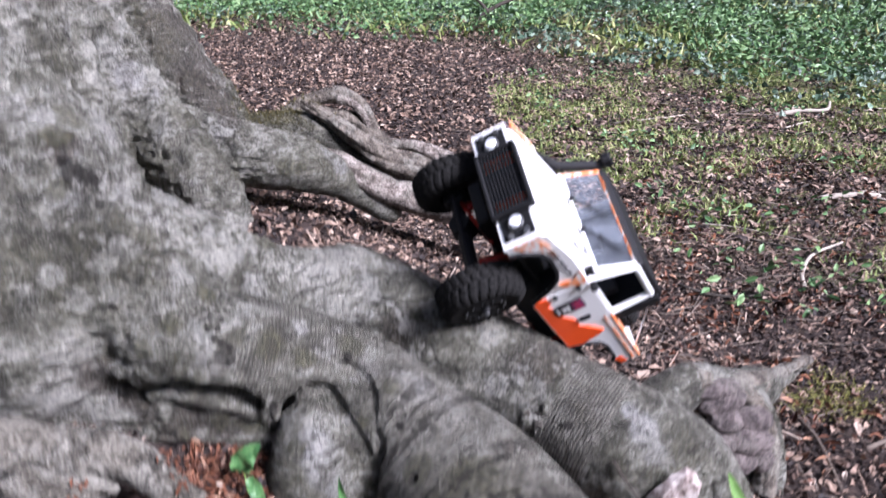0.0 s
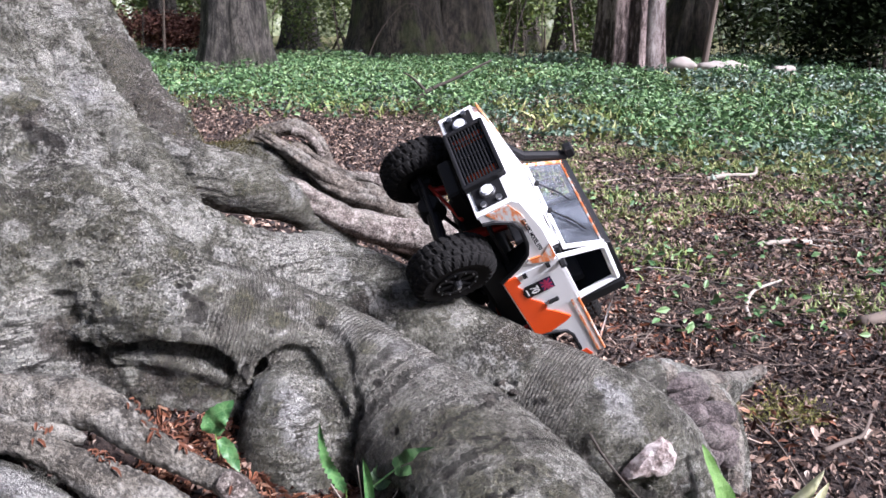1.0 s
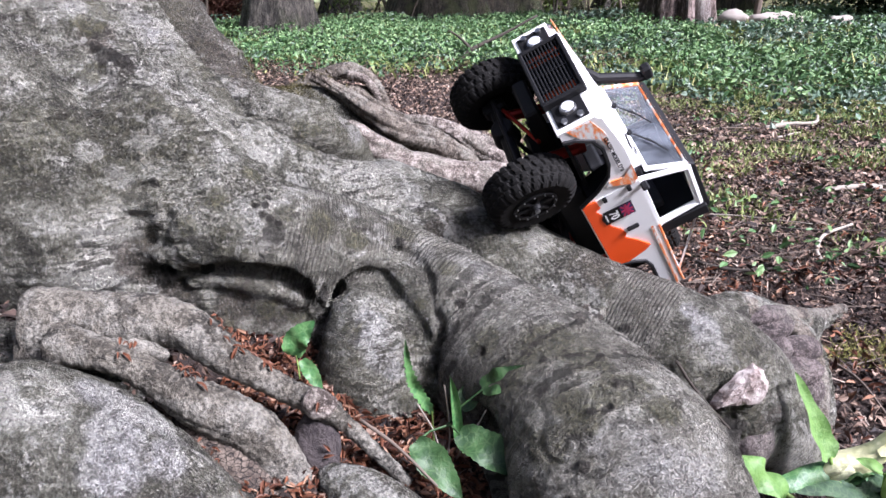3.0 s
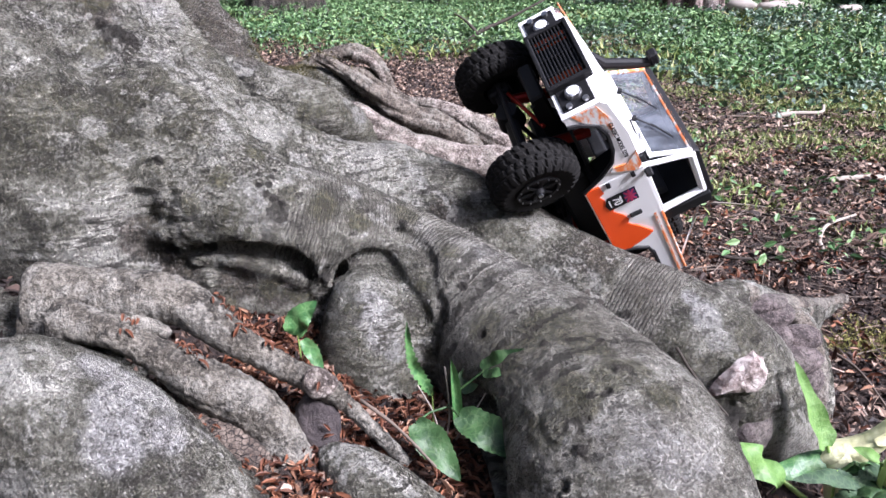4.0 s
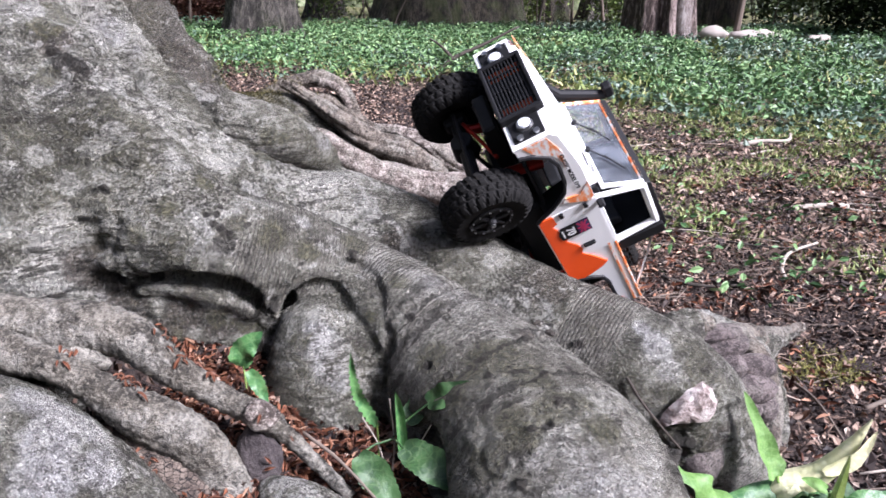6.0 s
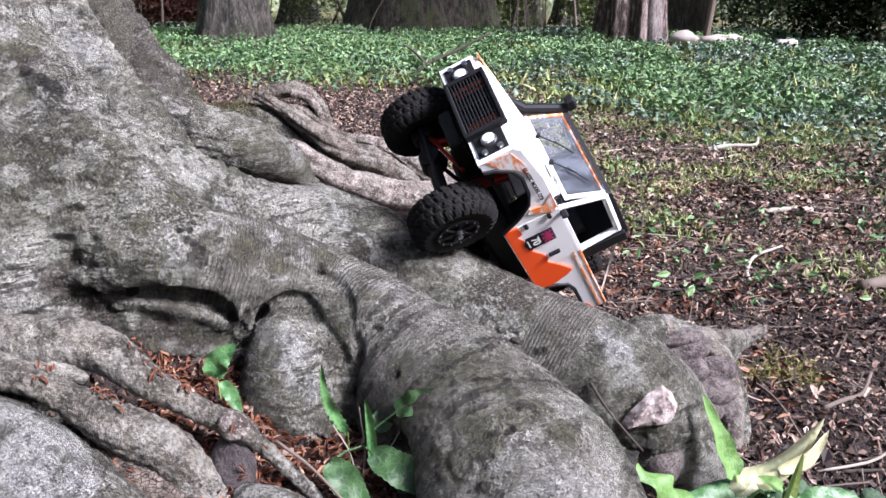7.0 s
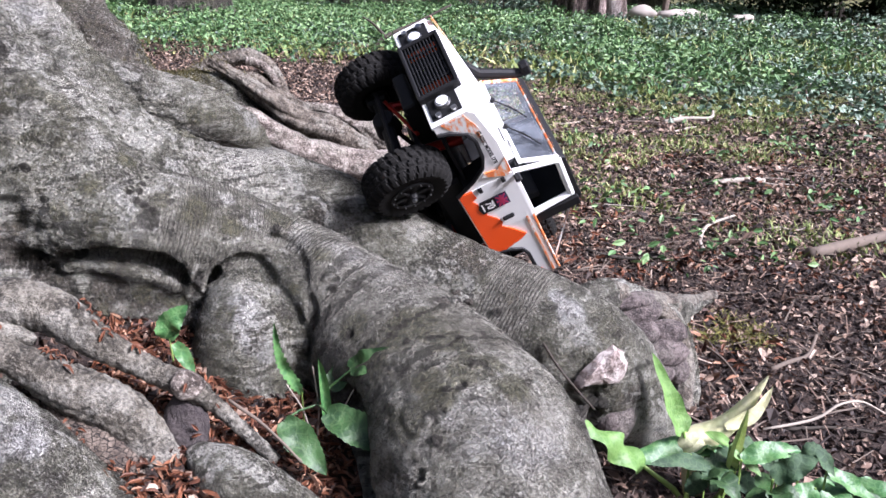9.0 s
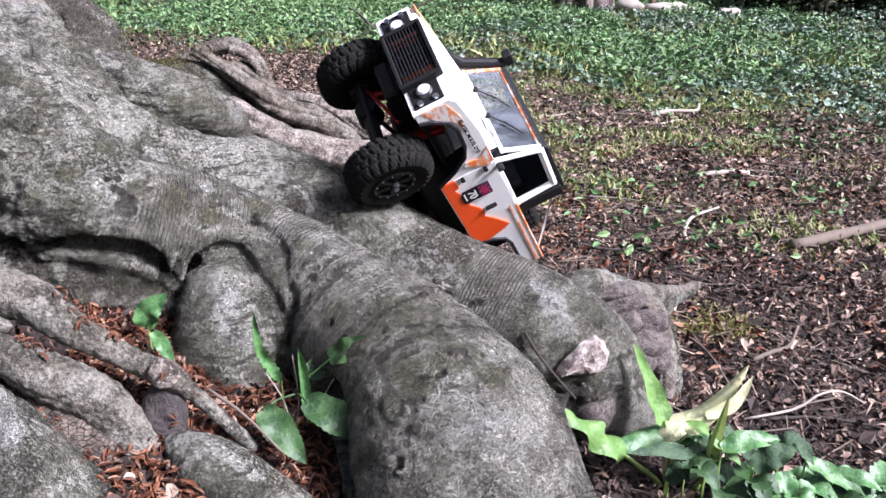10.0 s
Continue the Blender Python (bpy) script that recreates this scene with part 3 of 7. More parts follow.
def surface_nets():
    """The zero surface of the field as verts and quads."""
    inside = field < 0
    corner = [inside[dx:SHAPE[0] - 1 + dx, dy:SHAPE[1] - 1 + dy, dz:SHAPE[2] - 1 + dz] for dx in (0, 1) for dy in (0, 1) for dz in (0, 1)]
    count = sum(c.astype(np.int8) for c in corner)
    cells = np.argwhere((count > 0) & (count < 8))
    number = np.full(tuple(s - 1 for s in SHAPE), -1, np.int32)
    number[tuple(cells.T)] = np.arange(len(cells))
    total, hits = np.zeros((len(cells), 3)), np.zeros(len(cells))
    offs = [np.array(o) for o in ((0, 0, 0), (0, 0, 1), (0, 1, 0), (0, 1, 1), (1, 0, 0), (1, 0, 1), (1, 1, 0), (1, 1, 1))]
    for i in range(8):
        for j in range(i + 1, 8):
            if np.abs(offs[i] - offs[j]).sum() != 1:
                continue
            fa, fb = field[tuple((cells + offs[i]).T)], field[tuple((cells + offs[j]).T)]
            m = (fa < 0) != (fb < 0)
            t = np.where(m, fa / np.where(fa == fb, 1, fa - fb), 0)
            total += np.where(m[:, None], offs[i] + t[:, None] * (offs[j] - offs[i]), 0)
            hits += m
    frac = total / hits[:, None]
    verts = np.stack([AXES[i][cells[:, i]] + frac[:, i] * (AXES[i][cells[:, i] + 1] - AXES[i][cells[:, i]]) for i in range(3)], 1).astype(np.float64)
    quads = []
    for axis in range(3):
        o = np.zeros(3, int)
        o[axis] = 1
        n = [s - o[i] for i, s in enumerate(SHAPE)]
        a, b = inside[:n[0], :n[1], :n[2]], inside[o[0]:, o[1]:, o[2]:]
        u, w = (axis + 1) % 3, (axis + 2) % 3
        edges = np.argwhere(a != b)
        ok = (edges[:, u] > 0) & (edges[:, w] > 0) & (edges[:, u] < SHAPE[u] - 1) & (edges[:, w] < SHAPE[w] - 1)
        edges = edges[ok]
        ring = []
        for du, dw in ((-1, -1), (0, -1), (0, 0), (-1, 0)):
            c = edges.copy()
            c[:, u] += du
            c[:, w] += dw
            ring.append(number[tuple(c.T)])
        q = np.stack(ring, 1)
        flip = ~a[tuple(edges.T)]
        q[flip] = q[flip][:, ::-1]
        quads.append(q)
    return verts, np.vstack(quads), cells


def split(verts, quads, values):
    """Every quad in four; values ride along."""
    e = np.sort(np.stack([quads, np.roll(quads, -1, 1)], -1).reshape(-1, 2), 1)
    key = e[:, 0].astype(np.int64) * len(verts) + e[:, 1]
    uniq, first, back = np.unique(key, return_index=True, return_inverse=True)
    ends = e[first]
    n, m = len(verts), len(uniq)
    mid, cen = n + back.reshape(-1, 4), n + m + np.arange(len(quads))
    grow = lambda v: np.concatenate([v, v[ends].mean(1), v[quads].mean(1)])
    out = [np.stack([quads[:, k], mid[:, k], cen, mid[:, k - 1]], 1) for k in range(4)]
    return grow(verts), np.vstack(out), [grow(v) for v in values]


def relax(verts, quads):
    """Moves each vert half-way to the mean of its neighbours."""
    total, count = np.zeros_like(verts), np.zeros(len(verts))
    for k in range(4):
        a, b = quads[:, k], quads[:, k - 1]
        for i in range(3):
            total[:, i] += np.bincount(a, verts[b, i], len(verts)) + np.bincount(b, verts[a, i], len(verts))
        count += np.bincount(a, minlength=len(verts)) + np.bincount(b, minlength=len(verts))
    return 0.5 * verts + 0.5 * total / np.maximum(count, 1)[:, None]


bv, bq, cells = surface_nets()
grad = np.stack([np.gradient(field, AXES[i], axis=i)[tuple(cells.T)] for i in range(3)], -1)
bv, bq, (normal, b_along, b_worn, b_ring) = split(bv, bq, [grad, along_f[tuple(cells.T)], worn_f[tuple(cells.T)].astype(np.float32), ring_f[tuple(cells.T)].astype(np.float32)])
bv = relax(bv, bq)
normal = normal / np.maximum(np.linalg.norm(normal, axis=1, keepdims=True), 1e-6)
lump = 0.0060 * value_noise(bv, 9) + 0.0040 * value_noise(bv, 23) + 0.0036 * value_noise(bv, 52) + 0.0024 * value_noise(bv, 105)
lump += (1 - b_ring) * (0.0050 * value_noise(bv * np.array([0.6, 0.6, 2.6]), 30) + 0.0026 * value_noise(bv * np.array([0.6, 0.6, 2.6]) + 7, 66))
lump += 0.0004 * b_ring * np.sin(b_along * 1250 + 3 * value_noise(bv, 8))
lump += b_worn * (0.042 * value_noise(bv, 13) + 0.020 * value_noise(bv, 29) + 0.008 * value_noise(bv, 60))
furrow = np.clip(1 - np.abs(value_noise(bv * np.array([1.0, 1.0, 1.5]), 21)) * 7, 0, 1) * np.clip(value_noise(bv + 3, 6) + 0.25, 0, 1)
furrow += 0.6 * np.clip(1 - np.abs(value_noise(bv + 8, 44)) * 6, 0, 1) * np.clip(value_noise(bv + 5, 9) + 0.2, 0, 1)
lump -= 0.0075 * furrow
lump += 0.0022 * np.abs(value_noise(bv, 150))
lump -= 0.007 * np.clip(value_noise(bv * np.array([1, 1, 2.2]), 17) - 0.52, 0, 1) / 0.48
near = np.clip((0.87 - bv[:, 1]) / 0.06, 0, 1) * np.clip((0.02 - bv[:, 0]) / 0.05, 0, 1)
low_roots = smooth(-0.36, -0.26, bv[:, 0]) * smooth(1.45, 1.3, bv[:, 1]) * smooth(0.54, 0.48, bv[:, 2])
far_roots = smooth(-0.62, -0.5, bv[:, 0]) * smooth(1.7, 1.8, bv[:, 1]) * smooth(0.62, 0.54, bv[:, 2])
lump *= (1 - 0.62 * near) * (1 - 0.6 * low_roots) * (1 - 0.65 * far_roots) * (1 - 0.72 * np.clip(b_ring, 0, 1))
bv = bv + normal * lump[:, None]


def patches(*spots):
    """How far each vert lies inside round patches (x, y, z, radius), 1 at a centre and 0 outside."""
    out = np.zeros(len(bv))
    for x, y, z, r in spots:
        out = np.maximum(out, np.clip(1.2 - np.linalg.norm(bv - (x, y, z), axis=1) / r, 0, 1))
    return out


b_pale = patches((-0.653, 1.631, 0.727, 0.042), (-0.453, 1.105, 0.698, 0.03), (-0.597, 1.625, 0.633, 0.048), (-0.551, 1.596, 0.593, 0.047), (-0.367, 1.055, 0.616, 0.029), (-0.465, 0.974, 0.649, 0.03), (-0.418, 0.876, 0.546, 0.028), (-0.402, 0.902, 0.58, 0.028), (-0.449, 0.881, 0.575, 0.021), (-0.376, 0.918, 0.594, 0.024), (-0.314, 0.91, 0.562, 0.024), (-0.252, 1.011, 0.504, 0.026), (-0.176, 0.912, 0.494, 0.021), (-0.137, 0.91, 0.471, 0.017), (-0.09, 0.896, 0.446, 0.02), (-0.05, 0.878, 0.437, 0.023), (-0.011, 0.855, 0.423, 0.022), (-0.256, 1.886, 0.463, 0.04), (-0.346, 0.622, 0.399, 0.034), (-0.368, 0.634, 0.409, 0.028), (-0.324, 0.636, 0.379, 0.023), (0.076, 0.635, 0.364, 0.027), (0.076, 1.03, 0.341, 0.024), (0.275, 0.955, 0.3, 0.031), (-0.112, 1.086, 0.477, 0.024), (-0.018, 1.068, 0.448, 0.024))
b_silver = patches((-0.265, 1.874, 0.466, 0.035), (-0.241, 1.875, 0.434, 0.027), (-0.173, 0.911, 0.492, 0.011), (-0.346, 0.622, 0.399, 0.028), (-0.329, 0.63, 0.385, 0.023), (-0.37, 0.627, 0.411, 0.023), (-0.345, 0.591, 0.389, 0.027), (-0.309, 0.598, 0.361, 0.022), (-0.343, 0.568, 0.371, 0.027), (-0.151, 0.814, 0.387, 0.026), (-0.136, 0.801, 0.362, 0.023), (-0.124, 0.8, 0.345, 0.017), (-0.023, 0.874, 0.431, 0.02), (0.003, 0.856, 0.421, 0.017), (-0.043, 0.883, 0.437, 0.014), (0.096, 0.605, 0.347, 0.032), (0.125, 0.594, 0.333, 0.032), (0.152, 0.602, 0.33, 0.02), (0.066, 0.622, 0.354, 0.019), (0.274, 0.965, 0.312, 0.027), (0.286, 0.948, 0.286, 0.019), (0.257, 0.982, 0.33, 0.016), (0.071, 0.596, 0.334, 0.021), (-0.62, 1.645, 0.675, 0.037), (-0.582, 1.628, 0.639, 0.031))
b_disc = patches((-0.653, 1.631, 0.727, 0.016), (-0.407, 1.004, 0.644, 0.007), (-0.38, 1.056, 0.624, 0.01), (-0.555, 1.633, 0.632, 0.01), (-0.405, 1.05, 0.645, 0.005), (-0.219, 1.034, 0.509, 0.007), (-0.132, 0.932, 0.476, 0.011), (-0.449, 0.881, 0.575, 0.013), (-0.465, 0.974, 0.649, 0.009), (-0.412, 0.944, 0.623, 0.006), (-0.429, 0.925, 0.606, 0.005), (-0.448, 0.936, 0.617, 0.004), (-0.441, 1.087, 0.681, 0.007), (-0.603, 1.66, 0.685, 0.01), (-0.472, 1.064, 0.707, 0.006), (-0.337, 1.007, 0.579, 0.005), (-0.309, 1.031, 0.568, 0.005), (-0.267, 1.025, 0.539, 0.005), (-0.193, 1.058, 0.508, 0.005), (-0.104, 1.059, 0.439, 0.006), (-0.077, 0.94, 0.454, 0.004), (-0.395, 0.886, 0.555, 0.005), (-0.35, 0.881, 0.549, 0.004), (-0.313, 0.876, 0.543, 0.003), (-0.206, 0.891, 0.498, 0.003), (-0.171, 1.054, 0.486, 0.005))
# black crusts and a crack; also shade painted in hollows and under the overhang
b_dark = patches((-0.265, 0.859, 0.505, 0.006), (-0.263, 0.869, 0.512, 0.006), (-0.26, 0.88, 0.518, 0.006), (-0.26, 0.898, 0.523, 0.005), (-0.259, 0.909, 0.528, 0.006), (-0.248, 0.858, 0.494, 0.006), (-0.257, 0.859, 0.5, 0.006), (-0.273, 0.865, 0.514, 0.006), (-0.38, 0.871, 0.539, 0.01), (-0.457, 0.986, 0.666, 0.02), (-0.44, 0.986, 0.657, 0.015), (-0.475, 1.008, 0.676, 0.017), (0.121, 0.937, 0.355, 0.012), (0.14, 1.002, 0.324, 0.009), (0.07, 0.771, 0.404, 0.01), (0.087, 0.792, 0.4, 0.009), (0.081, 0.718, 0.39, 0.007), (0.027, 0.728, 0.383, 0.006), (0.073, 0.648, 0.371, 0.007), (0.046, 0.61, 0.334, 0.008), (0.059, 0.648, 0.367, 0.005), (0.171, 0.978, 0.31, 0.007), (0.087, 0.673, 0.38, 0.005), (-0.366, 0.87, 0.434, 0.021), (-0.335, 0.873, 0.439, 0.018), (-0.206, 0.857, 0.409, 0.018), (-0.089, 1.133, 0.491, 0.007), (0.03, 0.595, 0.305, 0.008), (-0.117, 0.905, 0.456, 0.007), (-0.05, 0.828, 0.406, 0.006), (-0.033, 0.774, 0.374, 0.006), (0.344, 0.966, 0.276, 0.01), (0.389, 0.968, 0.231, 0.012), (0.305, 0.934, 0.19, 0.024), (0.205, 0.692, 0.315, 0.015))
b_moss = patches((0.033, 0.753, 0.394, 0.042), (0.064, 0.71, 0.387, 0.041), (0.081, 0.67, 0.379, 0.034), (0.037, 0.675, 0.368, 0.034), (0.018, 0.642, 0.338, 0.033), (0.05, 0.643, 0.361, 0.027), (0.104, 0.672, 0.38, 0.028), (0.121, 0.646, 0.368, 0.028), (-0.026, 0.781, 0.384, 0.031), (-0.01, 0.737, 0.364, 0.03), (-0.118, 0.923, 0.467, 0.028), (-0.204, 0.878, 0.488, 0.034), (-0.168, 0.882, 0.466, 0.034), (-0.063, 0.87, 0.433, 0.02), (-0.491, 1.03, 0.704, 0.032), (-0.485, 1.067, 0.721, 0.033), (-0.471, 0.974, 0.652, 0.023), (-0.312, 0.857, 0.519, 0.027), (-0.238, 0.87, 0.502, 0.024), (-0.345, 0.847, 0.499, 0.027), (-0.265, 0.86, 0.399, 0.034), (-0.319, 0.866, 0.387, 0.035), (-0.351, 0.875, 0.409, 0.028), (-0.237, 0.872, 0.379, 0.025), (-0.096, 0.845, 0.401, 0.015), (-0.09, 0.832, 0.378, 0.011), (-0.34, 1.764, 0.469, 0.046), (-0.246, 1.078, 0.544, 0.029), (-0.318, 1.775, 0.455, 0.038), (-0.005, 0.722, 0.359, 0.024), (0.008, 0.734, 0.378, 0.021), (-0.17, 0.815, 0.387, 0.019), (-0.282, 0.906, 0.543, 0.023))
# brown bark; the first five patches paint the overhang's shade on its wall
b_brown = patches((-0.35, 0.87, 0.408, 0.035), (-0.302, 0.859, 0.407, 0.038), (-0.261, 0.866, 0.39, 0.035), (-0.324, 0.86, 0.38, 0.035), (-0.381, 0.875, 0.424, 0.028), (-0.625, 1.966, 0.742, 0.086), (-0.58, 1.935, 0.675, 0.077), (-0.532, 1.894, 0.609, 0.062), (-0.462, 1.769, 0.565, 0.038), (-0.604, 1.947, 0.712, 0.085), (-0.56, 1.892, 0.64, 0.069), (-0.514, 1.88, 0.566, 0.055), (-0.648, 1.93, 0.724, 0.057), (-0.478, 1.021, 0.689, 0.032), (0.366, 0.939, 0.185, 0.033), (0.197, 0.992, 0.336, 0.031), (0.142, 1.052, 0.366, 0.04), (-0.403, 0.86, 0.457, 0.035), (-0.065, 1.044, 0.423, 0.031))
crusty = b_dark * (0.013 * value_noise(bv, 75) + 0.008 * np.abs(value_noise(bv, 140))) + b_brown * 0.006 * value_noise(bv, 40)
bv = bv + normal * crusty[:, None]
beech_tree = empty("beech_tree", Matrix.Translation((-1.3, 1.3, 0)))
tagged(beech_tree, "old grey beech with smooth lichened bark and spreading surface roots", "tree")
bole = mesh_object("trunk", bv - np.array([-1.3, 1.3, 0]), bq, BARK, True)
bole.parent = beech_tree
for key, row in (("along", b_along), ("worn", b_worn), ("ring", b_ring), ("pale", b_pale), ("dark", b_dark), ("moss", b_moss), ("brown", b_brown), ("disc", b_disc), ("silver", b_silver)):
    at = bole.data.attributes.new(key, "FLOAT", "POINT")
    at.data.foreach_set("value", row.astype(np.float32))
del field, nearest, along_f, worn_f, ring_f
part("upper_trunk", tube_bm([(-0.07, 0.07, z) for z in (1.45, 2.4, 3.6, 5.0, 6.5, 8.0)], [0.60, 0.57, 0.53, 0.47, 0.36, 0.2], 32, 0.05), BARK, beech_tree, smooth=True)


def lump_part(name, at, size, turn, material, label, rough, seed, flat=0.0):
    """A rough rounded piece of wood set in the root."""
    bm = bmesh.new()
    bmesh.ops.create_icosphere(bm, subdivisions=5, radius=1.0)
    v = np.array([q.co[:] for q in bm.verts])
    w = 1 + rough * (0.9 * value_noise(v + seed, 1.3) + 0.35 * value_noise(v + seed, 3.7) + 0.15 * value_noise(v + seed, 9.0))
    for q, f in zip(bm.verts, w):
        q.co = Vector((q.co.x * size[0] * f, max(q.co.y, -1 + flat) * size[1] * f, q.co.z * size[2] * f))
    bm.transform(Matrix.Translation(Vector(at) - Vector((-1.3, 1.3, 0))) @ turn)
    part(name, bm, material, beech_tree, label, True)


def torn_wood(name, a, b, c):
    n = Nodes(name, 0.8)
    k = n.ramp(n.noise(60, 7, 0.72), (0.38, a), (0.5, b), (0.62, c))
    return n.done(k, n.bump(n.noise(70, 6, 0.72), 0.9, 0.010))


def torn_face(name, at, outline, depth, turn, material, label):
    """An angular stub of broken wood: an outline (right, up) drawn in to a facetted face."""
    bm = bmesh.new()
    steps = ((1.25, -depth), (1.06, 0.0), (0.90, depth * 0.42), (0.62, depth * 0.62), (0.30, depth * 0.70))
    wob = random.Random(4)
    rings = []
    pts = [Vector(outline[i % len(outline)]).lerp(Vector(outline[(i + 1) % len(outline)]), f) for i in range(len(outline)) for f in (0, 0.33, 0.67)]
    for s, d in steps:
        rings.append([bm.verts.new((u * s + wob.uniform(-1, 1) * 0.0016, -d - wob.uniform(0, 0.0022) - 0.12 * v * s, v * s + wob.uniform(-1, 1) * 0.0016)) for u, v in pts])
    for a, b in zip(rings, rings[1:]):
        for i in range(len(pts)):
            j = (i + 1) % len(pts)
            bm.faces.new((a[i], a[j], b[j], b[i]))
    bm.faces.new(rings[-1])
    bm.transform(Matrix.Translation(Vector(at) - Vector((-1.3, 1.3, 0))) @ turn)
    part(name, bm, material, beech_tree, label)


torn_face("scar", (0.315, 0.920, 0.244), ((0.003, 0.031), (0.020, 0.018), (0.028, 0.002), (0.024, -0.017), (0.0, -0.020), (-0.031, -0.026), (-0.030, -0.011), (-0.016, 0.012)), 0.009, pose(0, 0, 0, 4, 6, 8),
          torn_wood("pale_torn_wood", (0.16, 0.115, 0.10), (0.43, 0.355, 0.325), (0.66, 0.60, 0.56)), "pale pinkish torn wood face")
lump_part("knot_face", (-0.1962, 0.694, 0.3168), (0.0216, 0.013, 0.0336), pose(0, 0, 0, -30, -14, 0), torn_wood("dark_knot_wood", (0.026, 0.020, 0.020), (0.048, 0.038, 0.037), (0.080, 0.066, 0.063)), "smooth dark purplish knot face", 0.12, 6.2, 0.2)


def gnarled(name, pts, material, label, seed, rough=0.3, ridges=5, burr=0.35):
    """A root through centres (x, y, z, radius), with folds running along it, and burrs."""
    n, sides = 22 * (len(pts) - 1), 56
    p = spline(pts, n)
    v, f = tube_mesh(p[:, :3], np.maximum(p[:, 3], 0.003), sides, 0.0, seed)
    v = np.array([tuple(q) for q in v])
    centre = np.repeat(p[:, :3], sides, 0)
    a = np.tile(np.arange(sides) * 2 * np.pi / sides, n)
    s = np.repeat(np.concatenate([[0], np.cumsum(np.linalg.norm(np.diff(p[:, :3], axis=0), axis=1))]), sides)
    size = np.repeat(p[:, 3], sides)
    q = v + seed * 0.37
    turn = a + 6 * s
    strand = np.stack([np.cos(turn) * 0.5 * ridges, np.sin(turn) * 0.5 * ridges, 9 * s + seed], 1) / 3.0
    w = 1 + rough * (0.9 * value_noise(strand, 1.0) + 0.6 * value_noise(strand + 9, 2.3) - 0.8 * np.clip(1 - np.abs(value_noise(strand + 5, 1.6)) * 5, 0, 1))
    w += burr * rough * (value_noise(q, 16) + 0.7 * value_noise(q, 40) + 0.5 * np.abs(value_noise(q, 95)))
    w += np.clip(0.0009 / size, 0, 0.1) * (value_noise(q, 190) + 0.6 * np.sin(s * 480 + 4 * value_noise(q, 20)))
    ob = mesh_object(name, centre + (v - centre) * w[:, None] - np.array([-1.3, 1.3, 0]), f, material, True)
    ob.parent = beech_tree
    tagged(ob, label)


def root_wood(name, dark, mid, pale, crust):
    n = Nodes(name, 0.8)
    g, f = n.noise(26, 8, 0.72), n.noise(280, 3, 0.7)
    c = n.ramp(g, (0.40, dark), (0.49, mid), (0.58, pale))
    c = n.mix(n.math("MULTIPLY", n.step(n.noise(11, 6, 0.7), 0.50, 0.57), 0.75), c, n.ramp(n.noise(90, 5, 0.75), (0.40, tuple(x * 0.35 for x in crust)), (0.58, crust)))
    c = n.mix(n.math("MULTIPLY", n.step(n.noise(60, 7, 0.78), 0.56, 0.61), 0.85), c, tuple(x * 0.35 for x in dark))
    c = n.mix(n.math("MULTIPLY", n.step(f, 0.53, 0.57), 0.5), c, dark)
    c = n.mix(n.math("MULTIPLY", n.step(f, 0.45, 0.41), 0.4), c, tuple(min(0.8, x * 1.5) for x in pale))
    return n.done(c, n.bump(n.math("ADD", n.math("ADD", g, n.math("MULTIPLY", n.noise(110, 5, 0.75), 0.5)), n.math("MULTIPLY", f, 0.15)), 1.0, 0.018))


RUBBED = root_wood("rubbed_pink_root_wood", (0.060, 0.045, 0.036), (0.185, 0.150, 0.125), (0.46, 0.405, 0.355), (0.30, 0.275, 0.225))
GNARL = root_wood("gnarled_brown_root_wood", (0.040, 0.031, 0.023), (0.115, 0.094, 0.073), (0.26, 0.225, 0.18), (0.34, 0.32, 0.27))
PURPLE = root_wood("smooth_purplish_root_wood", (0.045, 0.034, 0.032), (0.105, 0.082, 0.076), (0.21, 0.172, 0.16), (0.24, 0.21, 0.185))
gnarled("root", ((-0.2903, 1.95, 0.4397, 0.0162), (-0.2463, 1.93, 0.4263, 0.0242), (-0.1997, 1.93, 0.392, 0.0298), (-0.142, 1.94, 0.3565, 0.0343), (-0.0772, 1.95, 0.3272, 0.0374), (-0.0079, 1.97, 0.3037, 0.0394), (0.0708, 1.99, 0.2911, 0.0514), (0.1508, 2.0, 0.2673, 0.0577), (0.2403, 2.01, 0.2219, 0.0644)), RUBBED, "rubbed pale pinkish surface root", 3, 0.16, 4)
gnarled("root", ((-0.3511, 2.05, 0.5474, 0.0111), (-0.3071, 2.04, 0.5264, 0.0139), (-0.2687, 2.03, 0.5026, 0.0167), (-0.2277, 2.02, 0.4732, 0.0209), (-0.1841, 2.01, 0.4395, 0.0252), (-0.1323, 2.01, 0.4069, 0.0309), (-0.0768, 2.02, 0.3848, 0.0341), (-0.0261, 2.02, 0.3614, 0.0314), (0.0136, 2.02, 0.3349, 0.0344), (0.0435, 2.02, 0.2965, 0.0376)), GNARL, "gnarled knotty brown surface root", 8, 0.24, 5, 0.6)
gnarled("root", ((-0.1493, 2.1, 0.4331, 0.0117), (-0.0769, 2.1, 0.424, 0.0146), (-0.0334, 2.09, 0.4076, 0.0205), (0.0129, 2.08, 0.3898, 0.0234), (0.0505, 2.07, 0.3662, 0.0293), (0.1042, 2.06, 0.3291, 0.0382), (0.1552, 2.05, 0.2888, 0.0441)), RUBBED, "pale surface root running under the model car", 5, 0.18, 4)
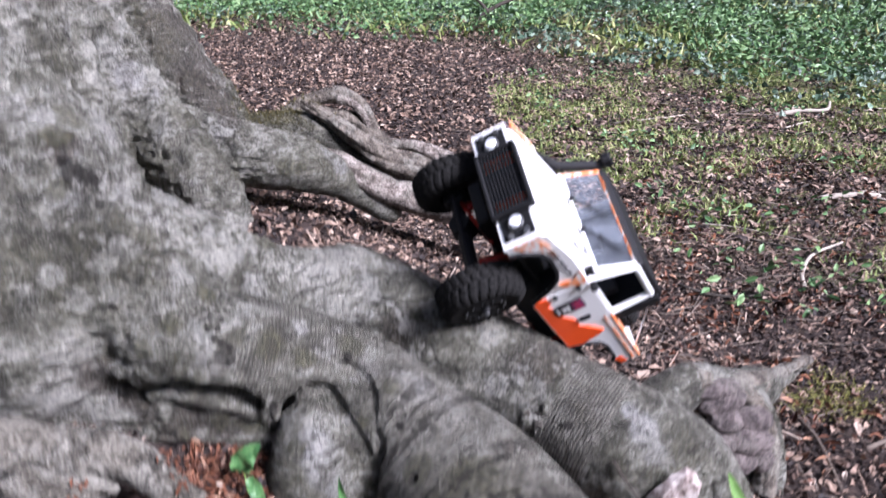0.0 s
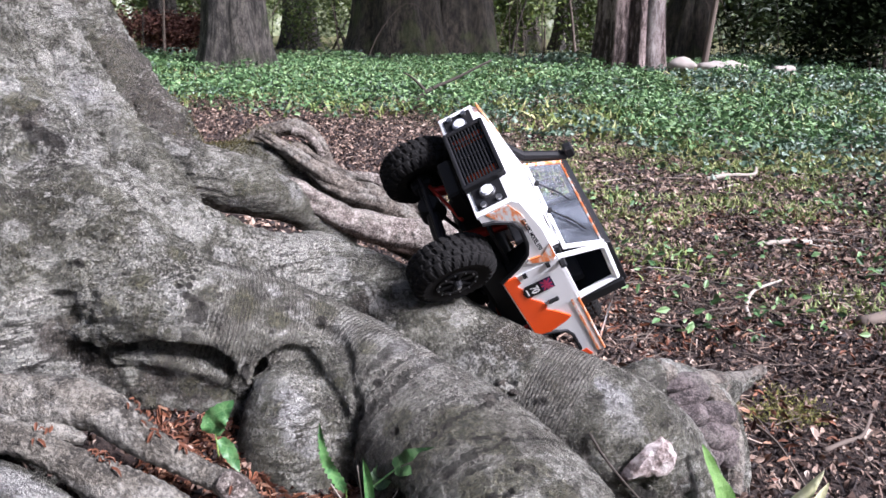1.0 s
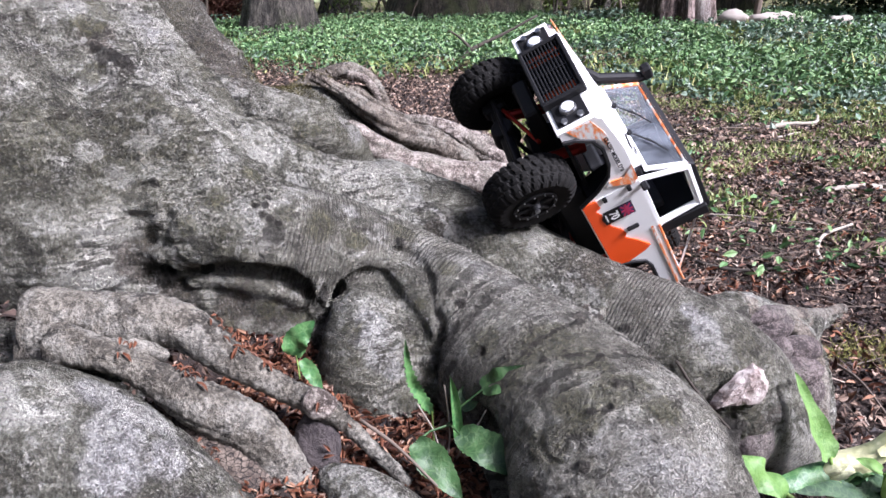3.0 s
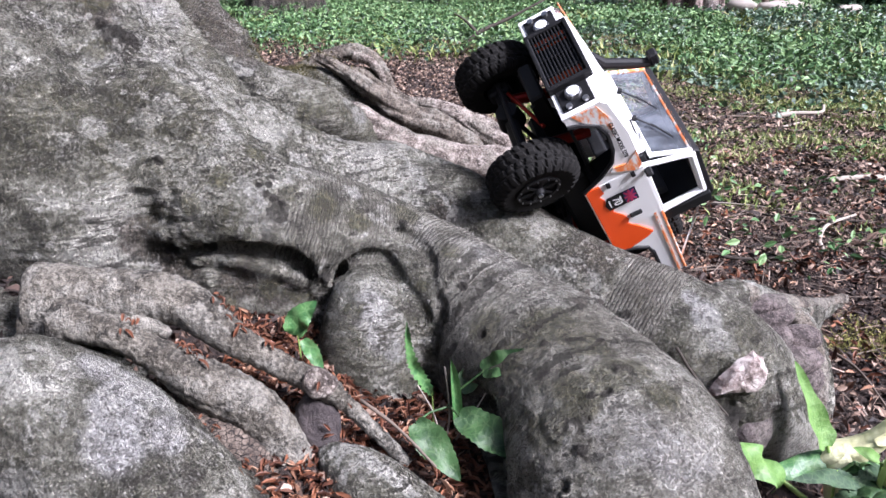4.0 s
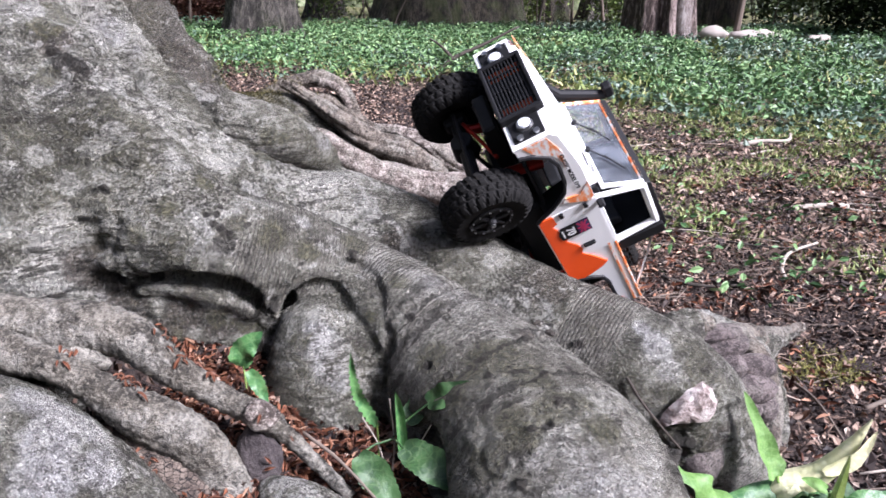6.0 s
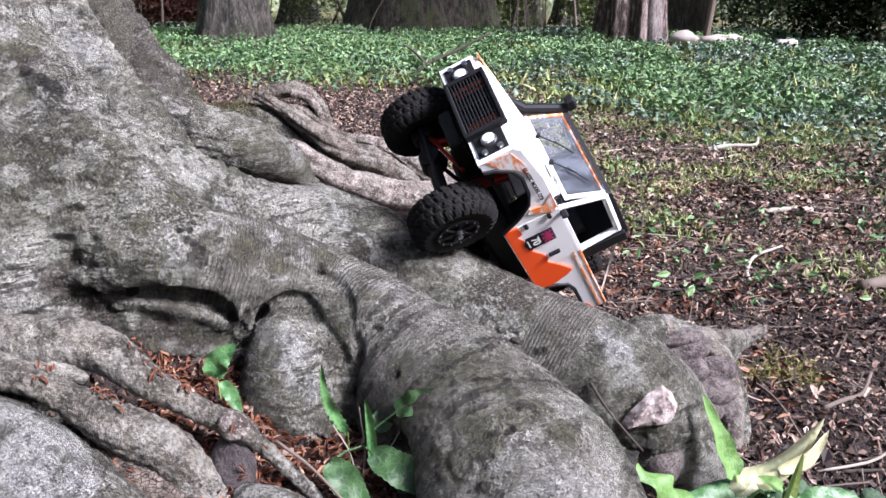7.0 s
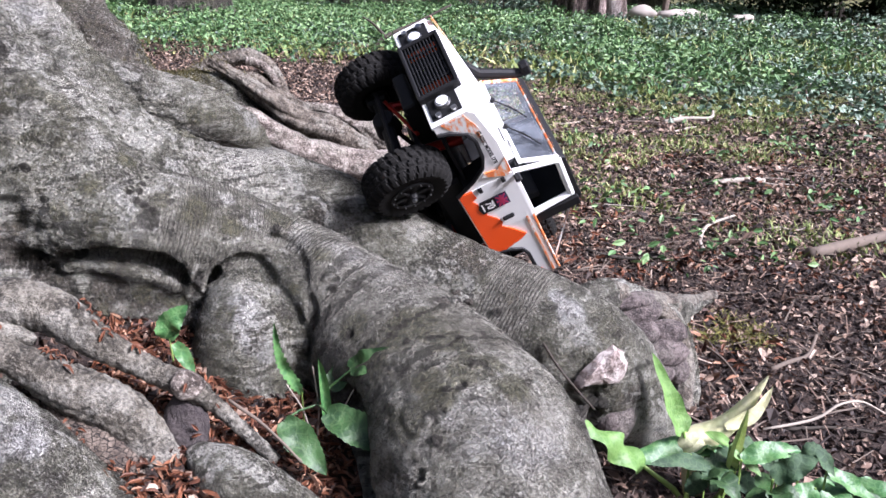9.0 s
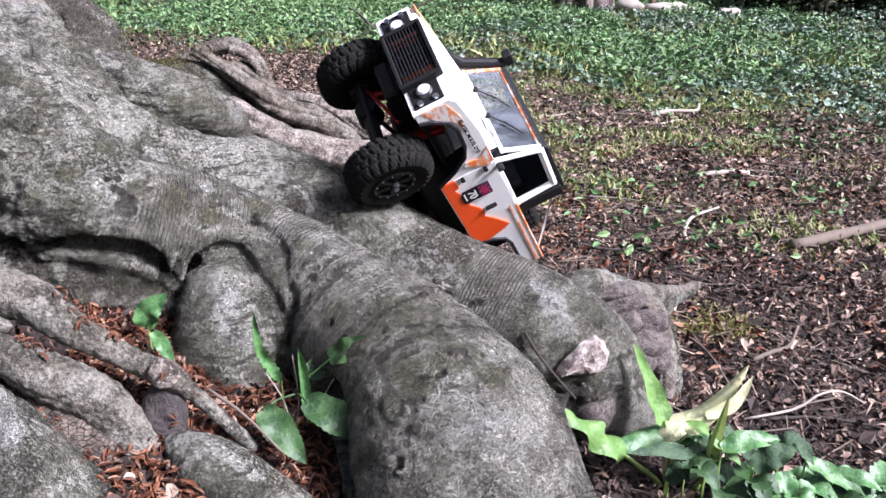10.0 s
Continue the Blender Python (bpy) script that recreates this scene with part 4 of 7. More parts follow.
gnarled("root", ((-0.4028, 2.1, 0.506, 0.0172), (-0.3605, 2.11, 0.5304, 0.0172), (-0.3156, 2.12, 0.5449, 0.0187), (-0.2683, 2.12, 0.552, 0.0202), (-0.2303, 2.12, 0.5392, 0.0203), (-0.2005, 2.11, 0.513, 0.0174), (-0.1824, 2.1, 0.4797, 0.0145), (-0.1659, 2.09, 0.4434, 0.0145)), GNARL, "gnarled arching surface root with a pale worn back", 13, 0.22, 4)
gnarled("root", ((-0.2666, 2.1, 0.5454, 0.0114), (-0.2312, 2.095, 0.5374, 0.01), (-0.2063, 2.09, 0.5124, 0.01), (-0.19, 2.085, 0.4816, 0.0072)), RUBBED, "pale worn back of the arching root", 15, 0.12, 3)
gnarled("root", ((-0.3616, 2.1, 0.4888, 0.0201), (-0.2903, 2.1, 0.4958, 0.0259), (-0.2271, 2.1, 0.4741, 0.0289), (-0.1703, 2.09, 0.4391, 0.0261), (-0.1205, 2.09, 0.417, 0.0204)), GNARL, "short gnarled brown root under the arch", 17, 0.30, 5, 0.8)
gnarled("root", ((0.4145, 1.22, 0.2362, 0.0287), (0.49, 1.27, 0.2018, 0.027), (0.5637, 1.33, 0.1667, 0.0273), (0.6336, 1.4, 0.1434, 0.0188), (0.6976, 1.47, 0.1222, 0.0127), (0.7627, 1.54, 0.1069, 0.0097)), GNARL, "low brown root tip with a broken pale end", 21, 0.16, 5)
gnarled("root", ((0.515, 1.28, 0.195, 0.0202), (0.5459, 1.255, 0.1699, 0.018), (0.5691, 1.245, 0.1269, 0.015), (0.5741, 1.23, 0.0791, 0.018), (0.5571, 1.2, 0.0236, 0.0258)), GNARL, "brown flank of the low root tip", 23, 0.16, 4)
lump_part("broken_end", (0.7626, 1.535, 0.1088), (0.011, 0.010, 0.010), pose(0, 0, 0, 0, 0, 0), RUBBED, "pale broken end of the low root", 0.3, 2.2)
NEAR_WOOD = root_wood("smooth_grey_root_bark", (0.034, 0.029, 0.021), (0.105, 0.092, 0.070), (0.25, 0.228, 0.184), (0.40, 0.38, 0.325))
gnarled("root", ((-0.4674, 0.75, 0.4227, 0.0396), (-0.4253, 0.742, 0.4273, 0.0315), (-0.3855, 0.738, 0.4303, 0.028), (-0.3519, 0.735, 0.4306, 0.0258), (-0.3226, 0.73, 0.4252, 0.0224), (-0.2994, 0.725, 0.4091, 0.0202), (-0.2777, 0.72, 0.3936, 0.0174), (-0.2532, 0.716, 0.3799, 0.0141), (-0.226, 0.712, 0.3642, 0.0124), (-0.209, 0.708, 0.3588, 0.013), (-0.1956, 0.705, 0.353, 0.0147), (-0.1839, 0.702, 0.346, 0.0124), (-0.1714, 0.7, 0.3359, 0.0091), (-0.1553, 0.698, 0.3192, 0.008), (-0.1323, 0.694, 0.2961, 0.0069), (-0.1102, 0.69, 0.2715, 0.0063)), NEAR_WOOD, "slim grey surface root beside the leaf pocket", 31, 0.09, 4)
gnarled("root", ((-0.4338, 0.7, 0.4254, 0.0214), (-0.3887, 0.688, 0.419, 0.0159), (-0.3573, 0.682, 0.4069, 0.0149), (-0.3327, 0.68, 0.3919, 0.0181), (-0.3038, 0.68, 0.3713, 0.0232), (-0.2739, 0.68, 0.3539, 0.0256), (-0.2489, 0.68, 0.3346, 0.0253), (-0.2302, 0.676, 0.3088, 0.0232), (-0.2178, 0.67, 0.2786, 0.0233), (-0.2087, 0.66, 0.2432, 0.0234)), NEAR_WOOD, "smooth grey surface root curving downhill", 37, 0.08, 4)
gnarled("root", ((-0.4713, 0.74, 0.4027, 0.0338), (-0.4274, 0.728, 0.4092, 0.0256), (-0.3871, 0.722, 0.4131, 0.0199), (-0.3555, 0.715, 0.4105, 0.0121), (-0.3368, 0.712, 0.4022, 0.0055)), NEAR_WOOD, "broad grey root shoulder above the boulder-like root", 35, 0.09, 4)


lump_part("root_knob", (-0.194, 0.697, 0.3571), (0.0180, 0.013, 0.0150), pose(0, 0, 0, 0, 30, 0), RUBBED, "smooth pale knob on the slim root", 0.14, 7.7)


def cracked_bark():
    n = Nodes("cracked_plate_bark", 0.85)
    cells = n.voronoi(150, "DISTANCE_TO_EDGE", n.scaled(n.coord(), (1.0, 1.0, 1.9)))
    gap = n.step(n.math("ADD", cells, n.math("MULTIPLY", n.noise(260, 3), 0.06)), 0.10, 0.04)
    c = n.ramp(n.noise(90, 5, 0.7), (0.38, (0.045, 0.032, 0.024)), (0.62, (0.15, 0.118, 0.092)))
    c = n.mix(gap, c, (0.016, 0.012, 0.010))
    return n.done(c, n.bump(n.math("SUBTRACT", n.noise(160, 4), gap), 1.0, 0.004))


gnarled("bark_plate", ((-0.3243, 0.688, 0.3502, 0.0109), (-0.2934, 0.672, 0.3214, 0.025), (-0.2679, 0.662, 0.3005, 0.0283), (-0.2427, 0.65, 0.2648, 0.0326)), cracked_bark(), "brown plate of finely cracked bark between two roots", 41, 0.06, 3)
for lx, ly, lz, sx, sy, sz, tilt in ((0.4564, 1.219, 0.2253, 0.046, 0.026, 0.013, -4), (0.4693, 1.214, 0.2042, 0.044, 0.026, 0.024, -6), (0.4722, 1.194, 0.1775, 0.03, 0.026, 0.022, 4), (0.5258, 1.219, 0.1648, 0.042, 0.026, 0.022, 8), (0.5147, 1.199, 0.1362, 0.054, 0.026, 0.027, 12), (0.4637, 1.184, 0.145, 0.034, 0.026, 0.022, 20), (0.4992, 1.189, 0.1023, 0.044, 0.026, 0.024, 10), (0.543, 1.209, 0.0961, 0.03, 0.026, 0.026, 30), (0.468, 1.154, 0.0845, 0.027, 0.026, 0.036, 10)):
    lump_part("root_lobe", (lx, ly, lz), (sx, sy, sz), pose(0, 0, 0, 0, tilt, 20), PURPLE, "smooth purplish-brown folded lobe of the root", 0.10, lx * 31)
lump_part("root_lobe", (0.3448, 0.962, 0.1514), (0.034, 0.03, 0.046), pose(0, 0, 0, -10, 8, 0), PURPLE, "dark rounded swelling under the torn face", 0.10, 4.4)

CRUST = root_wood("black_bark_crust", (0.020, 0.016, 0.012), (0.045, 0.037, 0.028), (0.10, 0.085, 0.066), (0.13, 0.115, 0.09))
for i, (kx, ky, kz, kr) in enumerate(((0.075, 0.791, 0.394, 0.013), (0.092, 0.803, 0.388, 0.010), (0.060, 0.778, 0.393, 0.009), (0.109, 0.932, 0.355, 0.010), (0.122, 0.921, 0.347, 0.008), (0.125, 0.765, 0.370, 0.010), (0.083, 0.734, 0.378, 0.007), (0.047, 0.795, 0.393, 0.006), (0.104, 0.782, 0.382, 0.008), (0.013, 0.735, 0.368, 0.006), (0.140, 0.720, 0.362, 0.006))):
    lump_part("bark_crust", (kx, ky, kz + 0.002), (kr * 0.8, kr * 0.7, kr * 0.55), pose(0, 0, 0, 10, 20, 25 * i), CRUST, "crumbling black crust on the bend of the root", 0.55, 2.3 * i + 1)


def moss_on(centre, spread, n, seed, drop=0.25):
    """Moss tufts on the wood under the given place."""
    rng = np.random.RandomState(seed)
    deps = bpy.context.evaluated_depsgraph_get()
    rows = []
    base = turns(rng, n, 0.9, 0.007, 0.5, 1.6)
    for i in range(n):
        c = Vector(centre) + Vector((rng.randn() * spread, rng.randn() * spread, drop))
        hit, place, nor, _, ob, _ = scene.ray_cast(deps, c, Vector((0, 0, -1)))
        if hit:
            rows.append(np.hstack([base[i], np.array(place)[:, None]]))
    blade = [(-0.10, 0, 0), (0.10, 0, 0), (0.08, 0.15, 0.5), (0.0, 0.5, 1.0), (-0.08, 0.15, 0.5)]
    tagged(cloud("moss", blade, [(0, 1, 2, 4), (4, 2, 3)], np.array(rows), MOSS), "brown-green moss cushion in a crook of the roots", "moss", kind="stuff")


bpy.context.view_layer.update()
moss_on((-0.4023, 1.98, 0.5276), 0.055, 5200, 71, 0.16)
moss_on((-0.40, 2.08, 0.50), 0.03, 600, 72, 0.1)

# ---- the model car ----
WHITE = plain_material("white_lexan_paint", (0.87, 0.87, 0.86), 0.32, grain=45, dirt=0.06, coat=0.3)
BLACK = plain_material("black_plastic", (0.010, 0.010, 0.011), 0.6, grain=80, dirt=0.08)
BLACK.node_tree.nodes["Principled BSDF"].inputs["Specular IOR Level"].default_value = 0.25
NAVY = plain_material("navy_print", (0.02, 0.025, 0.10), 0.4)
RUBBER = plain_material("dusty_tyre_rubber", (0.012, 0.0115, 0.011), 0.9, grain=50, dirt=0.18, bump=0.4)
RUBBER.node_tree.nodes["Principled BSDF"].inputs["Specular IOR Level"].default_value = 0.15
STEEL = plain_material("bright_steel", (0.55, 0.55, 0.56), 0.3, 1.0, dirt=0.1)
ORANGE = plain_material("orange_film", (0.86, 0.090, 0.006), 0.45, grain=50, dirt=0.05)
REDALU = plain_material("red_anodised_link", (0.30, 0.02, 0.012), 0.35, 0.7, dirt=0.2)
LENS = plain_material("clear_lamp_lens", (0.75, 0.78, 0.82), 0.08, grain=30, dirt=0.05)
MAGENTA = plain_material("magenta_print", (0.42, 0.03, 0.10), 0.4)
CABIN = plain_material("dark_grey_cabin", (0.035, 0.036, 0.04), 0.7)


def stained_paint():
    """White paint with smeared orange wear."""
    n = Nodes("orange_stained_white", 0.38)
    v = n.coord()
    a = n.noise(55, 5, 0.7, n.scaled(v, (0.4, 1.0, 1.3)))
    c = n.ramp(a, (0.38, (0.80, 0.13, 0.015)), (0.50, (0.85, 0.30, 0.10)), (0.58, (0.80, 0.79, 0.77)))
    n.b.inputs["Coat Weight"].default_value = 0.2
    return n.done(c)


STAINED = stained_paint()


def glass_material():
    """Clear film; an uneven grey-blue veil paints the sky's reflection into it."""
    n = Nodes("windscreen_film", 0.10)
    sky_haze = n.noise(26, 5, 0.65, n.scaled(n.coord(), (1, 1.6, 0.5)))
    n.b.inputs["Specular IOR Level"].default_value = 0.9
    n.link(n.math("ADD", 0.14, n.math("MULTIPLY", n.step(sky_haze, 0.40, 0.68), 0.32)), n.b.inputs["Alpha"])
    return n.done((0.20, 0.22, 0.25), rough=n.math("ADD", 0.06, n.math("MULTIPLY", sky_haze, 0.14)))


PANE = glass_material()


def box_bm(c, s, bevel=0.0, segs=1, m=None):
    bm = bmesh.new()
    bmesh.ops.create_cube(bm, size=1.0, matrix=Matrix.Translation(c) @ Matrix.Diagonal((*s, 1)))
    if bevel:
        bmesh.ops.bevel(bm, geom=bm.edges[:], offset=bevel, segments=segs, affect="EDGES", profile=0.5)
    if m is not None:
        bm.transform(m)
    return bm


def prism_bm(profile, y0, y1, bevel=0.0, axis="y"):
    """A sheet or block with the outline profile (x, z), from y0 to y1."""
    bm = bmesh.new()
    vs = [bm.verts.new((x, y0, z) if axis == "y" else (y0, x, z) if axis == "x" else (x, z, y0)) for x, z in profile]
    f = bm.faces.new(vs)
    ext = bmesh.ops.extrude_face_region(bm, geom=[f])
    d = {"y": Vector((0, y1 - y0, 0)), "x": Vector((y1 - y0, 0, 0)), "z": Vector((0, 0, y1 - y0))}[axis]
    bmesh.ops.translate(bm, verts=[g for g in ext["geom"] if isinstance(g, bmesh.types.BMVert)], vec=d)
    if bevel:
        bmesh.ops.bevel(bm, geom=[e for e in bm.edges], offset=bevel, segments=2, affect="EDGES", profile=0.5)
    return bm


def disc_bm(c, r, h, axis, sides=24, r2=None, bevel=0.0):
    """A round piece centred on c along axis."""
    bm = bmesh.new()
    turn = Vector((0, 0, 1)).rotation_difference(Vector(axis)).to_matrix().to_4x4()
    bmesh.ops.create_cone(bm, cap_ends=True, segments=sides, radius1=r, radius2=r if r2 is None else r2, depth=h, matrix=Matrix.Translation(c) @ turn)
    if bevel:
        bmesh.ops.bevel(bm, geom=bm.edges[:], offset=bevel, segments=2, affect="EDGES", profile=0.5)
    return bm


def rod_bm(a, b, r, sides=8):
    return tube_bm([a, b], [r, r], sides)


car = empty("model_car", Matrix(((-0.4385, 0.1905, 0.8786, 0.009), (-0.5469, -0.8322, -0.0925, 1.195), (0.7135, -0.5208, 0.469, 0.403), (0, 0, 0, 1))).to_quaternion().to_matrix().to_4x4())
car.matrix_basis = Matrix.Translation((0.009, 1.195, 0.403)) @ car.matrix_basis
tagged(car, "white and orange radio-controlled off-road car tilted on a root", "model car")
HW = 0.102


def wheel(place, steer, outer, name="wheel", tip=0):
    """A lugged crawler wheel; outer: +1 or -1, the side on which its face looks."""
    w = empty(name, Matrix.Translation(place) @ pose(0, 0, 0, tip, 0, steer))
    w.parent = car
    r, half = 0.0635, 0.0245
    bm = bmesh.new()
    seg, across = 176, 18
    rings = []
    for i in range(seg):
        a = 2 * math.pi * i / seg
        loop = []
        for k in range(across + 1):
            v = -1 + 2 * k / across
            # rounded carcass with slanting lugs cut round it
            body = r - 0.0045 - 0.012 * abs(v) ** 5
            phase = (a * 28 / (2 * math.pi) + 0.55 * abs(v) + (0.5 if v > 0 else 0)) % 1.0
            groove = abs(v) < 0.06 or (0.42 < abs(v) < 0.50 and phase < 0.8)
            lug = 0.0 if groove or phase > 0.62 else 0.0028
            rr = body + lug
            loop.append((math.cos(a) * rr, half * v * (1.04 if lug else 1.0), math.sin(a) * rr))
        for rr, y in ((0.044, half * 1.0), (0.029, half * 0.86), (0.029, -half * 0.86), (0.044, -half * 1.0)):
            loop.append((math.cos(a) * rr, y, math.sin(a) * rr))
        rings.append([bm.verts.new(p) for p in loop])
    for i in range(seg):
        p, q = rings[i], rings[(i + 1) % seg]
        for k in range(len(p)):
            l = (k + 1) % len(p)
            bm.faces.new([p[k], p[l], q[l], q[k]])
    tyre = part("tyre", bm, RUBBER, w, "dusty black lugged rubber tyre")
    rim = part("rim", disc_bm((0, outer * 0.010, 0), 0.030, 0.020, (0, 1, 0), 28, bevel=0.002), BLACK, w, "black beadlock rim")
    part("ring", ring_bm(0.0305, 0.0255, outer * 0.0225, 0.004), BLACK, rim)
    for i in range(6):
        a = math.pi * i / 3
        m = Matrix.Rotation(a, 4, "Y") @ Matrix.Translation((0, outer * 0.0215, 0.0155))
        part("spoke", box_bm((0, 0, 0), (0.006, 0.005, 0.020), 0.0012, 1, m), BLACK, rim)
    for i in range(12):
        a = math.pi * i / 6 + 0.2
        part("bolt", disc_bm((math.cos(a) * 0.028, outer * 0.0252, math.sin(a) * 0.028), 0.0010, 0.002, (0, 1, 0), 6), STEEL, rim)
    part("hub", disc_bm((0, outer * 0.0245, 0), 0.008, 0.010, (0, 1, 0), 12, 0.006), BLACK, rim)
    part("nut", disc_bm((0, outer * 0.0305, 0), 0.0035, 0.004, (0, 1, 0), 6), STEEL, rim)
    return w


def ring_bm(r1, r0, y, h, sides=32):
    bm = bmesh.new()
    loops = []
    for i in range(sides):
        a = 2 * math.pi * i / sides
        loops.append([bm.verts.new((math.cos(a) * r, yy, math.sin(a) * r)) for r, yy in ((r1, y - h / 2), (r1, y + h / 2), (r0, y + h / 2), (r0, y - h / 2))])
    for i in range(sides):
        p, q = loops[i], loops[(i + 1) % sides]
        for k in range(4):
            l = (k + 1) % 4
            bm.faces.new([p[k], p[l], q[l], q[k]])
    return bm


wheel((0.124, 0.098, 0.088), 16, 1)
wheel((0.130, -0.098, 0.094), 16, -1)
wheel((-0.165, 0.098, 0.085), 0, 1)
wheel((-0.165, -0.098, 0.085), 0, -1)
wheel((-0.160, 0.012, 0.222), 0, 1, "spare_wheel", 90)

# running gear
for ax_x, name in ((0.127, "front_axle"), (-0.165, "rear_axle")):
    axle = part(name, rod_bm((ax_x, -0.082, 0.09), (ax_x, 0.082, 0.087), 0.010, 12), BLACK, car, "black axle tube")
    part("diff_housing", disc_bm((ax_x, -0.018, 0.089), 0.021, 0.030, (1, 0, 0), 16, 0.016, 0.003), BLACK, axle)
    for s in (1, -1):
        part("knuckle", box_bm((ax_x, s * 0.070, 0.089), (0.022, 0.018, 0.034), 0.004), BLACK, axle)
        part("shock_absorber", rod_bm((ax_x - 0.005, s * 0.052, 0.098), (ax_x - 0.03 * (1 if ax_x > 0 else -1), s * 0.046, 0.178), 0.008, 12), REDALU, car, "red anodised shock absorber")
        part("link", rod_bm((ax_x, s * 0.04, 0.082), (ax_x * 0.25, s * 0.03, 0.110), 0.0035), REDALU if s > 0 else BLACK, car)
part("steering_link", rod_bm((0.146, -0.066, 0.092), (0.146, 0.066, 0.090), 0.0032), BLACK, car)
part("panhard_rod", rod_bm((0.138, -0.050, 0.100), (0.138, 0.040, 0.128), 0.003), REDALU, car)
for s in (1, -1):
    part("chassis_rail", box_bm((-0.01, s * 0.032, 0.135), (0.37, 0.006, 0.022), 0.0015), BLACK, car)
part("skid_plate", prism_bm([(0.05, 0.112), (0.02, 0.098), (-0.05, 0.098), (-0.08, 0.112)], -0.032, 0.032), BLACK, car)
part("gearbox", box_bm((0.0, 0, 0.125), (0.09, 0.05, 0.03), 0.005), BLACK, car)
part("bumper_mount", box_bm((0.176, 0, 0.137), (0.02, 0.07, 0.02), 0.003), BLACK, car)
part("inner_body", box_bm((-0.03, 0, 0.128), (0.17, 0.15, 0.05), 0.006), BLACK, car, "black inner chassis tub")
part("rear_tub", box_bm((-0.16, 0, 0.168), (0.125, 0.10, 0.045), 0.006), BLACK, car)
part("inner_floor", box_bm((-0.02, 0, 0.157), (0.32, 0.16, 0.004)), BLACK, car)

# body panels
ARCH = [(0.181, 0.156), (0.175, 0.171), (0.160, 0.190), (0.140, 0.197), (0.105, 0.195), (0.085, 0.188), (0.067, 0.167), (0.051, 0.136)]
REAR = [(-0.106, 0.136), (-0.120, 0.168), (-0.130, 0.182), (-0.150, 0.188), (-0.195, 0.188), (-0.208, 0.180)]
for s in (1, -1):
    y0, y1 = (HW - 0.003, HW) if s > 0 else (-HW, -HW + 0.003)
    part("front_wing", prism_bm([(0.196, 0.156)] + ARCH + [(0.051, 0.222), (0.120, 0.222), (0.188, 0.212), (0.194, 0.206)], y0, y1), WHITE, car)
    d = part("door", prism_bm([(0.0505, 0.136), (0.0505, 0.222), (-0.062, 0.222), (-0.0622, 0.150), (-0.055, 0.136)], y0 + s * 0.0012, y1 + s * 0.0012), WHITE, car)
    part("door_handle", box_bm((-0.036, s * (HW + 0.004), 0.188), (0.006, 0.006, 0.018), 0.0015), BLACK, d)
    part("hinge", box_bm((0.046, s * (HW + 0.003), 0.170), (0.010, 0.004, 0.006), 0.001), BLACK, d)
    part("hinge", box_bm((0.046, s * (HW + 0.003), 0.206), (0.010, 0.004, 0.006), 0.001), BLACK, d)
    part("bed_side", prism_bm([(-0.0628, 0.136), (-0.0628, 0.222)] + [(-0.226, 0.220), (-0.226, 0.192), (-0.208, 0.180)] + REAR[::-1][1:], y0, y1), WHITE, car)
    part("wheel_arch_trim", tube_bm([(x, s * (HW + 0.001), z) for x, z in ARCH], [0.003] * len(ARCH), 6), BLACK, car, "black rubber wheel-arch lip")
    part("wheel_arch_trim", tube_bm([(x, s * (HW + 0.001), z) for x, z in REAR], [0.003] * len(REAR), 6), BLACK, car, "black rubber wheel-arch lip")
    part("inner_arch", prism_bm([(0.190, 0.160), (0.178, 0.196), (0.060, 0.200), (0.048, 0.150), (0.052, 0.150), (0.064, 0.197), (0.175, 0.193), (0.186, 0.160)], s * 0.06, s * (HW - 0.004)), BLACK, car)
    part("belt_rail", box_bm((-0.144, s * (HW - 0.008), 0.2225), (0.164, 0.018, 0.004), 0.001), STAINED, car, "white bed rail with rusty orange wear")
    part("belt_stain", box_bm((-0.141, s * (HW + 0.0008), 0.2125), (0.166, 0.0012, 0.0035)), STAINED, car)
    part("wing_stain", prism_bm([(0.194, 0.166), (0.172, 0.178), (0.158, 0.197), (0.140, 0.204), (0.130, 0.203), (0.160, 0.209), (0.194, 0.198)], s * HW, s * (HW + 0.0007)), STAINED, car)
    part("door_stain", prism_bm([(0.068, 0.180), (0.049, 0.215), (0.058, 0.222), (0.086, 0.222), (0.070, 0.205), (0.074, 0.186)], s * HW, s * (HW + 0.0021)), STAINED, car)
    part("orange_panel", prism_bm([(0.052, 0.138), (0.0505, 0.158), (0.034, 0.160), (0.030, 0.152), (0.018, 0.157), (0.004, 0.156), (-0.002, 0.168), (-0.012, 0.160), (-0.030, 0.172), (-0.044, 0.176), (-0.052, 0.172), (-0.072, 0.186), (-0.096, 0.200), (-0.103, 0.190), (-0.112, 0.160), (-0.105, 0.138)], s * HW, s * (HW + 0.0026)), ORANGE, car, "torn-edged orange film along the sill")
    part("orange_corner", prism_bm([(-0.206, 0.184), (-0.204, 0.196), (-0.226, 0.202), (-0.2262, 0.191)], s * HW, s * (HW + 0.001)), ORANGE, car)

part("bonnet", prism_bm([(0.196, 0.196), (0.193, 0.209), (0.186, 0.216), (0.130, 0.226), (0.062, 0.234), (0.050, 0.234), (0.050, 0.196)], -HW * 0.80, HW * 0.80, 0.0015), WHITE, car, "glossy white bonnet")
for s in (1, -1):
    part("wing_top", prism_bm([(0.194, 0.200), (0.188, 0.2125), (0.120, 0.2225), (0.050, 0.2225), (0.050, 0.200)], s * HW * 0.80, s * (HW - 0.003), 0.0008), WHITE, car)
part("bonnet_bulge", prism_bm([(0.185, 0.2150), (0.178, 0.2195), (0.080, 0.2345), (0.066, 0.2335)], -0.052, 0.052, 0.0012), WHITE, car)
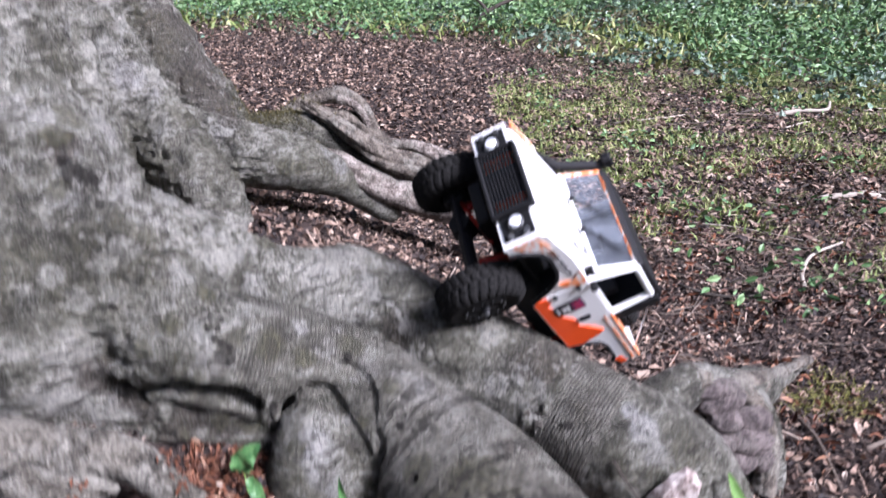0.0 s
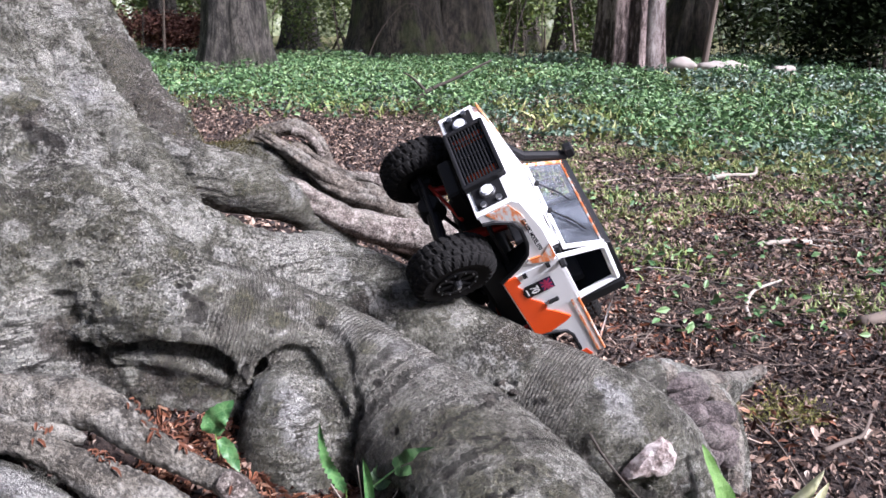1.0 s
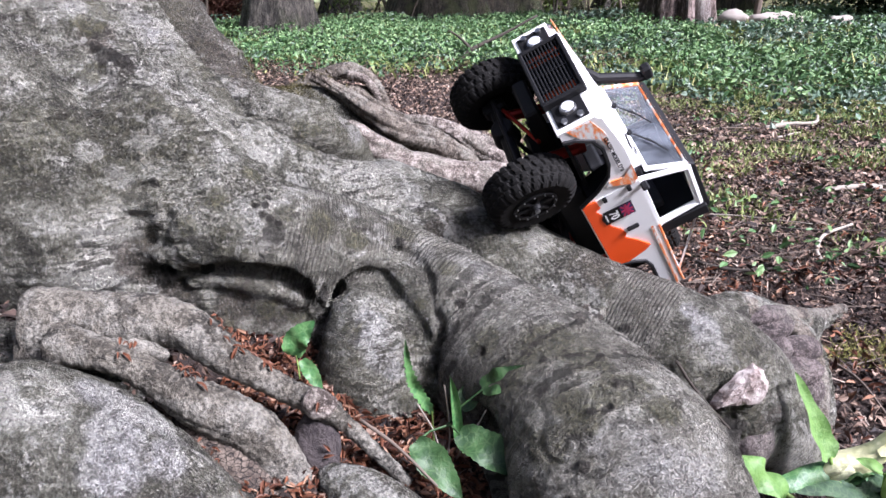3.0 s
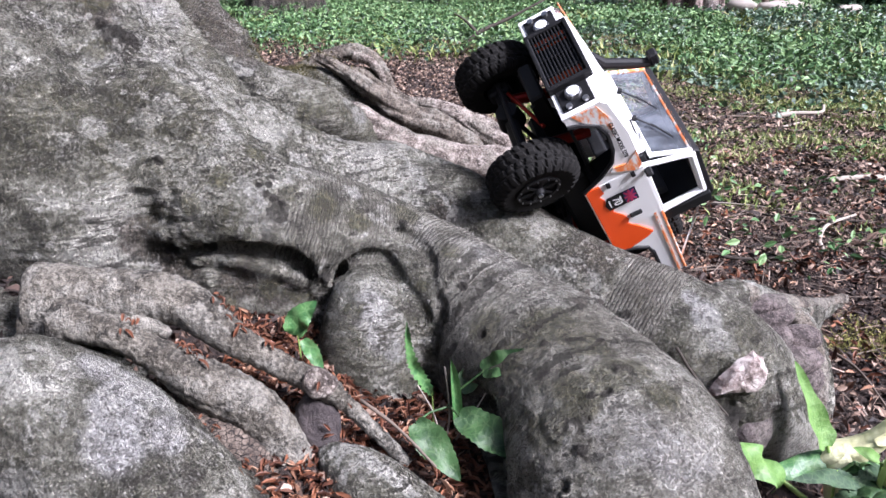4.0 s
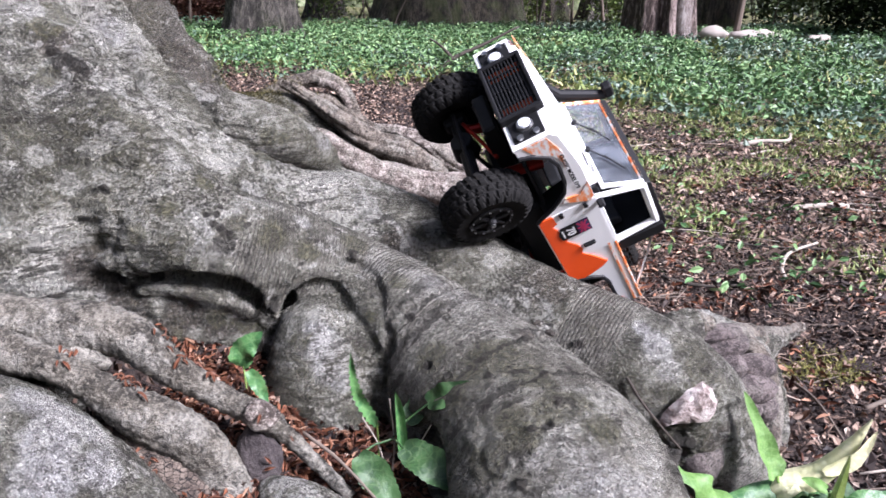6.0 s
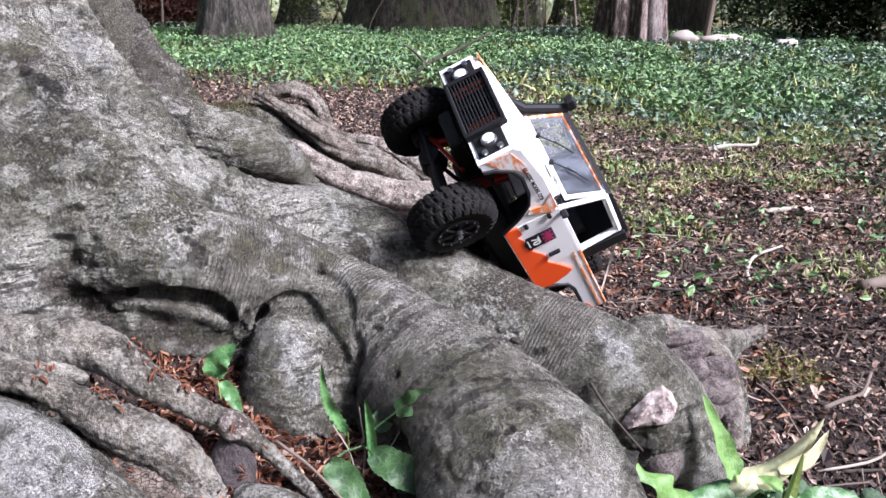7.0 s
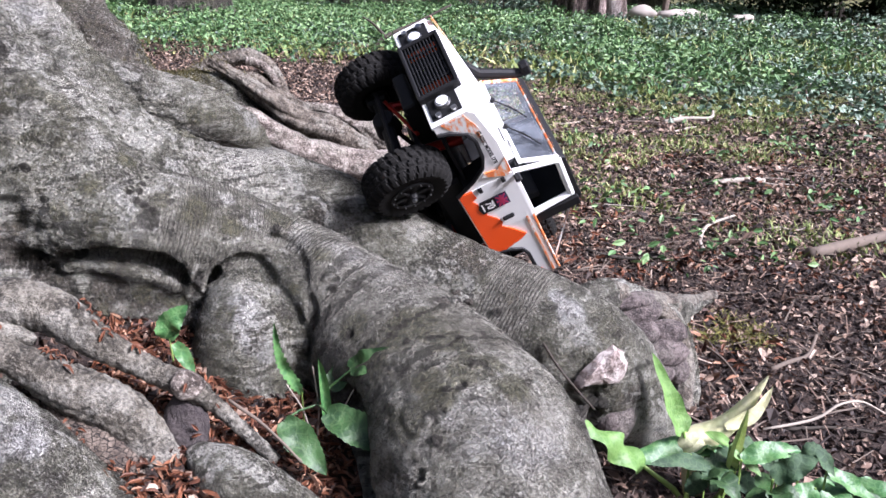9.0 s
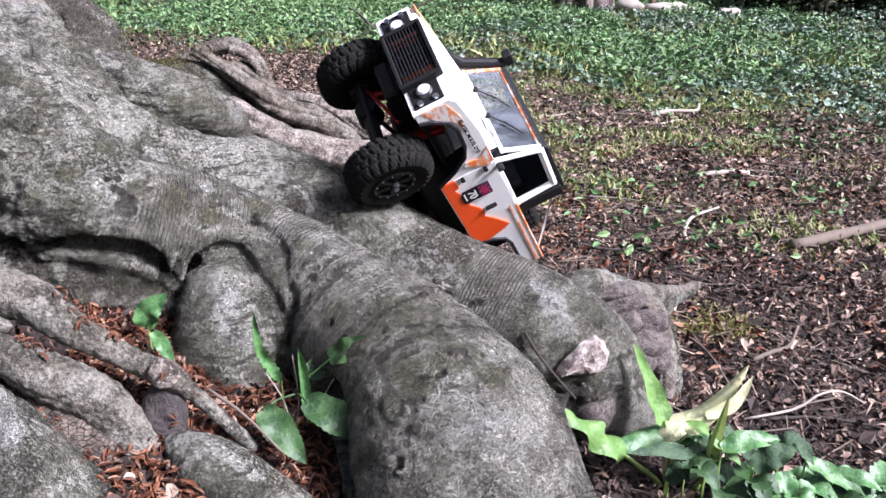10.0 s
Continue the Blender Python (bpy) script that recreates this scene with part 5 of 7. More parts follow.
face = part("front_panel", prism_bm([(-HW, 0.154), (HW, 0.154), (HW, 0.206), (-HW, 0.206)], 0.192, 0.197, 0.0008, "x"), WHITE, car)
for s in (1, -1):
    part("lamp_panel", box_bm((0.1975, s * 0.073, 0.181), (0.003, 0.042, 0.042), 0.001), BLACK, face, "black headlamp surround")
    lamp = part("headlight", disc_bm((0.2005, s * 0.070, 0.181), 0.0115, 0.005, (1, 0, 0), 24, 0.010), STEEL, face, "round headlight with chrome bowl")
    part("lens", disc_bm((0.2035, s * 0.070, 0.181), 0.0098, 0.003, (1, 0, 0), 24, 0.007), LENS, lamp)
    for z in (0.170, 0.192):
        part("indicator", disc_bm((0.2, s * 0.089, z), 0.0042, 0.004, (1, 0, 0), 14), STEEL, face)
grille = part("grille", prism_bm([(-0.050, 0.156), (0.050, 0.156), (0.050, 0.210), (-0.050, 0.210)], 0.196, 0.200, 0.001, "x"), BLACK, car, "black slatted grille with orange showing through")
for y in (-0.0535, 0.0535):
    part("grille_frame", box_bm((0.203, y, 0.183), (0.012, 0.007, 0.060), 0.0015), BLACK, grille)
for z in (0.1555, 0.2105):
    part("grille_frame", box_bm((0.203, 0, z), (0.012, 0.112, 0.006), 0.0015), BLACK, grille)
for i in range(10):
    part("slat", box_bm((0.204, 0, 0.1615 + i * 0.0048), (0.004, 0.101, 0.0021), 0.0004), BLACK, grille)
for y in (-0.03, 0.0, 0.03):
    part("slat_post", box_bm((0.2035, y, 0.183), (0.003, 0.002, 0.05)), BLACK, grille)
for y, w in ((-0.034, 0.018), (0.034, 0.016)):
    part("orange_strip", box_bm((0.2005, y, 0.183), (0.0008, w, 0.046)), ORANGE, grille)
part("orange_mark", box_bm((0.150, -HW + 0.006, 0.2195), (0.075, 0.012, 0.0012), 0, 1, pose(0, 0, 0, 0, 7.5, 0) @ Matrix.Translation((-0.02, 0, 0.019))), STAINED, car)
part("bonnet_badge", box_bm((0.098, 0.0755, 0.2315), (0.030, 0.005, 0.002), 0.0006, 1), BLACK, car)
part("fuel_cap", box_bm((0.070, 0.070, 0.2355), (0.012, 0.007, 0.004), 0.001), STEEL, car)

# windscreen and cab
W0, W1 = (0.048, 0.236), (0.018, 0.291)
wd = (Vector((W1[0], 0, W1[1])) - Vector((W0[0], 0, W0[1])))
screen = empty("windscreen", Matrix.Translation((W0[0], 0, W0[1])) @ pose(0, 0, 0, 0, math.degrees(math.atan2(wd.x, wd.z)), 0))
screen.parent = car
SH = wd.length
part("pane", box_bm((0, 0, SH / 2), (0.0012, 0.172, SH - 0.010)), PANE, screen, "clear windscreen with a painted sky reflection")
part("frame_bottom", box_bm((0, 0, 0.002), (0.005, 0.186, 0.006), 0.0012), WHITE, screen)
part("frame_top", box_bm((0, 0, SH - 0.001), (0.005, 0.182, 0.005), 0.0012), STAINED, screen, "white frame with orange wear")
for s in (1, -1):
    part("frame_side", box_bm((0, s * 0.0885, SH / 2), (0.006, 0.006, SH), 0.0012), WHITE if s > 0 else STAINED, screen)
    wiper = part("wiper", rod_bm((0.006, s * 0.030 - 0.01, 0.004), (0.005, s * 0.030 + 0.018, 0.034), 0.0012, 6), BLACK, screen, "thin black wiper")
    part("blade", rod_bm((0.0045, s * 0.030 + 0.004, 0.024), (0.0045, s * 0.030 + 0.034, 0.044), 0.0011, 6), BLACK, wiper)
    part("wiper_pivot", disc_bm((0.006, s * 0.030 - 0.01, 0.003), 0.0035, 0.006, (1, 0, 0), 10), BLACK, screen)
part("roof", prism_bm([(0.022, 0.290), (0.014, 0.300), (-0.085, 0.302), (-0.094, 0.294), (-0.094, 0.289)], -0.092, 0.092, 0.002), BLACK, car, "black cab roof")
part("cab_back", prism_bm([(-0.090, 0.222), (-0.094, 0.222), (-0.094, 0.290), (-0.090, 0.290)], -0.086, 0.086), BLACK, car)
for s in (1, -1):
    part("window_post", tube_bm([(0.044, s * 0.097, 0.222), (0.014, s * 0.092, 0.292)], [0.004, 0.004], 8), WHITE, car)
    part("window_post", tube_bm([(-0.066, s * 0.097, 0.222), (-0.068, s * 0.091, 0.292)], [0.0055, 0.005], 8), WHITE, car)
    part("window_rail", tube_bm([(0.016, s * 0.092, 0.288), (-0.070, s * 0.091, 0.288)], [0.0055, 0.0055], 8), WHITE, car)
    part("window_sill", box_bm((-0.014, s * 0.096, 0.2235), (0.112, 0.012, 0.007), 0.001), WHITE, car)
    part("rear_post", prism_bm([(-0.074, 0.222), (-0.096, 0.222), (-0.096, 0.296), (-0.076, 0.296)], s * 0.084, s * 0.098, 0.002), BLACK, car, "black cab corner post")
    part("mirror", box_bm((0.040, s * 0.108, 0.226), (0.006, 0.016, 0.010), 0.002), BLACK, car)
    part("seat", prism_bm([(-0.02, 0.17), (-0.075, 0.17), (-0.082, 0.245), (-0.066, 0.245), (-0.058, 0.195), (-0.02, 0.19)], s * 0.014, s * 0.062, 0.003), CABIN, car)
part("dashboard", prism_bm([(0.046, 0.20), (0.046, 0.232), (0.026, 0.232), (0.016, 0.20)], -0.082, 0.082, 0.002), CABIN, car)
part("steering_wheel", ring_bm(0.017, 0.0145, 0.0, 0.003, 20), BLACK, car).matrix_basis = Matrix.Translation((0.008, -0.036, 0.226)) @ pose(0, 0, 0, 0, 0, 90) @ pose(0, 0, 0, 25, 0, 0)
snorkel = part("snorkel", tube_bm([(0.110, -HW - 0.004, 0.214), (0.074, -HW - 0.006, 0.226), (0.052, -HW - 0.004, 0.240), (0.024, -HW + 0.004, 0.292), (0.020, -HW + 0.004, 0.302)], [0.007, 0.0085, 0.0085, 0.008, 0.008], 10), BLACK, car, "black air snorkel beside the windscreen")
part("snorkel_head", box_bm((0.026, -HW + 0.004, 0.309), (0.024, 0.017, 0.015), 0.003), BLACK, snorkel)
part("bed_floor", box_bm((-0.158, 0, 0.192), (0.128, 0.196, 0.004)), BLACK, car)
part("tailgate", box_bm((-0.2245, 0, 0.205), (0.003, 0.198, 0.036), 0.0008), WHITE, car)
part("front_bulkhead", box_bm((-0.0935, 0, 0.207), (0.003, 0.19, 0.03)), BLACK, car)
for s in (1, -1):
    part("bed_stay", rod_bm((-0.216, s * 0.090, 0.222), (-0.098, s * 0.082, 0.284), 0.0018, 6), STEEL, car, "thin pale stay from cab to bed corner")

# badge and lettering on the flank
def lettering(text, size, m, material, parent, name):
    cu = bpy.data.curves.new(name, "FONT")
    cu.body, cu.size, cu.extrude, cu.align_x, cu.align_y = text, size, 0.0002, "CENTER", "CENTER"
    cu.offset = size * 0.03
    tmp = bpy.data.objects.new(name, cu)
    scene.collection.objects.link(tmp)
    me = bpy.data.meshes.new_from_object(tmp.evaluated_get(bpy.context.evaluated_depsgraph_get()))
    bpy.data.objects.remove(tmp)
    me.materials.clear()
    me.materials.append(material)
    ob = new(name, me)
    ob.parent = parent
    ob.matrix_basis = m
    return ob


for s in (1, -1):
    turn = pose(0, 0, 0, 90, 0, 180 if s > 0 else 0)
    badge = part("badge", prism_bm([(-0.006, 0.157), (-0.006, 0.201), (0.021, 0.201), (0.021, 0.160), (0.0075, 0.154)], s * (HW + 0.0026), s * (HW + 0.0036)), BLACK, car, "black shield badge with number seventy")
    lettering("70", 0.017, Matrix.Translation((0.0075, s * (HW + 0.0038), 0.172)) @ turn, WHITE, badge, "number")
    part("print", box_bm((0.0075, s * (HW + 0.0039), 0.161), (0.016, 0.0004, 0.0022)), WHITE, badge)
    part("print", box_bm((0.0075, s * (HW + 0.0038), 0.191), (0.025, 0.0004, 0.017)), NAVY, badge)
    for a in (32, -32):
        part("print", box_bm((0, 0, 0), (0.026, 0.0003, 0.0030), 0, 1, Matrix.Translation((0.0075, s * (HW + 0.0042), 0.191)) @ pose(0, 0, 0, 0, a, 0)), MAGENTA, badge)
    part("print", box_bm((0.0075, s * (HW + 0.0045), 0.191), (0.025, 0.0003, 0.0036)), MAGENTA, badge)
    part("print", box_bm((0.0075, s * (HW + 0.0045), 0.191), (0.0036, 0.0003, 0.017)), MAGENTA, badge)
    lettering("CLASSIC MODEL D90", 0.0078, Matrix.Translation((0.119, s * (HW + 0.0012), 0.2065)) @ pose(0, 0, 0, 0, 2 * s, 0) @ turn, BLACK, car, "lettering")

# ---- background trees ----
def big_tree(name, x, y, r, material, label, height=11.0, flare=1.5, seed=1, ridges=9, depth=0.08, crown=True, lean=(0, 0), leafy=None):
    rng = np.random.RandomState(seed)
    z0 = float(ground_z(x, y)) - 0.1
    tree = empty(name, Matrix.Translation((x, y, z0)))
    tagged(tree, label, "tree")
    sides, levels = 48, 40
    zs = height * np.linspace(0, 1, levels) ** 1.8
    verts, faces = [], []
    ph = rng.rand(4) * 6.28
    for z in zs:
        rr = r * (1 - 0.55 * z / height) * (1 + (flare - 1) * math.exp(-z / 0.45))
        for k in range(sides):
            a = 2 * math.pi * k / sides
            w = 1 + depth * (math.sin(ridges * a + ph[0] + 0.4 * math.sin(z * 1.3)) + 0.6 * math.sin((ridges * 2 + 1) * a + ph[1] + z * 0.5)) + 0.10 * math.exp(-z / 0.5) * math.sin(5 * a + ph[2])
            verts.append((math.cos(a) * rr * w + lean[0] * z, math.sin(a) * rr * w + lean[1] * z, z))
    for i in range(levels - 1):
        for k in range(sides):
            a, b = i * sides + k, i * sides + (k + 1) % sides
            faces.append([a, b, b + sides, a + sides])
    faces.append([(levels - 1) * sides + k for k in range(sides)])
    t = mesh_object("trunk", verts, faces, material, True)
    t.parent = tree
    if not crown:
        return tree
    tips = []
    for i in range(7):
        a, z = rng.rand() * 6.28, height * (0.45 + 0.5 * rng.rand())
        ln = (2.2 + 1.6 * rng.rand()) * (1.2 - 0.5 * z / height)
        p0 = Vector((lean[0] * z, lean[1] * z, z))
        p1 = p0 + Vector((math.cos(a) * ln * 0.5, math.sin(a) * ln * 0.5, ln * 0.35))
        p2 = p0 + Vector((math.cos(a) * ln, math.sin(a) * ln, ln * 0.55))
        rr = r * 0.22
        limb = part("limb", tube_bm([p0, p1, p2], [rr, rr * 0.6, rr * 0.2], 8), material, tree, smooth=True)
        tips += [p1, p2]
    tips.append(Vector((lean[0] * height, lean[1] * height, height)))
    n = 900
    c = np.array([list(tips[rng.randint(len(tips))]) for _ in range(n)]) + rng.randn(n, 3) * np.array([0.8, 0.8, 0.55])
    m = np.zeros((n, 3, 4))
    m[:, :, :3], m[:, :, 3] = turns(rng, n, 0.7, 0.16), c
    crown_ob = cloud("crown", LEAF, LEAF_F, m, leafy or SPRING)
    crown_ob.parent = tree
    return tree


LEAF = [(-1, 0, 0), (-0.35, -0.45, 0.10), (0.4, -0.36, 0.10), (1, 0, -0.12), (0.4, 0.36, 0.10), (-0.35, 0.45, 0.10)]
LEAF_F = [(0, 1, 2, 3), (0, 3, 4, 5)]
IVY_LEAF = [(-0.9, 0, -0.1), (-0.5, -0.75, 0.0), (0.1, -0.55, 0.12), (1, 0, -0.05), (0.1, 0.55, 0.12), (-0.5, 0.75, 0.0)]

big_tree("tree", -2.02, 12.1, 0.43, TRUNK_GREY, "broad grey-barked woodland tree with flared foot", seed=3, ridges=7, depth=0.06)
big_tree("tree", 0.32, 16.2, 0.76, TRUNK_DARK, "massive dark mossy tree trunk of fused stems", seed=5, ridges=4, depth=0.10)
big_tree("tree", 1.58, 16.8, 0.64, TRUNK_DARK, "massive dark mossy tree trunk of fused stems", seed=8, ridges=5, depth=0.09)
conifer = big_tree("tree", 3.73, 12.6, 0.48, TRUNK_RED, "old conifer with stringy red-brown furrowed bark", seed=9, ridges=8, depth=0.11, flare=1.15)
PEELED = trunk_material("pale_peeled_bark", (0.16, 0.12, 0.11), (0.34, 0.28, 0.26), (0.55, 0.49, 0.46), 5.0, 0.0)
part("peeled_strip", tube_bm([(0.20, -0.46, 0.0), (0.22, -0.42, 0.5), (0.25, -0.38, 1.3), (0.22, -0.36, 2.4), (0.22, -0.30, 4.0)], [0.17, 0.14, 0.16, 0.14, 0.05], 14, 0.12, 4), PEELED, conifer, "pale strip of bare peeled wood", True)
big_tree("tree", 5.35, 15.0, 0.36, TRUNK_DARK, "dark leaning trunk behind the conifer", seed=12, lean=(0.16, 0))
big_tree("tree", -5.4, 22.0, 0.33, TRUNK_GREY, "slender grey woodland trunk", seed=14)
big_tree("tree", -2.1, 23.0, 0.42, TRUNK_GREY, "slender grey woodland trunk", seed=16)
big_tree("tree", 4.1, 24.0, 0.40, TRUNK_DARK, "slender dark woodland trunk", seed=18)
big_tree("tree", 5.7, 25.0, 0.50, TRUNK_GREY, "slender grey woodland trunk", seed=20)
big_tree("tree", -9.5, 19.0, 0.45, TRUNK_GREY, "slender grey woodland trunk", seed=22)
big_tree("sapling", 4.75, 12.2, 0.045, TWIG, "thin pale sapling stem", height=5.0, flare=1.2, seed=24, depth=0.02, lean=(0.10, 0))


def shrub(x, y, rx, ry, h, n, material, label, seed, size=0.09, name="shrub"):
    rng = np.random.RandomState(seed)
    z0 = float(ground_z(x, y))
    ob = empty(name, Matrix.Translation((x, y, z0)))
    tagged(ob, label, "shrub")
    blobs = np.stack([rng.randn(26) * rx * 0.42, rng.randn(26) * ry * 0.42, h * (0.12 + 0.85 * rng.rand(26))], 1)
    pick = rng.randint(len(blobs), size=n)
    c = blobs[pick] + rng.randn(n, 3) * np.array([rx, ry, h]) * 0.15
    c[:, 2] = np.clip(c[:, 2], 0.02, None)
    m = np.zeros((n, 3, 4))
    m[:, :, :3], m[:, :, 3] = turns(rng, n, 0.8, size), c
    cloud("foliage", LEAF, LEAF_F, m, material).parent = ob
    for i in range(6):
        b = blobs[i]
        part("stem", tube_bm([(0.1 * (i - 3), 0, -0.05), (b[0] * 0.5, b[1] * 0.5, b[2] * 0.6), tuple(b)], [0.03, 0.02, 0.006], 6), DARK_TWIG, ob)
    return ob


shrub(8.0, 13.0, 1.9, 1.4, 3.2, 22000, YEW, "dense dark evergreen shrub", 31, 0.055)
shrub(11.6, 13.8, 2.2, 1.5, 3.6, 14000, YEW, "dense dark evergreen shrub", 32, 0.06)
shrub(9.4, 21.0, 2.6, 1.4, 2.8, 9000, SHRUB, "dense dark evergreen shrub", 33, 0.08)
shrub(5.6, 21.5, 1.8, 1.2, 2.4, 6000, SPRING, "loose light-green understorey shrub", 34, 0.06)
shrub(3.0, 22.0, 1.6, 1.2, 2.6, 5000, SPRING, "loose light-green understorey shrub", 35, 0.07)
shrub(-0.9, 21.5, 1.7, 1.0, 2.2, 4000, SPRING, "loose light-green understorey shrub", 36, 0.05)
shrub(-3.9, 25.5, 2.2, 1.2, 2.8, 6000, SPRING, "loose light-green understorey shrub", 37, 0.07)
shrub(-6.6, 26.0, 2.4, 1.2, 2.2, 6000, SPRING, "loose light-green understorey shrub", 38, 0.07)
shrub(-4.9, 19.5, 1.8, 0.9, 0.75, 8000, RUSSET, "low russet bramble thicket", 39, 0.045)
shrub(-8.6, 20.5, 2.2, 1.0, 0.9, 8000, RUSSET, "low russet bramble thicket", 40, 0.045)
shrub(-12.0, 24.0, 3.0, 1.6, 3.4, 7000, SHRUB, "dense dark evergreen shrub", 41, 0.09)
shrub(1.5, 27.0, 3.0, 1.4, 3.2, 7000, SPRING, "loose light-green understorey shrub", 42, 0.08)


def backdrop():
    n = Nodes("far_woodland", 1.0)
    p = n.position()
    a, b = n.noise(0.9, 6, 0.75, n.scaled(p, (1, 1, 0.6))), n.noise(5, 4, 0.7, p)
    c = n.ramp(a, (0.34, (0.035, 0.042, 0.024)), (0.45, (0.14, 0.165, 0.085)), (0.55, (0.32, 0.36, 0.21)), (0.64, (0.66, 0.70, 0.60)))
    c = n.mix(n.math("MULTIPLY", n.step(b, 0.5, 0.65), 0.6), c, (0.02, 0.026, 0.012))
    mat = n.done(c)
    verts, faces = [], []
    seg = 96
    for i in range(seg):
        t = 2 * math.pi * i / seg
        top = 17.0 + 2.2 * math.sin(7 * t) + 1.4 * math.sin(17 * t + 1)
        for r, z in ((46, -2.0), (46, top)):
            verts.append((math.cos(t) * r, math.sin(t) * r + 2, z))
    for i in range(seg):
        a, b = 2 * i, 2 * ((i + 1) % seg)
        faces.append([a, b, b + 1, a + 1])
    ob = mesh_object("backdrop", verts, faces, mat)
    tagged(ob, "hazy distant wood edge round the clearing", "backdrop", kind="structure")


backdrop()
# bare understorey stems
rng = random.Random(5)
for i in range(16):
    x, y = rng.uniform(-6.5, 8.5), rng.uniform(17, 24)
    z = float(ground_z(x, y))
    h, dx = rng.uniform(1.8, 3.2), rng.uniform(-0.7, 0.7)
    pts = spline([(x, y, z - 0.05), (x + dx * 0.3, y, z + h * 0.4), (x + dx, y, z + h)], 9)
    v, f = tube_mesh(pts, np.linspace(0.035, 0.012, 9), 6, 0.1, i)
    tagged(mesh_object("bare_sapling", v, f, TWIG if i % 3 else DARK_TWIG, True), "thin bare understorey stem among the shrubs", "stem", "bare stems in the wood")

rng = random.Random(8)
for i in range(44):
    x, y = rng.uniform(-5.0, 7.5), rng.uniform(13.5, 20)
    z = float(ground_z(x, y))
    h, dx, hook = rng.uniform(0.7, 1.9), rng.uniform(-1.1, 1.1), rng.uniform(-0.5, 0.2)
    pts = spline([(x, y, z - 0.05), (x + dx * 0.25, y, z + h * 0.55), (x + dx * 0.7, y, z + h), (x + dx * 1.2, y, z + h + hook)], 12)
    v, f = tube_mesh(pts, np.linspace(0.011, 0.003, 12), 5, 0.2, i)
    tagged(mesh_object("bare_twig", v, f, DARK_TWIG if i % 3 == 0 else TWIG, True), "arching bare twig in the woodland understorey", "twig", "arching twigs in the wood")

# ---- litter, ivy and grass ----
CURLED = [(-1, 0.1, 0.05), (-0.4, -0.5, 0.30), (0.5, -0.22, 0.05), (0.9, 0.2, -0.22), (0.15, 0.34, 0.34), (-0.55, 0.42, 0.12)]
CURLED_F = [(0, 1, 2), (0, 2, 4), (2, 3, 4), (0, 4, 5)]
def strewn(name, n, x0, x1, y0, y1, keep, proto, faces, size, tilt, lift, material, label, category, seed, lo=0.6, hi=1.5, hump=None):
    """Small pieces strewn over the ground where keep(x, y) lets them; hump(x, y) lifts them into mounds."""
    rng = np.random.RandomState(seed)
    x, y = x0 + (x1 - x0) * rng.rand(n), y0 + (y1 - y0) * rng.rand(n)
    ok = rng.rand(n) < keep(x, y)
    x, y = x[ok], y[ok]
    m = np.zeros((len(x), 3, 4))
    m[:, :, :3] = turns(rng, len(x), tilt, size, lo, hi)
    m[:, 0, 3], m[:, 1, 3] = x, y
    up = lift * (0.25 + rng.rand(len(x)))
    if hump is not None:
        up = up + hump(x, y) * (0.55 + 0.45 * rng.rand(len(x)))
    m[:, 2, 3] = ground_z(x, y) + up
    return tagged(cloud(name, proto, faces, m, material), label, category, kind="stuff")


def mounds(x, y):
    """Height of the uneven ivy cushions."""
    p = np.stack([x, y, x * 0 + 4.0], 1)
    return 0.11 * np.clip(value_noise(p, 1.9) + 0.25, 0, 1) + 0.07 * np.clip(value_noise(p + 3, 4.6), 0, 1)


def bare(x, y):
    return 1 - 0.85 * green_amount(x, y)[1]


def speckle(x, y, scale, lo, hi):
    return smooth(lo, hi, value_noise(np.stack([x, y, x * 0], 1), scale) * 0.5 + 0.5)


CLOD = [(-0.6, -0.5, 0), (0.7, -0.4, 0), (0.5, 0.6, 0), (-0.7, 0.5, 0), (0.1, 0.0, 0.75), (-0.3, 0.2, 0.6)]
CLOD_F = [(0, 1, 4), (1, 2, 4), (2, 5, 4), (2, 3, 5), (3, 0, 5), (0, 4, 5)]
NEEDLE = [(-1, -0.05, 0), (-1, 0.05, 0), (0.1, 0.06, 0.06), (1, 0.02, 0.0), (1, -0.02, 0.0), (0.1, -0.05, 0.06)]
NEEDLE_F = [(0, 1, 2, 5), (5, 2, 3, 4)]


def near_ground(x, y):
    return 0.35 + 0.65 * speckle(x, y, 3.1, 0.35, 0.6)


strewn("leaf_litter", 60000, -0.7, 2.6, 0.35, 3.2, bare, CURLED, CURLED_F, 0.0062, 0.75, 0.010, LITTER, "rotting brown leaf fragments carpeting the soil", "leaf litter", 51, 0.3, 2.2)
strewn("leaf_litter", 5200, -0.7, 3.2, 0.45, 4.4, lambda x, y: bare(x, y) * near_ground(x, y) * ((x > 0.3) | (y > 1.3)), CURLED, CURLED_F, 0.0165, 0.6, 0.014, LITTER, "curled dead leaves lying on the litter", "leaf litter", 63, 0.6, 1.8)
strewn("leaf_litter", 26000, -0.3, 2.8, 0.45, 3.8, lambda x, y: bare(x, y) * near_ground(x, y) * ((x > 0.3) | (y > 1.3)), NEEDLE, NEEDLE_F, 0.016, 0.35, 0.014, LITTER, "dry stalk and bark shreds in the litter", "leaf litter", 65, 0.4, 2.0)
strewn("soil_crumbs", 15000, -0.3, 2.8, 0.45, 3.8, bare, CLOD, CLOD_F, 0.0075, 0.4, 0.003, SOIL, "dark crumbs of woodland soil", "soil", 66, 0.4, 2.0)
strewn("leaf_litter", 80000, -3.4, 5.0, 2.6, 9.5, bare, CURLED, CURLED_F, 0.0135, 0.7, 0.014, LITTER, "rotting brown leaf fragments carpeting the soil", "leaf litter", 52, 0.5, 1.7)
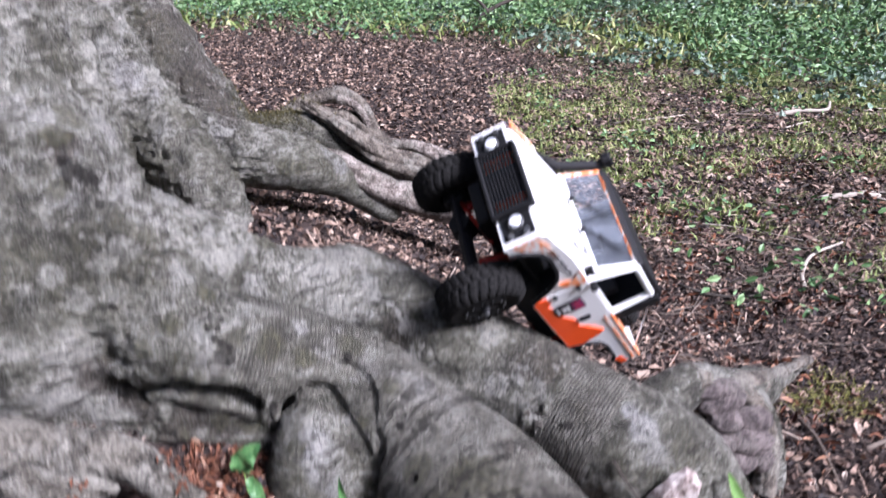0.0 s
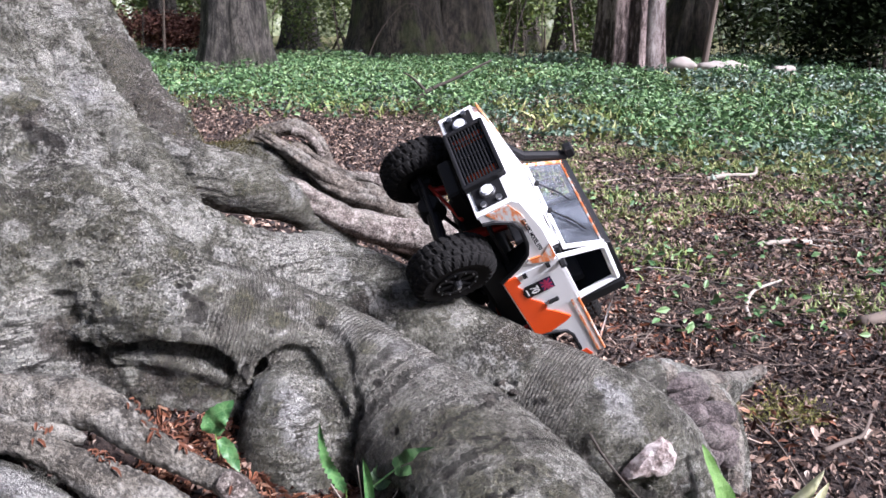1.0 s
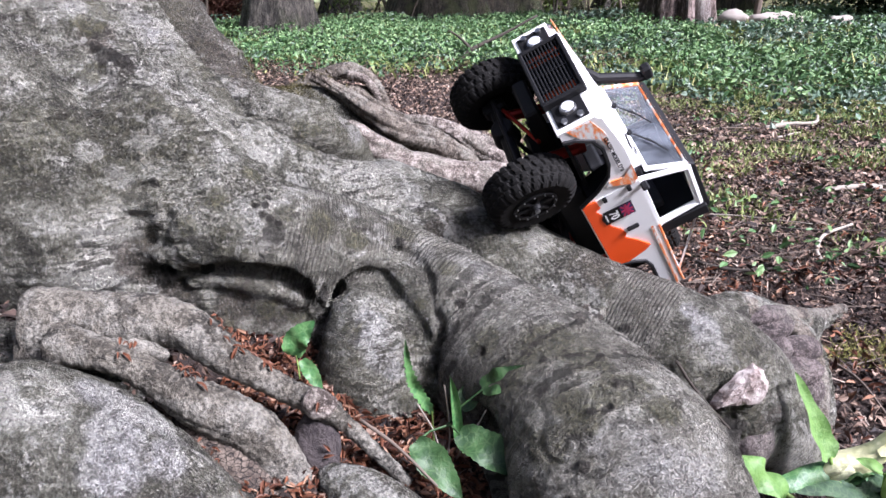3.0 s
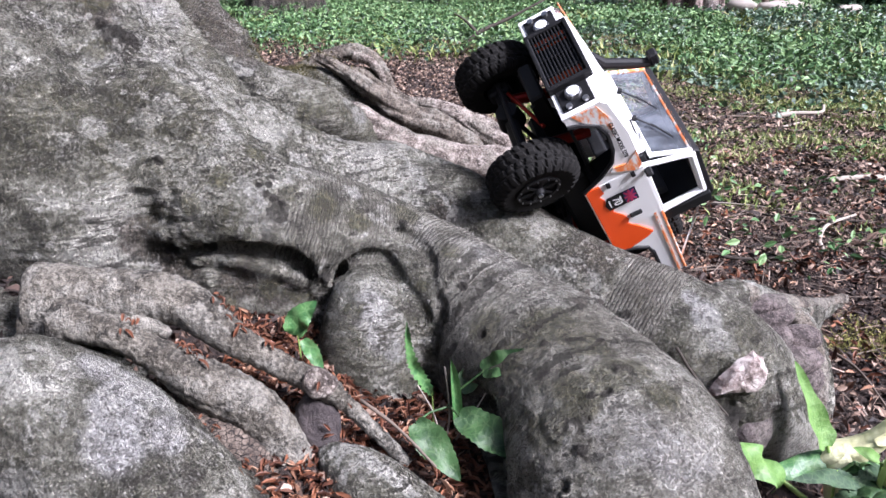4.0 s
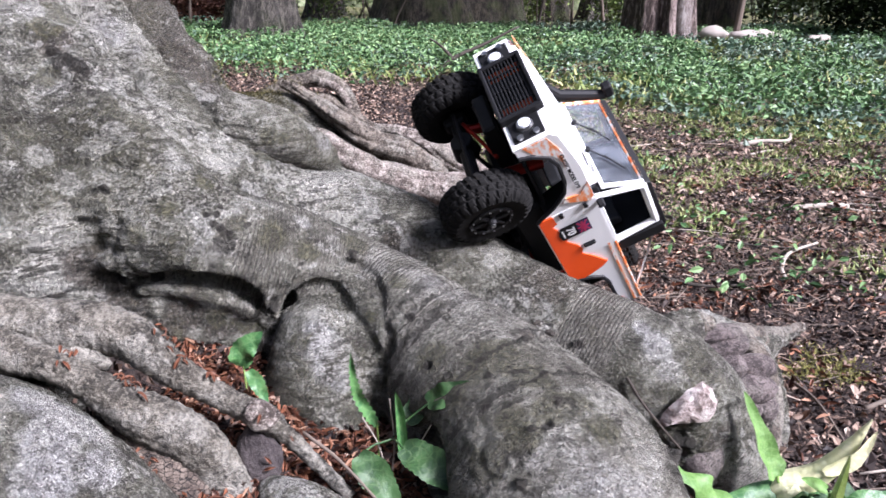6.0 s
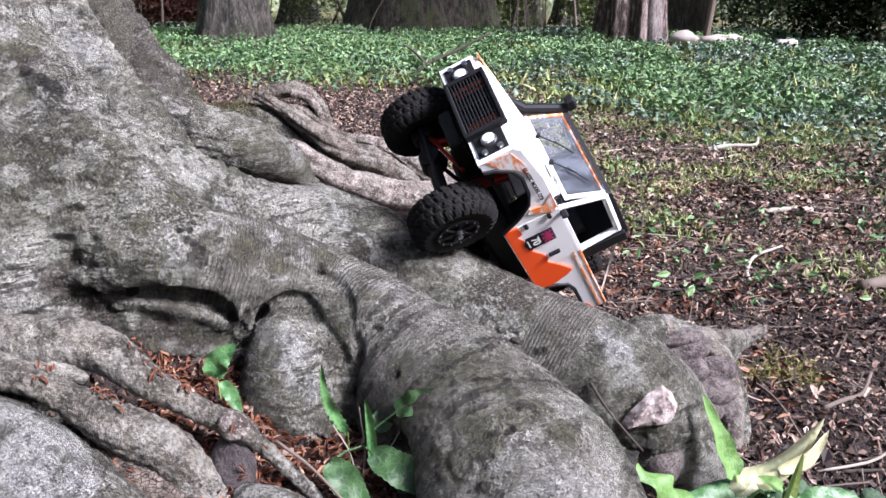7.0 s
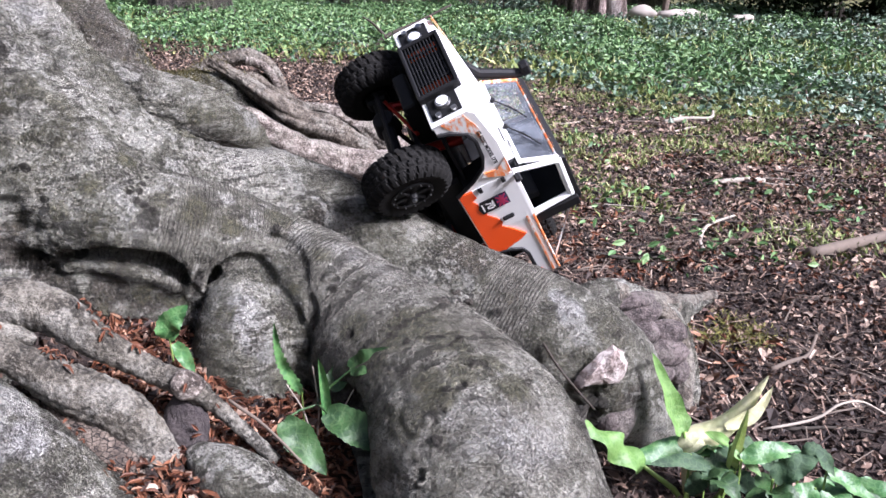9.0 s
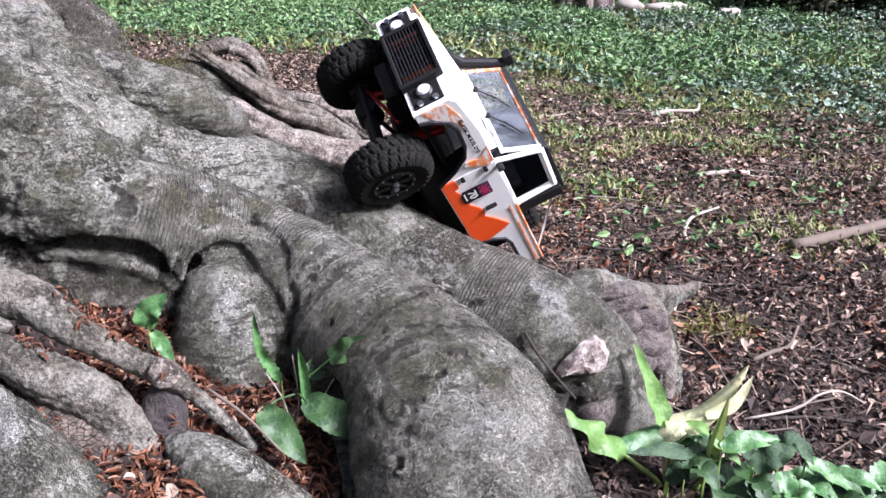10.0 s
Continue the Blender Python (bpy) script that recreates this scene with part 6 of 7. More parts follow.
strewn("leaf_litter", 12000, -8, 9, 8, 18, lambda x, y: 0.5 + 0 * x, CURLED, CURLED_F, 0.035, 0.45, 0.02, LITTER, "rotting brown leaf fragments carpeting the soil", "leaf litter", 53)
strewn("leaf_litter", 70000, -7.0, 7.0, -5.0, 9.0, lambda x, y: np.where((x > -0.6) & (x < 2.5) & (y > 0.45) & (y < 3.0), 0.0, 0.5 + 0.5 * smooth(5.0, 3.0, np.hypot(x - 0.5, y - 1.5))), CURLED, CURLED_F, 0.017, 0.6, 0.014, LITTER, "rotting brown leaf fragments carpeting the soil", "leaf litter", 64, 0.5, 1.7)
strewn("ivy", 82000, -3.5, 8.5, 3.2, 10.5, lambda x, y: green_amount(x, y)[1] * (0.12 + 0.88 * speckle(x, y, 2.3, 0.36, 0.56)), IVY_LEAF, LEAF_F, 0.0185, 0.75, 0.06, IVY, "glossy green ivy carpet over the woodland floor", "ivy", 54, 0.45, 1.5, mounds)
strewn("ivy", 42000, -7, 12, 9, 17, lambda x, y: (0.15 + 0.85 * speckle(x, y, 1.5, 0.35, 0.58)) * (0.25 + 0.75 * smooth(0.5, 3.0, x)), IVY_LEAF, LEAF_F, 0.030, 0.6, 0.10, IVY, "glossy green ivy carpet over the woodland floor", "ivy", 55, 0.5, 1.6, mounds)
strewn("woodland_weeds", 110000, -4, 7, 4.6, 14, lambda x, y: green_amount(x, y)[1] * np.maximum(speckle(x, y, 1.3, 0.50, 0.60) * smooth(4.8, 6.5, y), 0.8 * smooth(7.6, 9.0, y) * smooth(2.4, 1.0, x) * speckle(x, y, 2.6, 0.36, 0.5)) * smooth(6.5, 3.5, x - 0.35 * (y - 8)), LEAF, LEAF_F, 0.021, 0.95, 0.15, WEED, "bright fresh green woodland weeds", "weeds", 56, 0.4, 1.7, mounds)
BLADE = [(-0.08, 0, 0), (0.08, 0, 0), (0.07, 0.2, 0.45), (0.0, 0.7, 0.8), (-0.07, 0.2, 0.45)]
BLADE_F = [(0, 1, 2, 4), (4, 2, 3)]
strewn("grass", 26000, -3.5, 6, 6.0, 13.5, lambda x, y: green_amount(x, y)[1] * speckle(x, y, 1.8, 0.50, 0.62), BLADE, BLADE_F, 0.12, 0.6, 0.0, GRASS, "pale grass stems standing in the ivy", "grass", 67, 0.5, 1.6)
strewn("bud_scales", 9000, 0.45, 2.6, 0.7, 3.6, lambda x, y: speckle(x, y, 5.0, 0.42, 0.66), [(a, b * 0.7, c * 2) for a, b, c in LEAF], LEAF_F, 0.009, 0.7, 0.018, ORANGE_LITTER, "fox-red bud scales scattered over the litter", "leaf litter", 62, 0.4, 2.0)
strewn("grass", 190000, 0.3, 4.8, 1.7, 6.4, lambda x, y: 0.95 * speckle(x, y, 1.4, 0.33, 0.52) * speckle(x, y, 6.0, 0.26, 0.48) * smooth(1.8, 2.4, y), BLADE, BLADE_F, 0.030, 0.8, 0.0, GRASS, "short sparse grass in the litter", "grass", 57, 0.4, 1.7)
strewn("seedlings", 9000, 0.5, 4.2, 1.9, 6.0, lambda x, y: 0.6 * speckle(x, y, 3.6, 0.58, 0.70), LEAF, LEAF_F, 0.0145, 0.75, 0.045, WEED, "scattered small green seedlings", "seedlings", 58)


def in_moss(x, y):
    return np.clip(1.15 - np.hypot((x - 0.80) / 0.15, (y - 1.58) / 0.13), 0, 1) * speckle(x, y, 9.0, 0.30, 0.55)


strewn("moss", 34000, 0.55, 1.2, 1.25, 1.9, in_moss, BLADE, BLADE_F, 0.010, 0.9, 0.014, YELLOW_MOSS, "yellow-green moss cushion on the soil", "moss", 59)
strewn("bud_scales", 6500, -0.30, 0.10, 0.58, 0.95, lambda x, y: 1 + 0 * x, [(a, b * 0.5, c * 2) for a, b, c in LEAF], [(0, 1, 2, 3), (0, 3, 4, 5)], 0.0068, 0.6, 0.012, ORANGE_LITTER, "fox-red bud scales filling the pocket between roots", "leaf litter", 60, 0.5, 1.7)
TWIGLET = [(-1, -0.03, 0), (-1, 0.03, 0), (1, 0.02, 0.02), (1, -0.02, 0.02), (0, 0, 0.05)]
strewn("fine_twigs", 5200, 0.0, 3.6, 0.7, 6.5, bare, TWIGLET, [(0, 1, 4), (1, 2, 4), (2, 3, 4), (3, 0, 4)], 0.05, 0.14, 0.012, TWIG, "thin dead twigs lying in the litter", "twigs", 61, 0.2, 1.5)


# ---- sticks ----
def stick(pts, r0, r1, material, label, n=14, seed=1, name="stick"):
    p = spline(pts, n)
    rad = np.linspace(r0, r1, n)
    v, f = tube_mesh(p, rad, 7, 0.25, seed)
    return tagged(mesh_object(name, v, f, material, True), label, "stick")


def gz(x, y, up=0.0):
    return (x, y, float(ground_z(x, y)) + up)


stick([gz(1.776, 4.40, 0.02), gz(1.92, 4.46, 0.03), gz(2.08, 4.48, 0.03), gz(2.16, 4.62, 0.05)], 0.013, 0.008, PALE_TWIG, "bleached crooked stick lying in the litter")
stick([gz(1.013, 2.133, 0.008), gz(1.05, 2.24, 0.012), gz(1.13, 2.36, 0.02), gz(1.262, 2.455, 0.02)], 0.008, 0.004, PALE_TWIG, "thin pale curved stick on the soil", seed=2)
stick([gz(1.304, 2.065, 0.02), gz(1.5, 2.15, 0.025), gz(1.749, 2.271, 0.03), gz(2.05, 2.38, 0.03)], 0.019, 0.016, TWIG, "thick barkless branch piece on the soil", seed=3)
stick([gz(0.808, 1.344, 0.01), gz(0.862, 1.366, 0.016), gz(0.912, 1.39, 0.02), gz(0.949, 1.428, 0.05)], 0.0055, 0.0035, TWIG, "short weathered twig with a broken fork", seed=4)
stick([gz(1.393, 2.93, 0.012), gz(1.5, 2.94, 0.015), gz(1.62, 2.945, 0.012)], 0.013, 0.010, PALE_TWIG, "short pale stick lying in the litter", seed=5)
stick([gz(0.24, 8.0, 0.02), (0.42, 8.05, 0.24), (0.74, 8.15, 0.38), (1.06, 8.2, 0.54)], 0.024, 0.011, DARK_TWIG, "dark fallen branch rising from the ivy", seed=6)
stick([(0.42, 8.05, 0.24), (0.30, 8.1, 0.36), (0.20, 8.1, 0.42)], 0.018, 0.006, DARK_TWIG, "dark side shoot of a fallen branch", seed=7)
stick([gz(0.711, 1.526, 0.012), gz(0.724, 1.376, 0.016), gz(0.714, 1.232, 0.01)], 0.0035, 0.002, TWIG, "thin dry stalk on the litter", seed=8)
stick([gz(0.686, 1.136, 0.008), gz(0.784, 1.144, 0.02), gz(0.836, 1.155, 0.04), gz(0.895, 1.177, 0.03), gz(0.94, 1.172, 0.008)], 0.0028, 0.0018, PALE_TWIG, "thin arched dry stalk on the litter", seed=9)
stick([gz(0.729, 1.137, 0.008), gz(0.828, 1.124, 0.012), gz(0.939, 1.082, 0.008)], 0.0035, 0.0025, DARK_TWIG, "long dark twig on the litter", seed=10)
rng = random.Random(41)
for i in range(46):
    x, y, a, ln = rng.uniform(0.55, 3.4), rng.uniform(1.5, 4.6), rng.uniform(-0.7, 0.7), rng.uniform(0.10, 0.42)
    bend = rng.uniform(-0.05, 0.05)
    pts = [gz(x + math.cos(a) * ln * f - math.sin(a) * bend * math.sin(3 * f), y + math.sin(a) * ln * f + math.cos(a) * bend * math.sin(3 * f), 0.008 + 0.012 * rng.random()) for f in (0, 0.35, 0.7, 1)]
    r = rng.uniform(0.0022, 0.0065)
    tagged(stick(pts, r, r * 0.6, (DARK_TWIG, TWIG, DARK_TWIG, PALE_TWIG)[i % 4] if i % 8 else TWIG, "dead twig lying across the leaf litter", 9, 50 + i, "twig"), group="twigs on the litter")

# ---- plants by the roots ----
def leaf_green(name, a, b, vein, rough=0.45):
    n = Nodes(name, rough)
    v = n.coord()
    c = n.mix(n.step(n.noise(45, 5, 0.65, v), 0.38, 0.66), a, b)
    c = n.mix(n.math("MULTIPLY", n.step(n.voronoi(95, "DISTANCE_TO_EDGE", v), 0.10, 0.02), 0.4), c, vein)
    return n.done(c, n.bump(n.noise(110, 4, 0.6, v), 0.5, 0.004))


DOCK = leaf_green("dark_dock_leaf", (0.015, 0.045, 0.012), (0.042, 0.098, 0.028), (0.08, 0.13, 0.05), 0.55)
LIGHT_LEAF = leaf_green("light_leaf", (0.040, 0.120, 0.036), (0.088, 0.195, 0.060), (0.15, 0.25, 0.10))
ARUM = leaf_green("arum_leaf", (0.075, 0.160, 0.034), (0.130, 0.240, 0.060), (0.17, 0.27, 0.09), 0.55)
SPATHE = leaf_green("pale_spathe", (0.78, 0.76, 0.42), (0.88, 0.85, 0.56), (0.66, 0.66, 0.34), 0.55)
ROLLED = leaf_green("rolled_young_leaf", (0.27, 0.36, 0.10), (0.40, 0.48, 0.17), (0.5, 0.55, 0.25), 0.5)
MATT = leaf_green("blue_green_nettle_leaf", (0.016, 0.042, 0.018), (0.042, 0.088, 0.036), (0.075, 0.125, 0.055), 0.75)
STALK = plain_material("green_stalk", (0.22, 0.33, 0.08), 0.5, dirt=0.1)


def leaf_bm(base, mid, tip, width, face=(0, -0.5, 1), cup=0.25, teeth=0.0, wave=0.0, shape="oval", n=14, twist=0.0, seed=0):
    """A leaf blade from base over mid to tip, its upper side towards face."""
    rng = np.random.RandomState(seed)
    p = spline([base, mid, tip], n + 1)
    bm = bmesh.new()
    rows = []
    for i in range(n + 1):
        f = i / n
        d = Vector(p[min(i + 1, n)] - p[max(i - 1, 0)]).normalized()
        up = Vector(face)
        up = (up - d * up.dot(d)).normalized()
        up.rotate(Matrix.Rotation(twist * f, 3, d))
        side = d.cross(up)
        w = {"oval": math.sin(math.pi * (0.06 + 0.94 * f) ** 0.8) ** 0.75, "blade": min(1, 5 * f + 0.3) * (1 - f ** 3), "arrow": min(1.0, 0.35 + 6 * f) * (1 - f) ** 0.62 * 1.15}[shape]
        w = max(w, 0.03) * width * 0.5
        row = []
        for k in (-1, -0.55, 0, 0.55, 1):
            jag = 1 + (teeth * (1 if i % 2 else -1) + teeth * 0.6 * (rng.rand() - 0.5) if abs(k) == 1 else 0)
            lift = cup * w * (k * k - 0.25) + wave * w * math.sin(4.6 * f * math.pi + k * 1.5 + seed) * abs(k)
            row.append(bm.verts.new(Vector(p[i]) + side * (k * w * jag) + up * (lift - (0.0008 if k == 0 else 0))))
        rows.append(row)
    for a, b in zip(rows[:-1], rows[1:]):
        for k in range(4):
            bm.faces.new([a[k], a[k + 1], b[k + 1], b[k]])
    return bm


def plant(name, at, label, category="plant"):
    ob = empty(name, Matrix.Translation(at))
    return tagged(ob, label, category)


def under(ob, bm):
    bm.transform(Matrix.Translation(-ob.matrix_basis.translation))
    return bm


POCKET = (-0.08, 0.74, 0.27)
dock = plant("dock_seedling", POCKET, "low dock plant with dark insect-bitten leaves among the roots")
CAM_SIDE = (0.05, -0.75, 0.75)
for pts, w, m, sh, lb in (
        (((-0.0592, 0.715, 0.3108), (-0.0266, 0.69, 0.3024), (0.0062, 0.672, 0.2816)), 0.036, DOCK, "oval", "dark green bitten leaf"),
        (((-0.1029, 0.705, 0.3091), (-0.0826, 0.685, 0.293), (-0.0586, 0.665, 0.2678)), 0.033, DOCK, "oval", "dark green bitten leaf"),
        (((-0.0335, 0.745, 0.3446), (-0.0146, 0.735, 0.3588), (0.0147, 0.73, 0.3745)), 0.026, DOCK, "oval", "")):
    part("leaf", under(dock, leaf_bm(*pts, w, CAM_SIDE, 0.35, 0.035, 0.22, sh, 24, seed=int(w * 1e4))), m, dock, lb, True)
part("leaf", under(dock, leaf_bm((-0.0551, 0.76, 0.314), (-0.0444, 0.765, 0.3281), (-0.033, 0.77, 0.3422), 0.024, CAM_SIDE, 0.3, 0.04, 0.1, "oval", 16)), DOCK, dock, smooth=True)
for a, b, c in (((-0.069, 0.74, 0.3084), (-0.0549, 0.748, 0.3238), (-0.0323, 0.745, 0.3446)), ((-0.069, 0.74, 0.3064), (-0.0651, 0.725, 0.3133), (-0.058, 0.714, 0.3106)), ((-0.0702, 0.74, 0.3065), (-0.0876, 0.725, 0.3089), (-0.1018, 0.705, 0.3084))):
    part("stalk", under(dock, tube_bm([a, b, c], [0.0012, 0.0012, 0.001], 6)), DOCK, dock)

shoot = plant("green_shoot", (-0.058, 0.74, 0.28), "short folded fresh green shoot in the leaf pocket")
part("blade", under(shoot, leaf_bm((-0.058, 0.74, 0.28), (-0.062, 0.738, 0.335), (-0.066, 0.73, 0.366), 0.011, (0.3, -1, 0.1), 0.9, 0, 0, "blade")), LIGHT_LEAF, shoot, smooth=True)

sprig = plant("fern_sprig", (-0.085, 0.75, 0.29), "small crinkled bright green fern sprig against the root")
part("frond", under(sprig, leaf_bm((-0.085, 0.75, 0.315), (-0.106, 0.742, 0.360), (-0.110, 0.73, 0.408), 0.012, (0.35, -1, 0.2), 0.5, 0.22, 0.4, "blade", 30)), LIGHT_LEAF, sprig, smooth=True)
part("stalk", under(sprig, tube_bm([(-0.083, 0.75, 0.27), (-0.085, 0.75, 0.318)], [0.0012, 0.001], 5)), STALK, sprig)
for i, (bx, tx, tz) in enumerate(((-0.070, -0.072, 0.355), (-0.076, -0.100, 0.335), (-0.060, -0.030, 0.325))):
    stick([(bx, 0.745, 0.265), ((bx + tx) / 2 + 0.004, 0.742, 0.30), (tx, 0.735, tz)], 0.0012, 0.0007, PALE_TWIG, "thin dry grass stalk in the leaf pocket", 8, 20 + i, "dry_stalk")

seedling = plant("bramble_leaves", (-0.222, 0.795, 0.30), "pair of crinkled light green leaves beside the root swelling")
part("leaf", under(seedling, leaf_bm((-0.232, 0.80, 0.362), (-0.226, 0.796, 0.384), (-0.207, 0.80, 0.402), 0.027, (0.1, -1, 0.35), 0.25, 0.05, 0.25, "oval", 18)), LIGHT_LEAF, seedling, smooth=True)
part("leaf", under(seedling, leaf_bm((-0.222, 0.79, 0.362), (-0.210, 0.778, 0.350), (-0.199, 0.768, 0.333), 0.016, (0.1, -1, 0.5), 0.2, 0.06, 0.25, "oval", 14)), LIGHT_LEAF, seedling, smooth=True)
part("stalk", under(seedling, tube_bm([(-0.225, 0.80, 0.28), (-0.226, 0.798, 0.33), (-0.229, 0.80, 0.363)], [0.0014, 0.0012, 0.001], 5)), STALK, seedling)

seedling = plant("ivy_seedling", (-0.4395, 1.9, 0.481), "two small pale leaves sprouting from the mossy hollow")
part("leaf", under(seedling, leaf_bm((-0.4394, 1.9, 0.4823), (-0.4488, 1.895, 0.4972), (-0.4611, 1.89, 0.5056), 0.020, (0.1, -0.8, 0.5), 0.2, 0, 0.1, "oval", 12)), LIGHT_LEAF, seedling, smooth=True)
part("leaf", under(seedling, leaf_bm((-0.4368, 1.9, 0.4823), (-0.4221, 1.895, 0.4958), (-0.4056, 1.89, 0.5016), 0.020, (0.1, -0.8, 0.5), 0.2, 0, 0.1, "oval", 12)), LIGHT_LEAF, seedling, smooth=True)
part("stalk", under(seedling, tube_bm([(-0.4386, 1.9, 0.4588), (-0.4381, 1.9, 0.4823)], [0.0016, 0.0012], 5)), STALK, seedling)

# arum at the foot of the root
arum = plant("arum", (0.462, 0.925, 0.0), "wild arum with a pale yellow-green spathe at the root's foot")
part("leaf", under(arum, leaf_bm((0.4355, 0.92, 0.1405), (0.4134, 0.93, 0.1942), (0.3884, 0.945, 0.256), 0.038, (0.45, -0.8, 0.25), 0.45, 0, 0.16, "arrow", 24)), ARUM, arum, "upright bright green arrow-shaped leaf", True)
part("leaf", under(arum, leaf_bm((0.3725, 0.895, 0.1074), (0.3228, 0.885, 0.1534), (0.2601, 0.885, 0.1934), 0.046, (0.1, -0.6, 0.9), -0.4, 0, 0.6, "arrow", 32)), ARUM, arum, "broad wavy arrow-shaped leaf", True)
part("leaf", under(arum, leaf_bm((0.4458, 0.925, 0.1279), (0.3991, 0.91, 0.1183), (0.3464, 0.9, 0.1165), 0.034, CAM_SIDE, -0.35, 0, 0.25, "oval", 18)), LIGHT_LEAF, arum, smooth=True)
part("leaf", under(arum, leaf_bm((0.4681, 0.875, 0.112), (0.4178, 0.868, 0.1325), (0.3661, 0.862, 0.1321), 0.024, (0.0, -0.5, 0.9), -0.3, 0.03, 0.2, "oval", 18)), MATT, arum, smooth=True)
part("spathe", under(arum, leaf_bm((0.4308, 0.918, 0.1237), (0.4885, 0.905, 0.1663), (0.5359, 0.895, 0.2403), 0.042, (-0.35, -0.75, 0.55), -0.9, 0, 0.05, "arrow", 28, twist=-0.7)), SPATHE, arum, "pale yellow-green papery spathe", True)
part("spathe_lip", under(arum, leaf_bm((0.4858, 0.898, 0.1624), (0.5184, 0.89, 0.1865), (0.541, 0.888, 0.2265), 0.022, (0.2, -0.9, 0.35), 0.5, 0, 0.1, "oval", 18)), SPATHE, arum, "", True)
part("spathe_tube", under(arum, tube_bm([(0.459, 0.925, 0.0166), (0.4533, 0.922, 0.0688), (0.4514, 0.918, 0.1134), (0.4629, 0.914, 0.1363)], [0.007, 0.010, 0.018, 0.010], 18)), SPATHE, arum, "pale swollen base of the spathe", True)
part("leaf", under(arum, leaf_bm((0.484, 0.88, 0.0649), (0.4858, 0.872, 0.1352), (0.4973, 0.866, 0.2058), 0.022, (0.5, -0.8, 0.2), 1.1, 0, 0, "oval", 24)), ROLLED, arum, "rolled young green leaf", True)
part("leaf", under(arum, leaf_bm((0.4899, 0.89, 0.1419), (0.4697, 0.885, 0.153), (0.4471, 0.88, 0.1658), 0.018, CAM_SIDE, 0.4, 0, 0.1, "oval", 12)), ARUM, arum, smooth=True)
for a, b in (((0.462, 0.925, 0.0), (0.4377, 0.92, 0.1431)), ((0.466, 0.92, 0.0), (0.3725, 0.895, 0.1074)), ((0.474, 0.918, 0.0), (0.4848, 0.88, 0.0713)), ((0.458, 0.925, 0.0), (0.4449, 0.922, 0.1251))):
    part("stem", under(arum, tube_bm([a, tuple((Vector(a) + Vector(b)) / 2 + Vector((0.006, 0, 0.006))), b], [0.005, 0.0045, 0.003], 8)), STALK, arum, smooth=True)

# larger leaves round the arum
for base, mid, tip, w, m, teeth in (((0.4951, 0.86, 0.1332), (0.5342, 0.86, 0.1443), (0.5832, 0.865, 0.1387), 0.030, LIGHT_LEAF, 0.03), ((0.484, 0.875, 0.1467), (0.5062, 0.865, 0.1295), (0.5249, 0.855, 0.1081), 0.022, ARUM, 0.0), ((0.5422, 0.855, 0.1026), (0.5689, 0.85, 0.1248), (0.6004, 0.85, 0.1337), 0.036, MATT, 0.06), ((0.5887, 0.87, 0.1219), (0.6092, 0.865, 0.1329), (0.6304, 0.85, 0.1052), 0.030, MATT, 0.08),
                                    ((0.4268, 0.865, 0.0804), (0.4433, 0.86, 0.1078), (0.469, 0.86, 0.1099), 0.026, MATT, 0.09), ((0.4308, 0.88, 0.1332), (0.4475, 0.872, 0.115), (0.4712, 0.868, 0.0956), 0.020, MATT, 0.09), ((0.6232, 0.86, 0.1082), (0.6585, 0.85, 0.09), (0.701, 0.84, 0.0574), 0.026, LIGHT_LEAF, 0.0), ((0.5971, 0.84, 0.0958), (0.5683, 0.83, 0.0864), (0.5319, 0.82, 0.0778), 0.034, LIGHT_LEAF, 0.0)):
    p = plant("low_leaf", (mid[0], mid[1], float(ground_z(mid[0], mid[1]))), "broad low leaf in the green tuft beside the arum", "plant")
    part("blade", under(p, leaf_bm(base, mid, tip, w, (0.05, -0.6, 0.8), 0.25, teeth, 0.25, "oval", 22, seed=int(w * 1e4))), m, p, smooth=True)
    part("stem", under(p, tube_bm([(base[0], base[1], float(ground_z(base[0], base[1])) - 0.003), base], [0.0022, 0.0016], 6)), STALK, p)

# low leaves beside the arum
rng = random.Random(17)
for i in range(24):
    bx, by = 0.45 + 0.014 * i + rng.uniform(-0.012, 0.012), 0.86 + rng.uniform(-0.03, 0.08)
    zt = 0.092 - 0.0032 * i + rng.uniform(-0.012, 0.03)
    p = plant("nettle_seedling" if i % 3 else "arum_seedling", (bx, by, float(ground_z(bx, by))), "low toothed blue-green seedling beside the arum" if i % 3 else "low smooth bright green arum leaf", "seedling")
    base = Vector((bx, by, float(ground_z(bx, by)) - 0.003))
    top = Vector((bx + rng.uniform(-0.01, 0.01), by - 0.01, max(zt, 0.03)))
    part("stem", under(p, tube_bm([base, top], [0.0018, 0.0012], 5)), STALK, p)
    for k in range(3 if i % 3 else 2):
        ang = rng.uniform(-2.6, 0.9)
        ln = rng.uniform(0.026, 0.060) * (1.25 if i % 3 == 0 else 1)
        d = Vector((math.cos(ang), math.sin(ang), 0))
        part("leaf", under(p, leaf_bm(top, top + d * ln * 0.55 + Vector((0, 0, 0.012)), top + d * ln + Vector((0, 0, -0.004)), ln * 0.62, (0, -0.3, 1), 0.25, 0.13 if i % 3 else 0, 0.12, "oval" if i % 3 else "arrow", 12, seed=i * 7 + k)), (MATT, DOCK, MATT, LIGHT_LEAF)[i % 4] if i % 3 else (LIGHT_LEAF, DOCK)[i % 2], p, smooth=True)


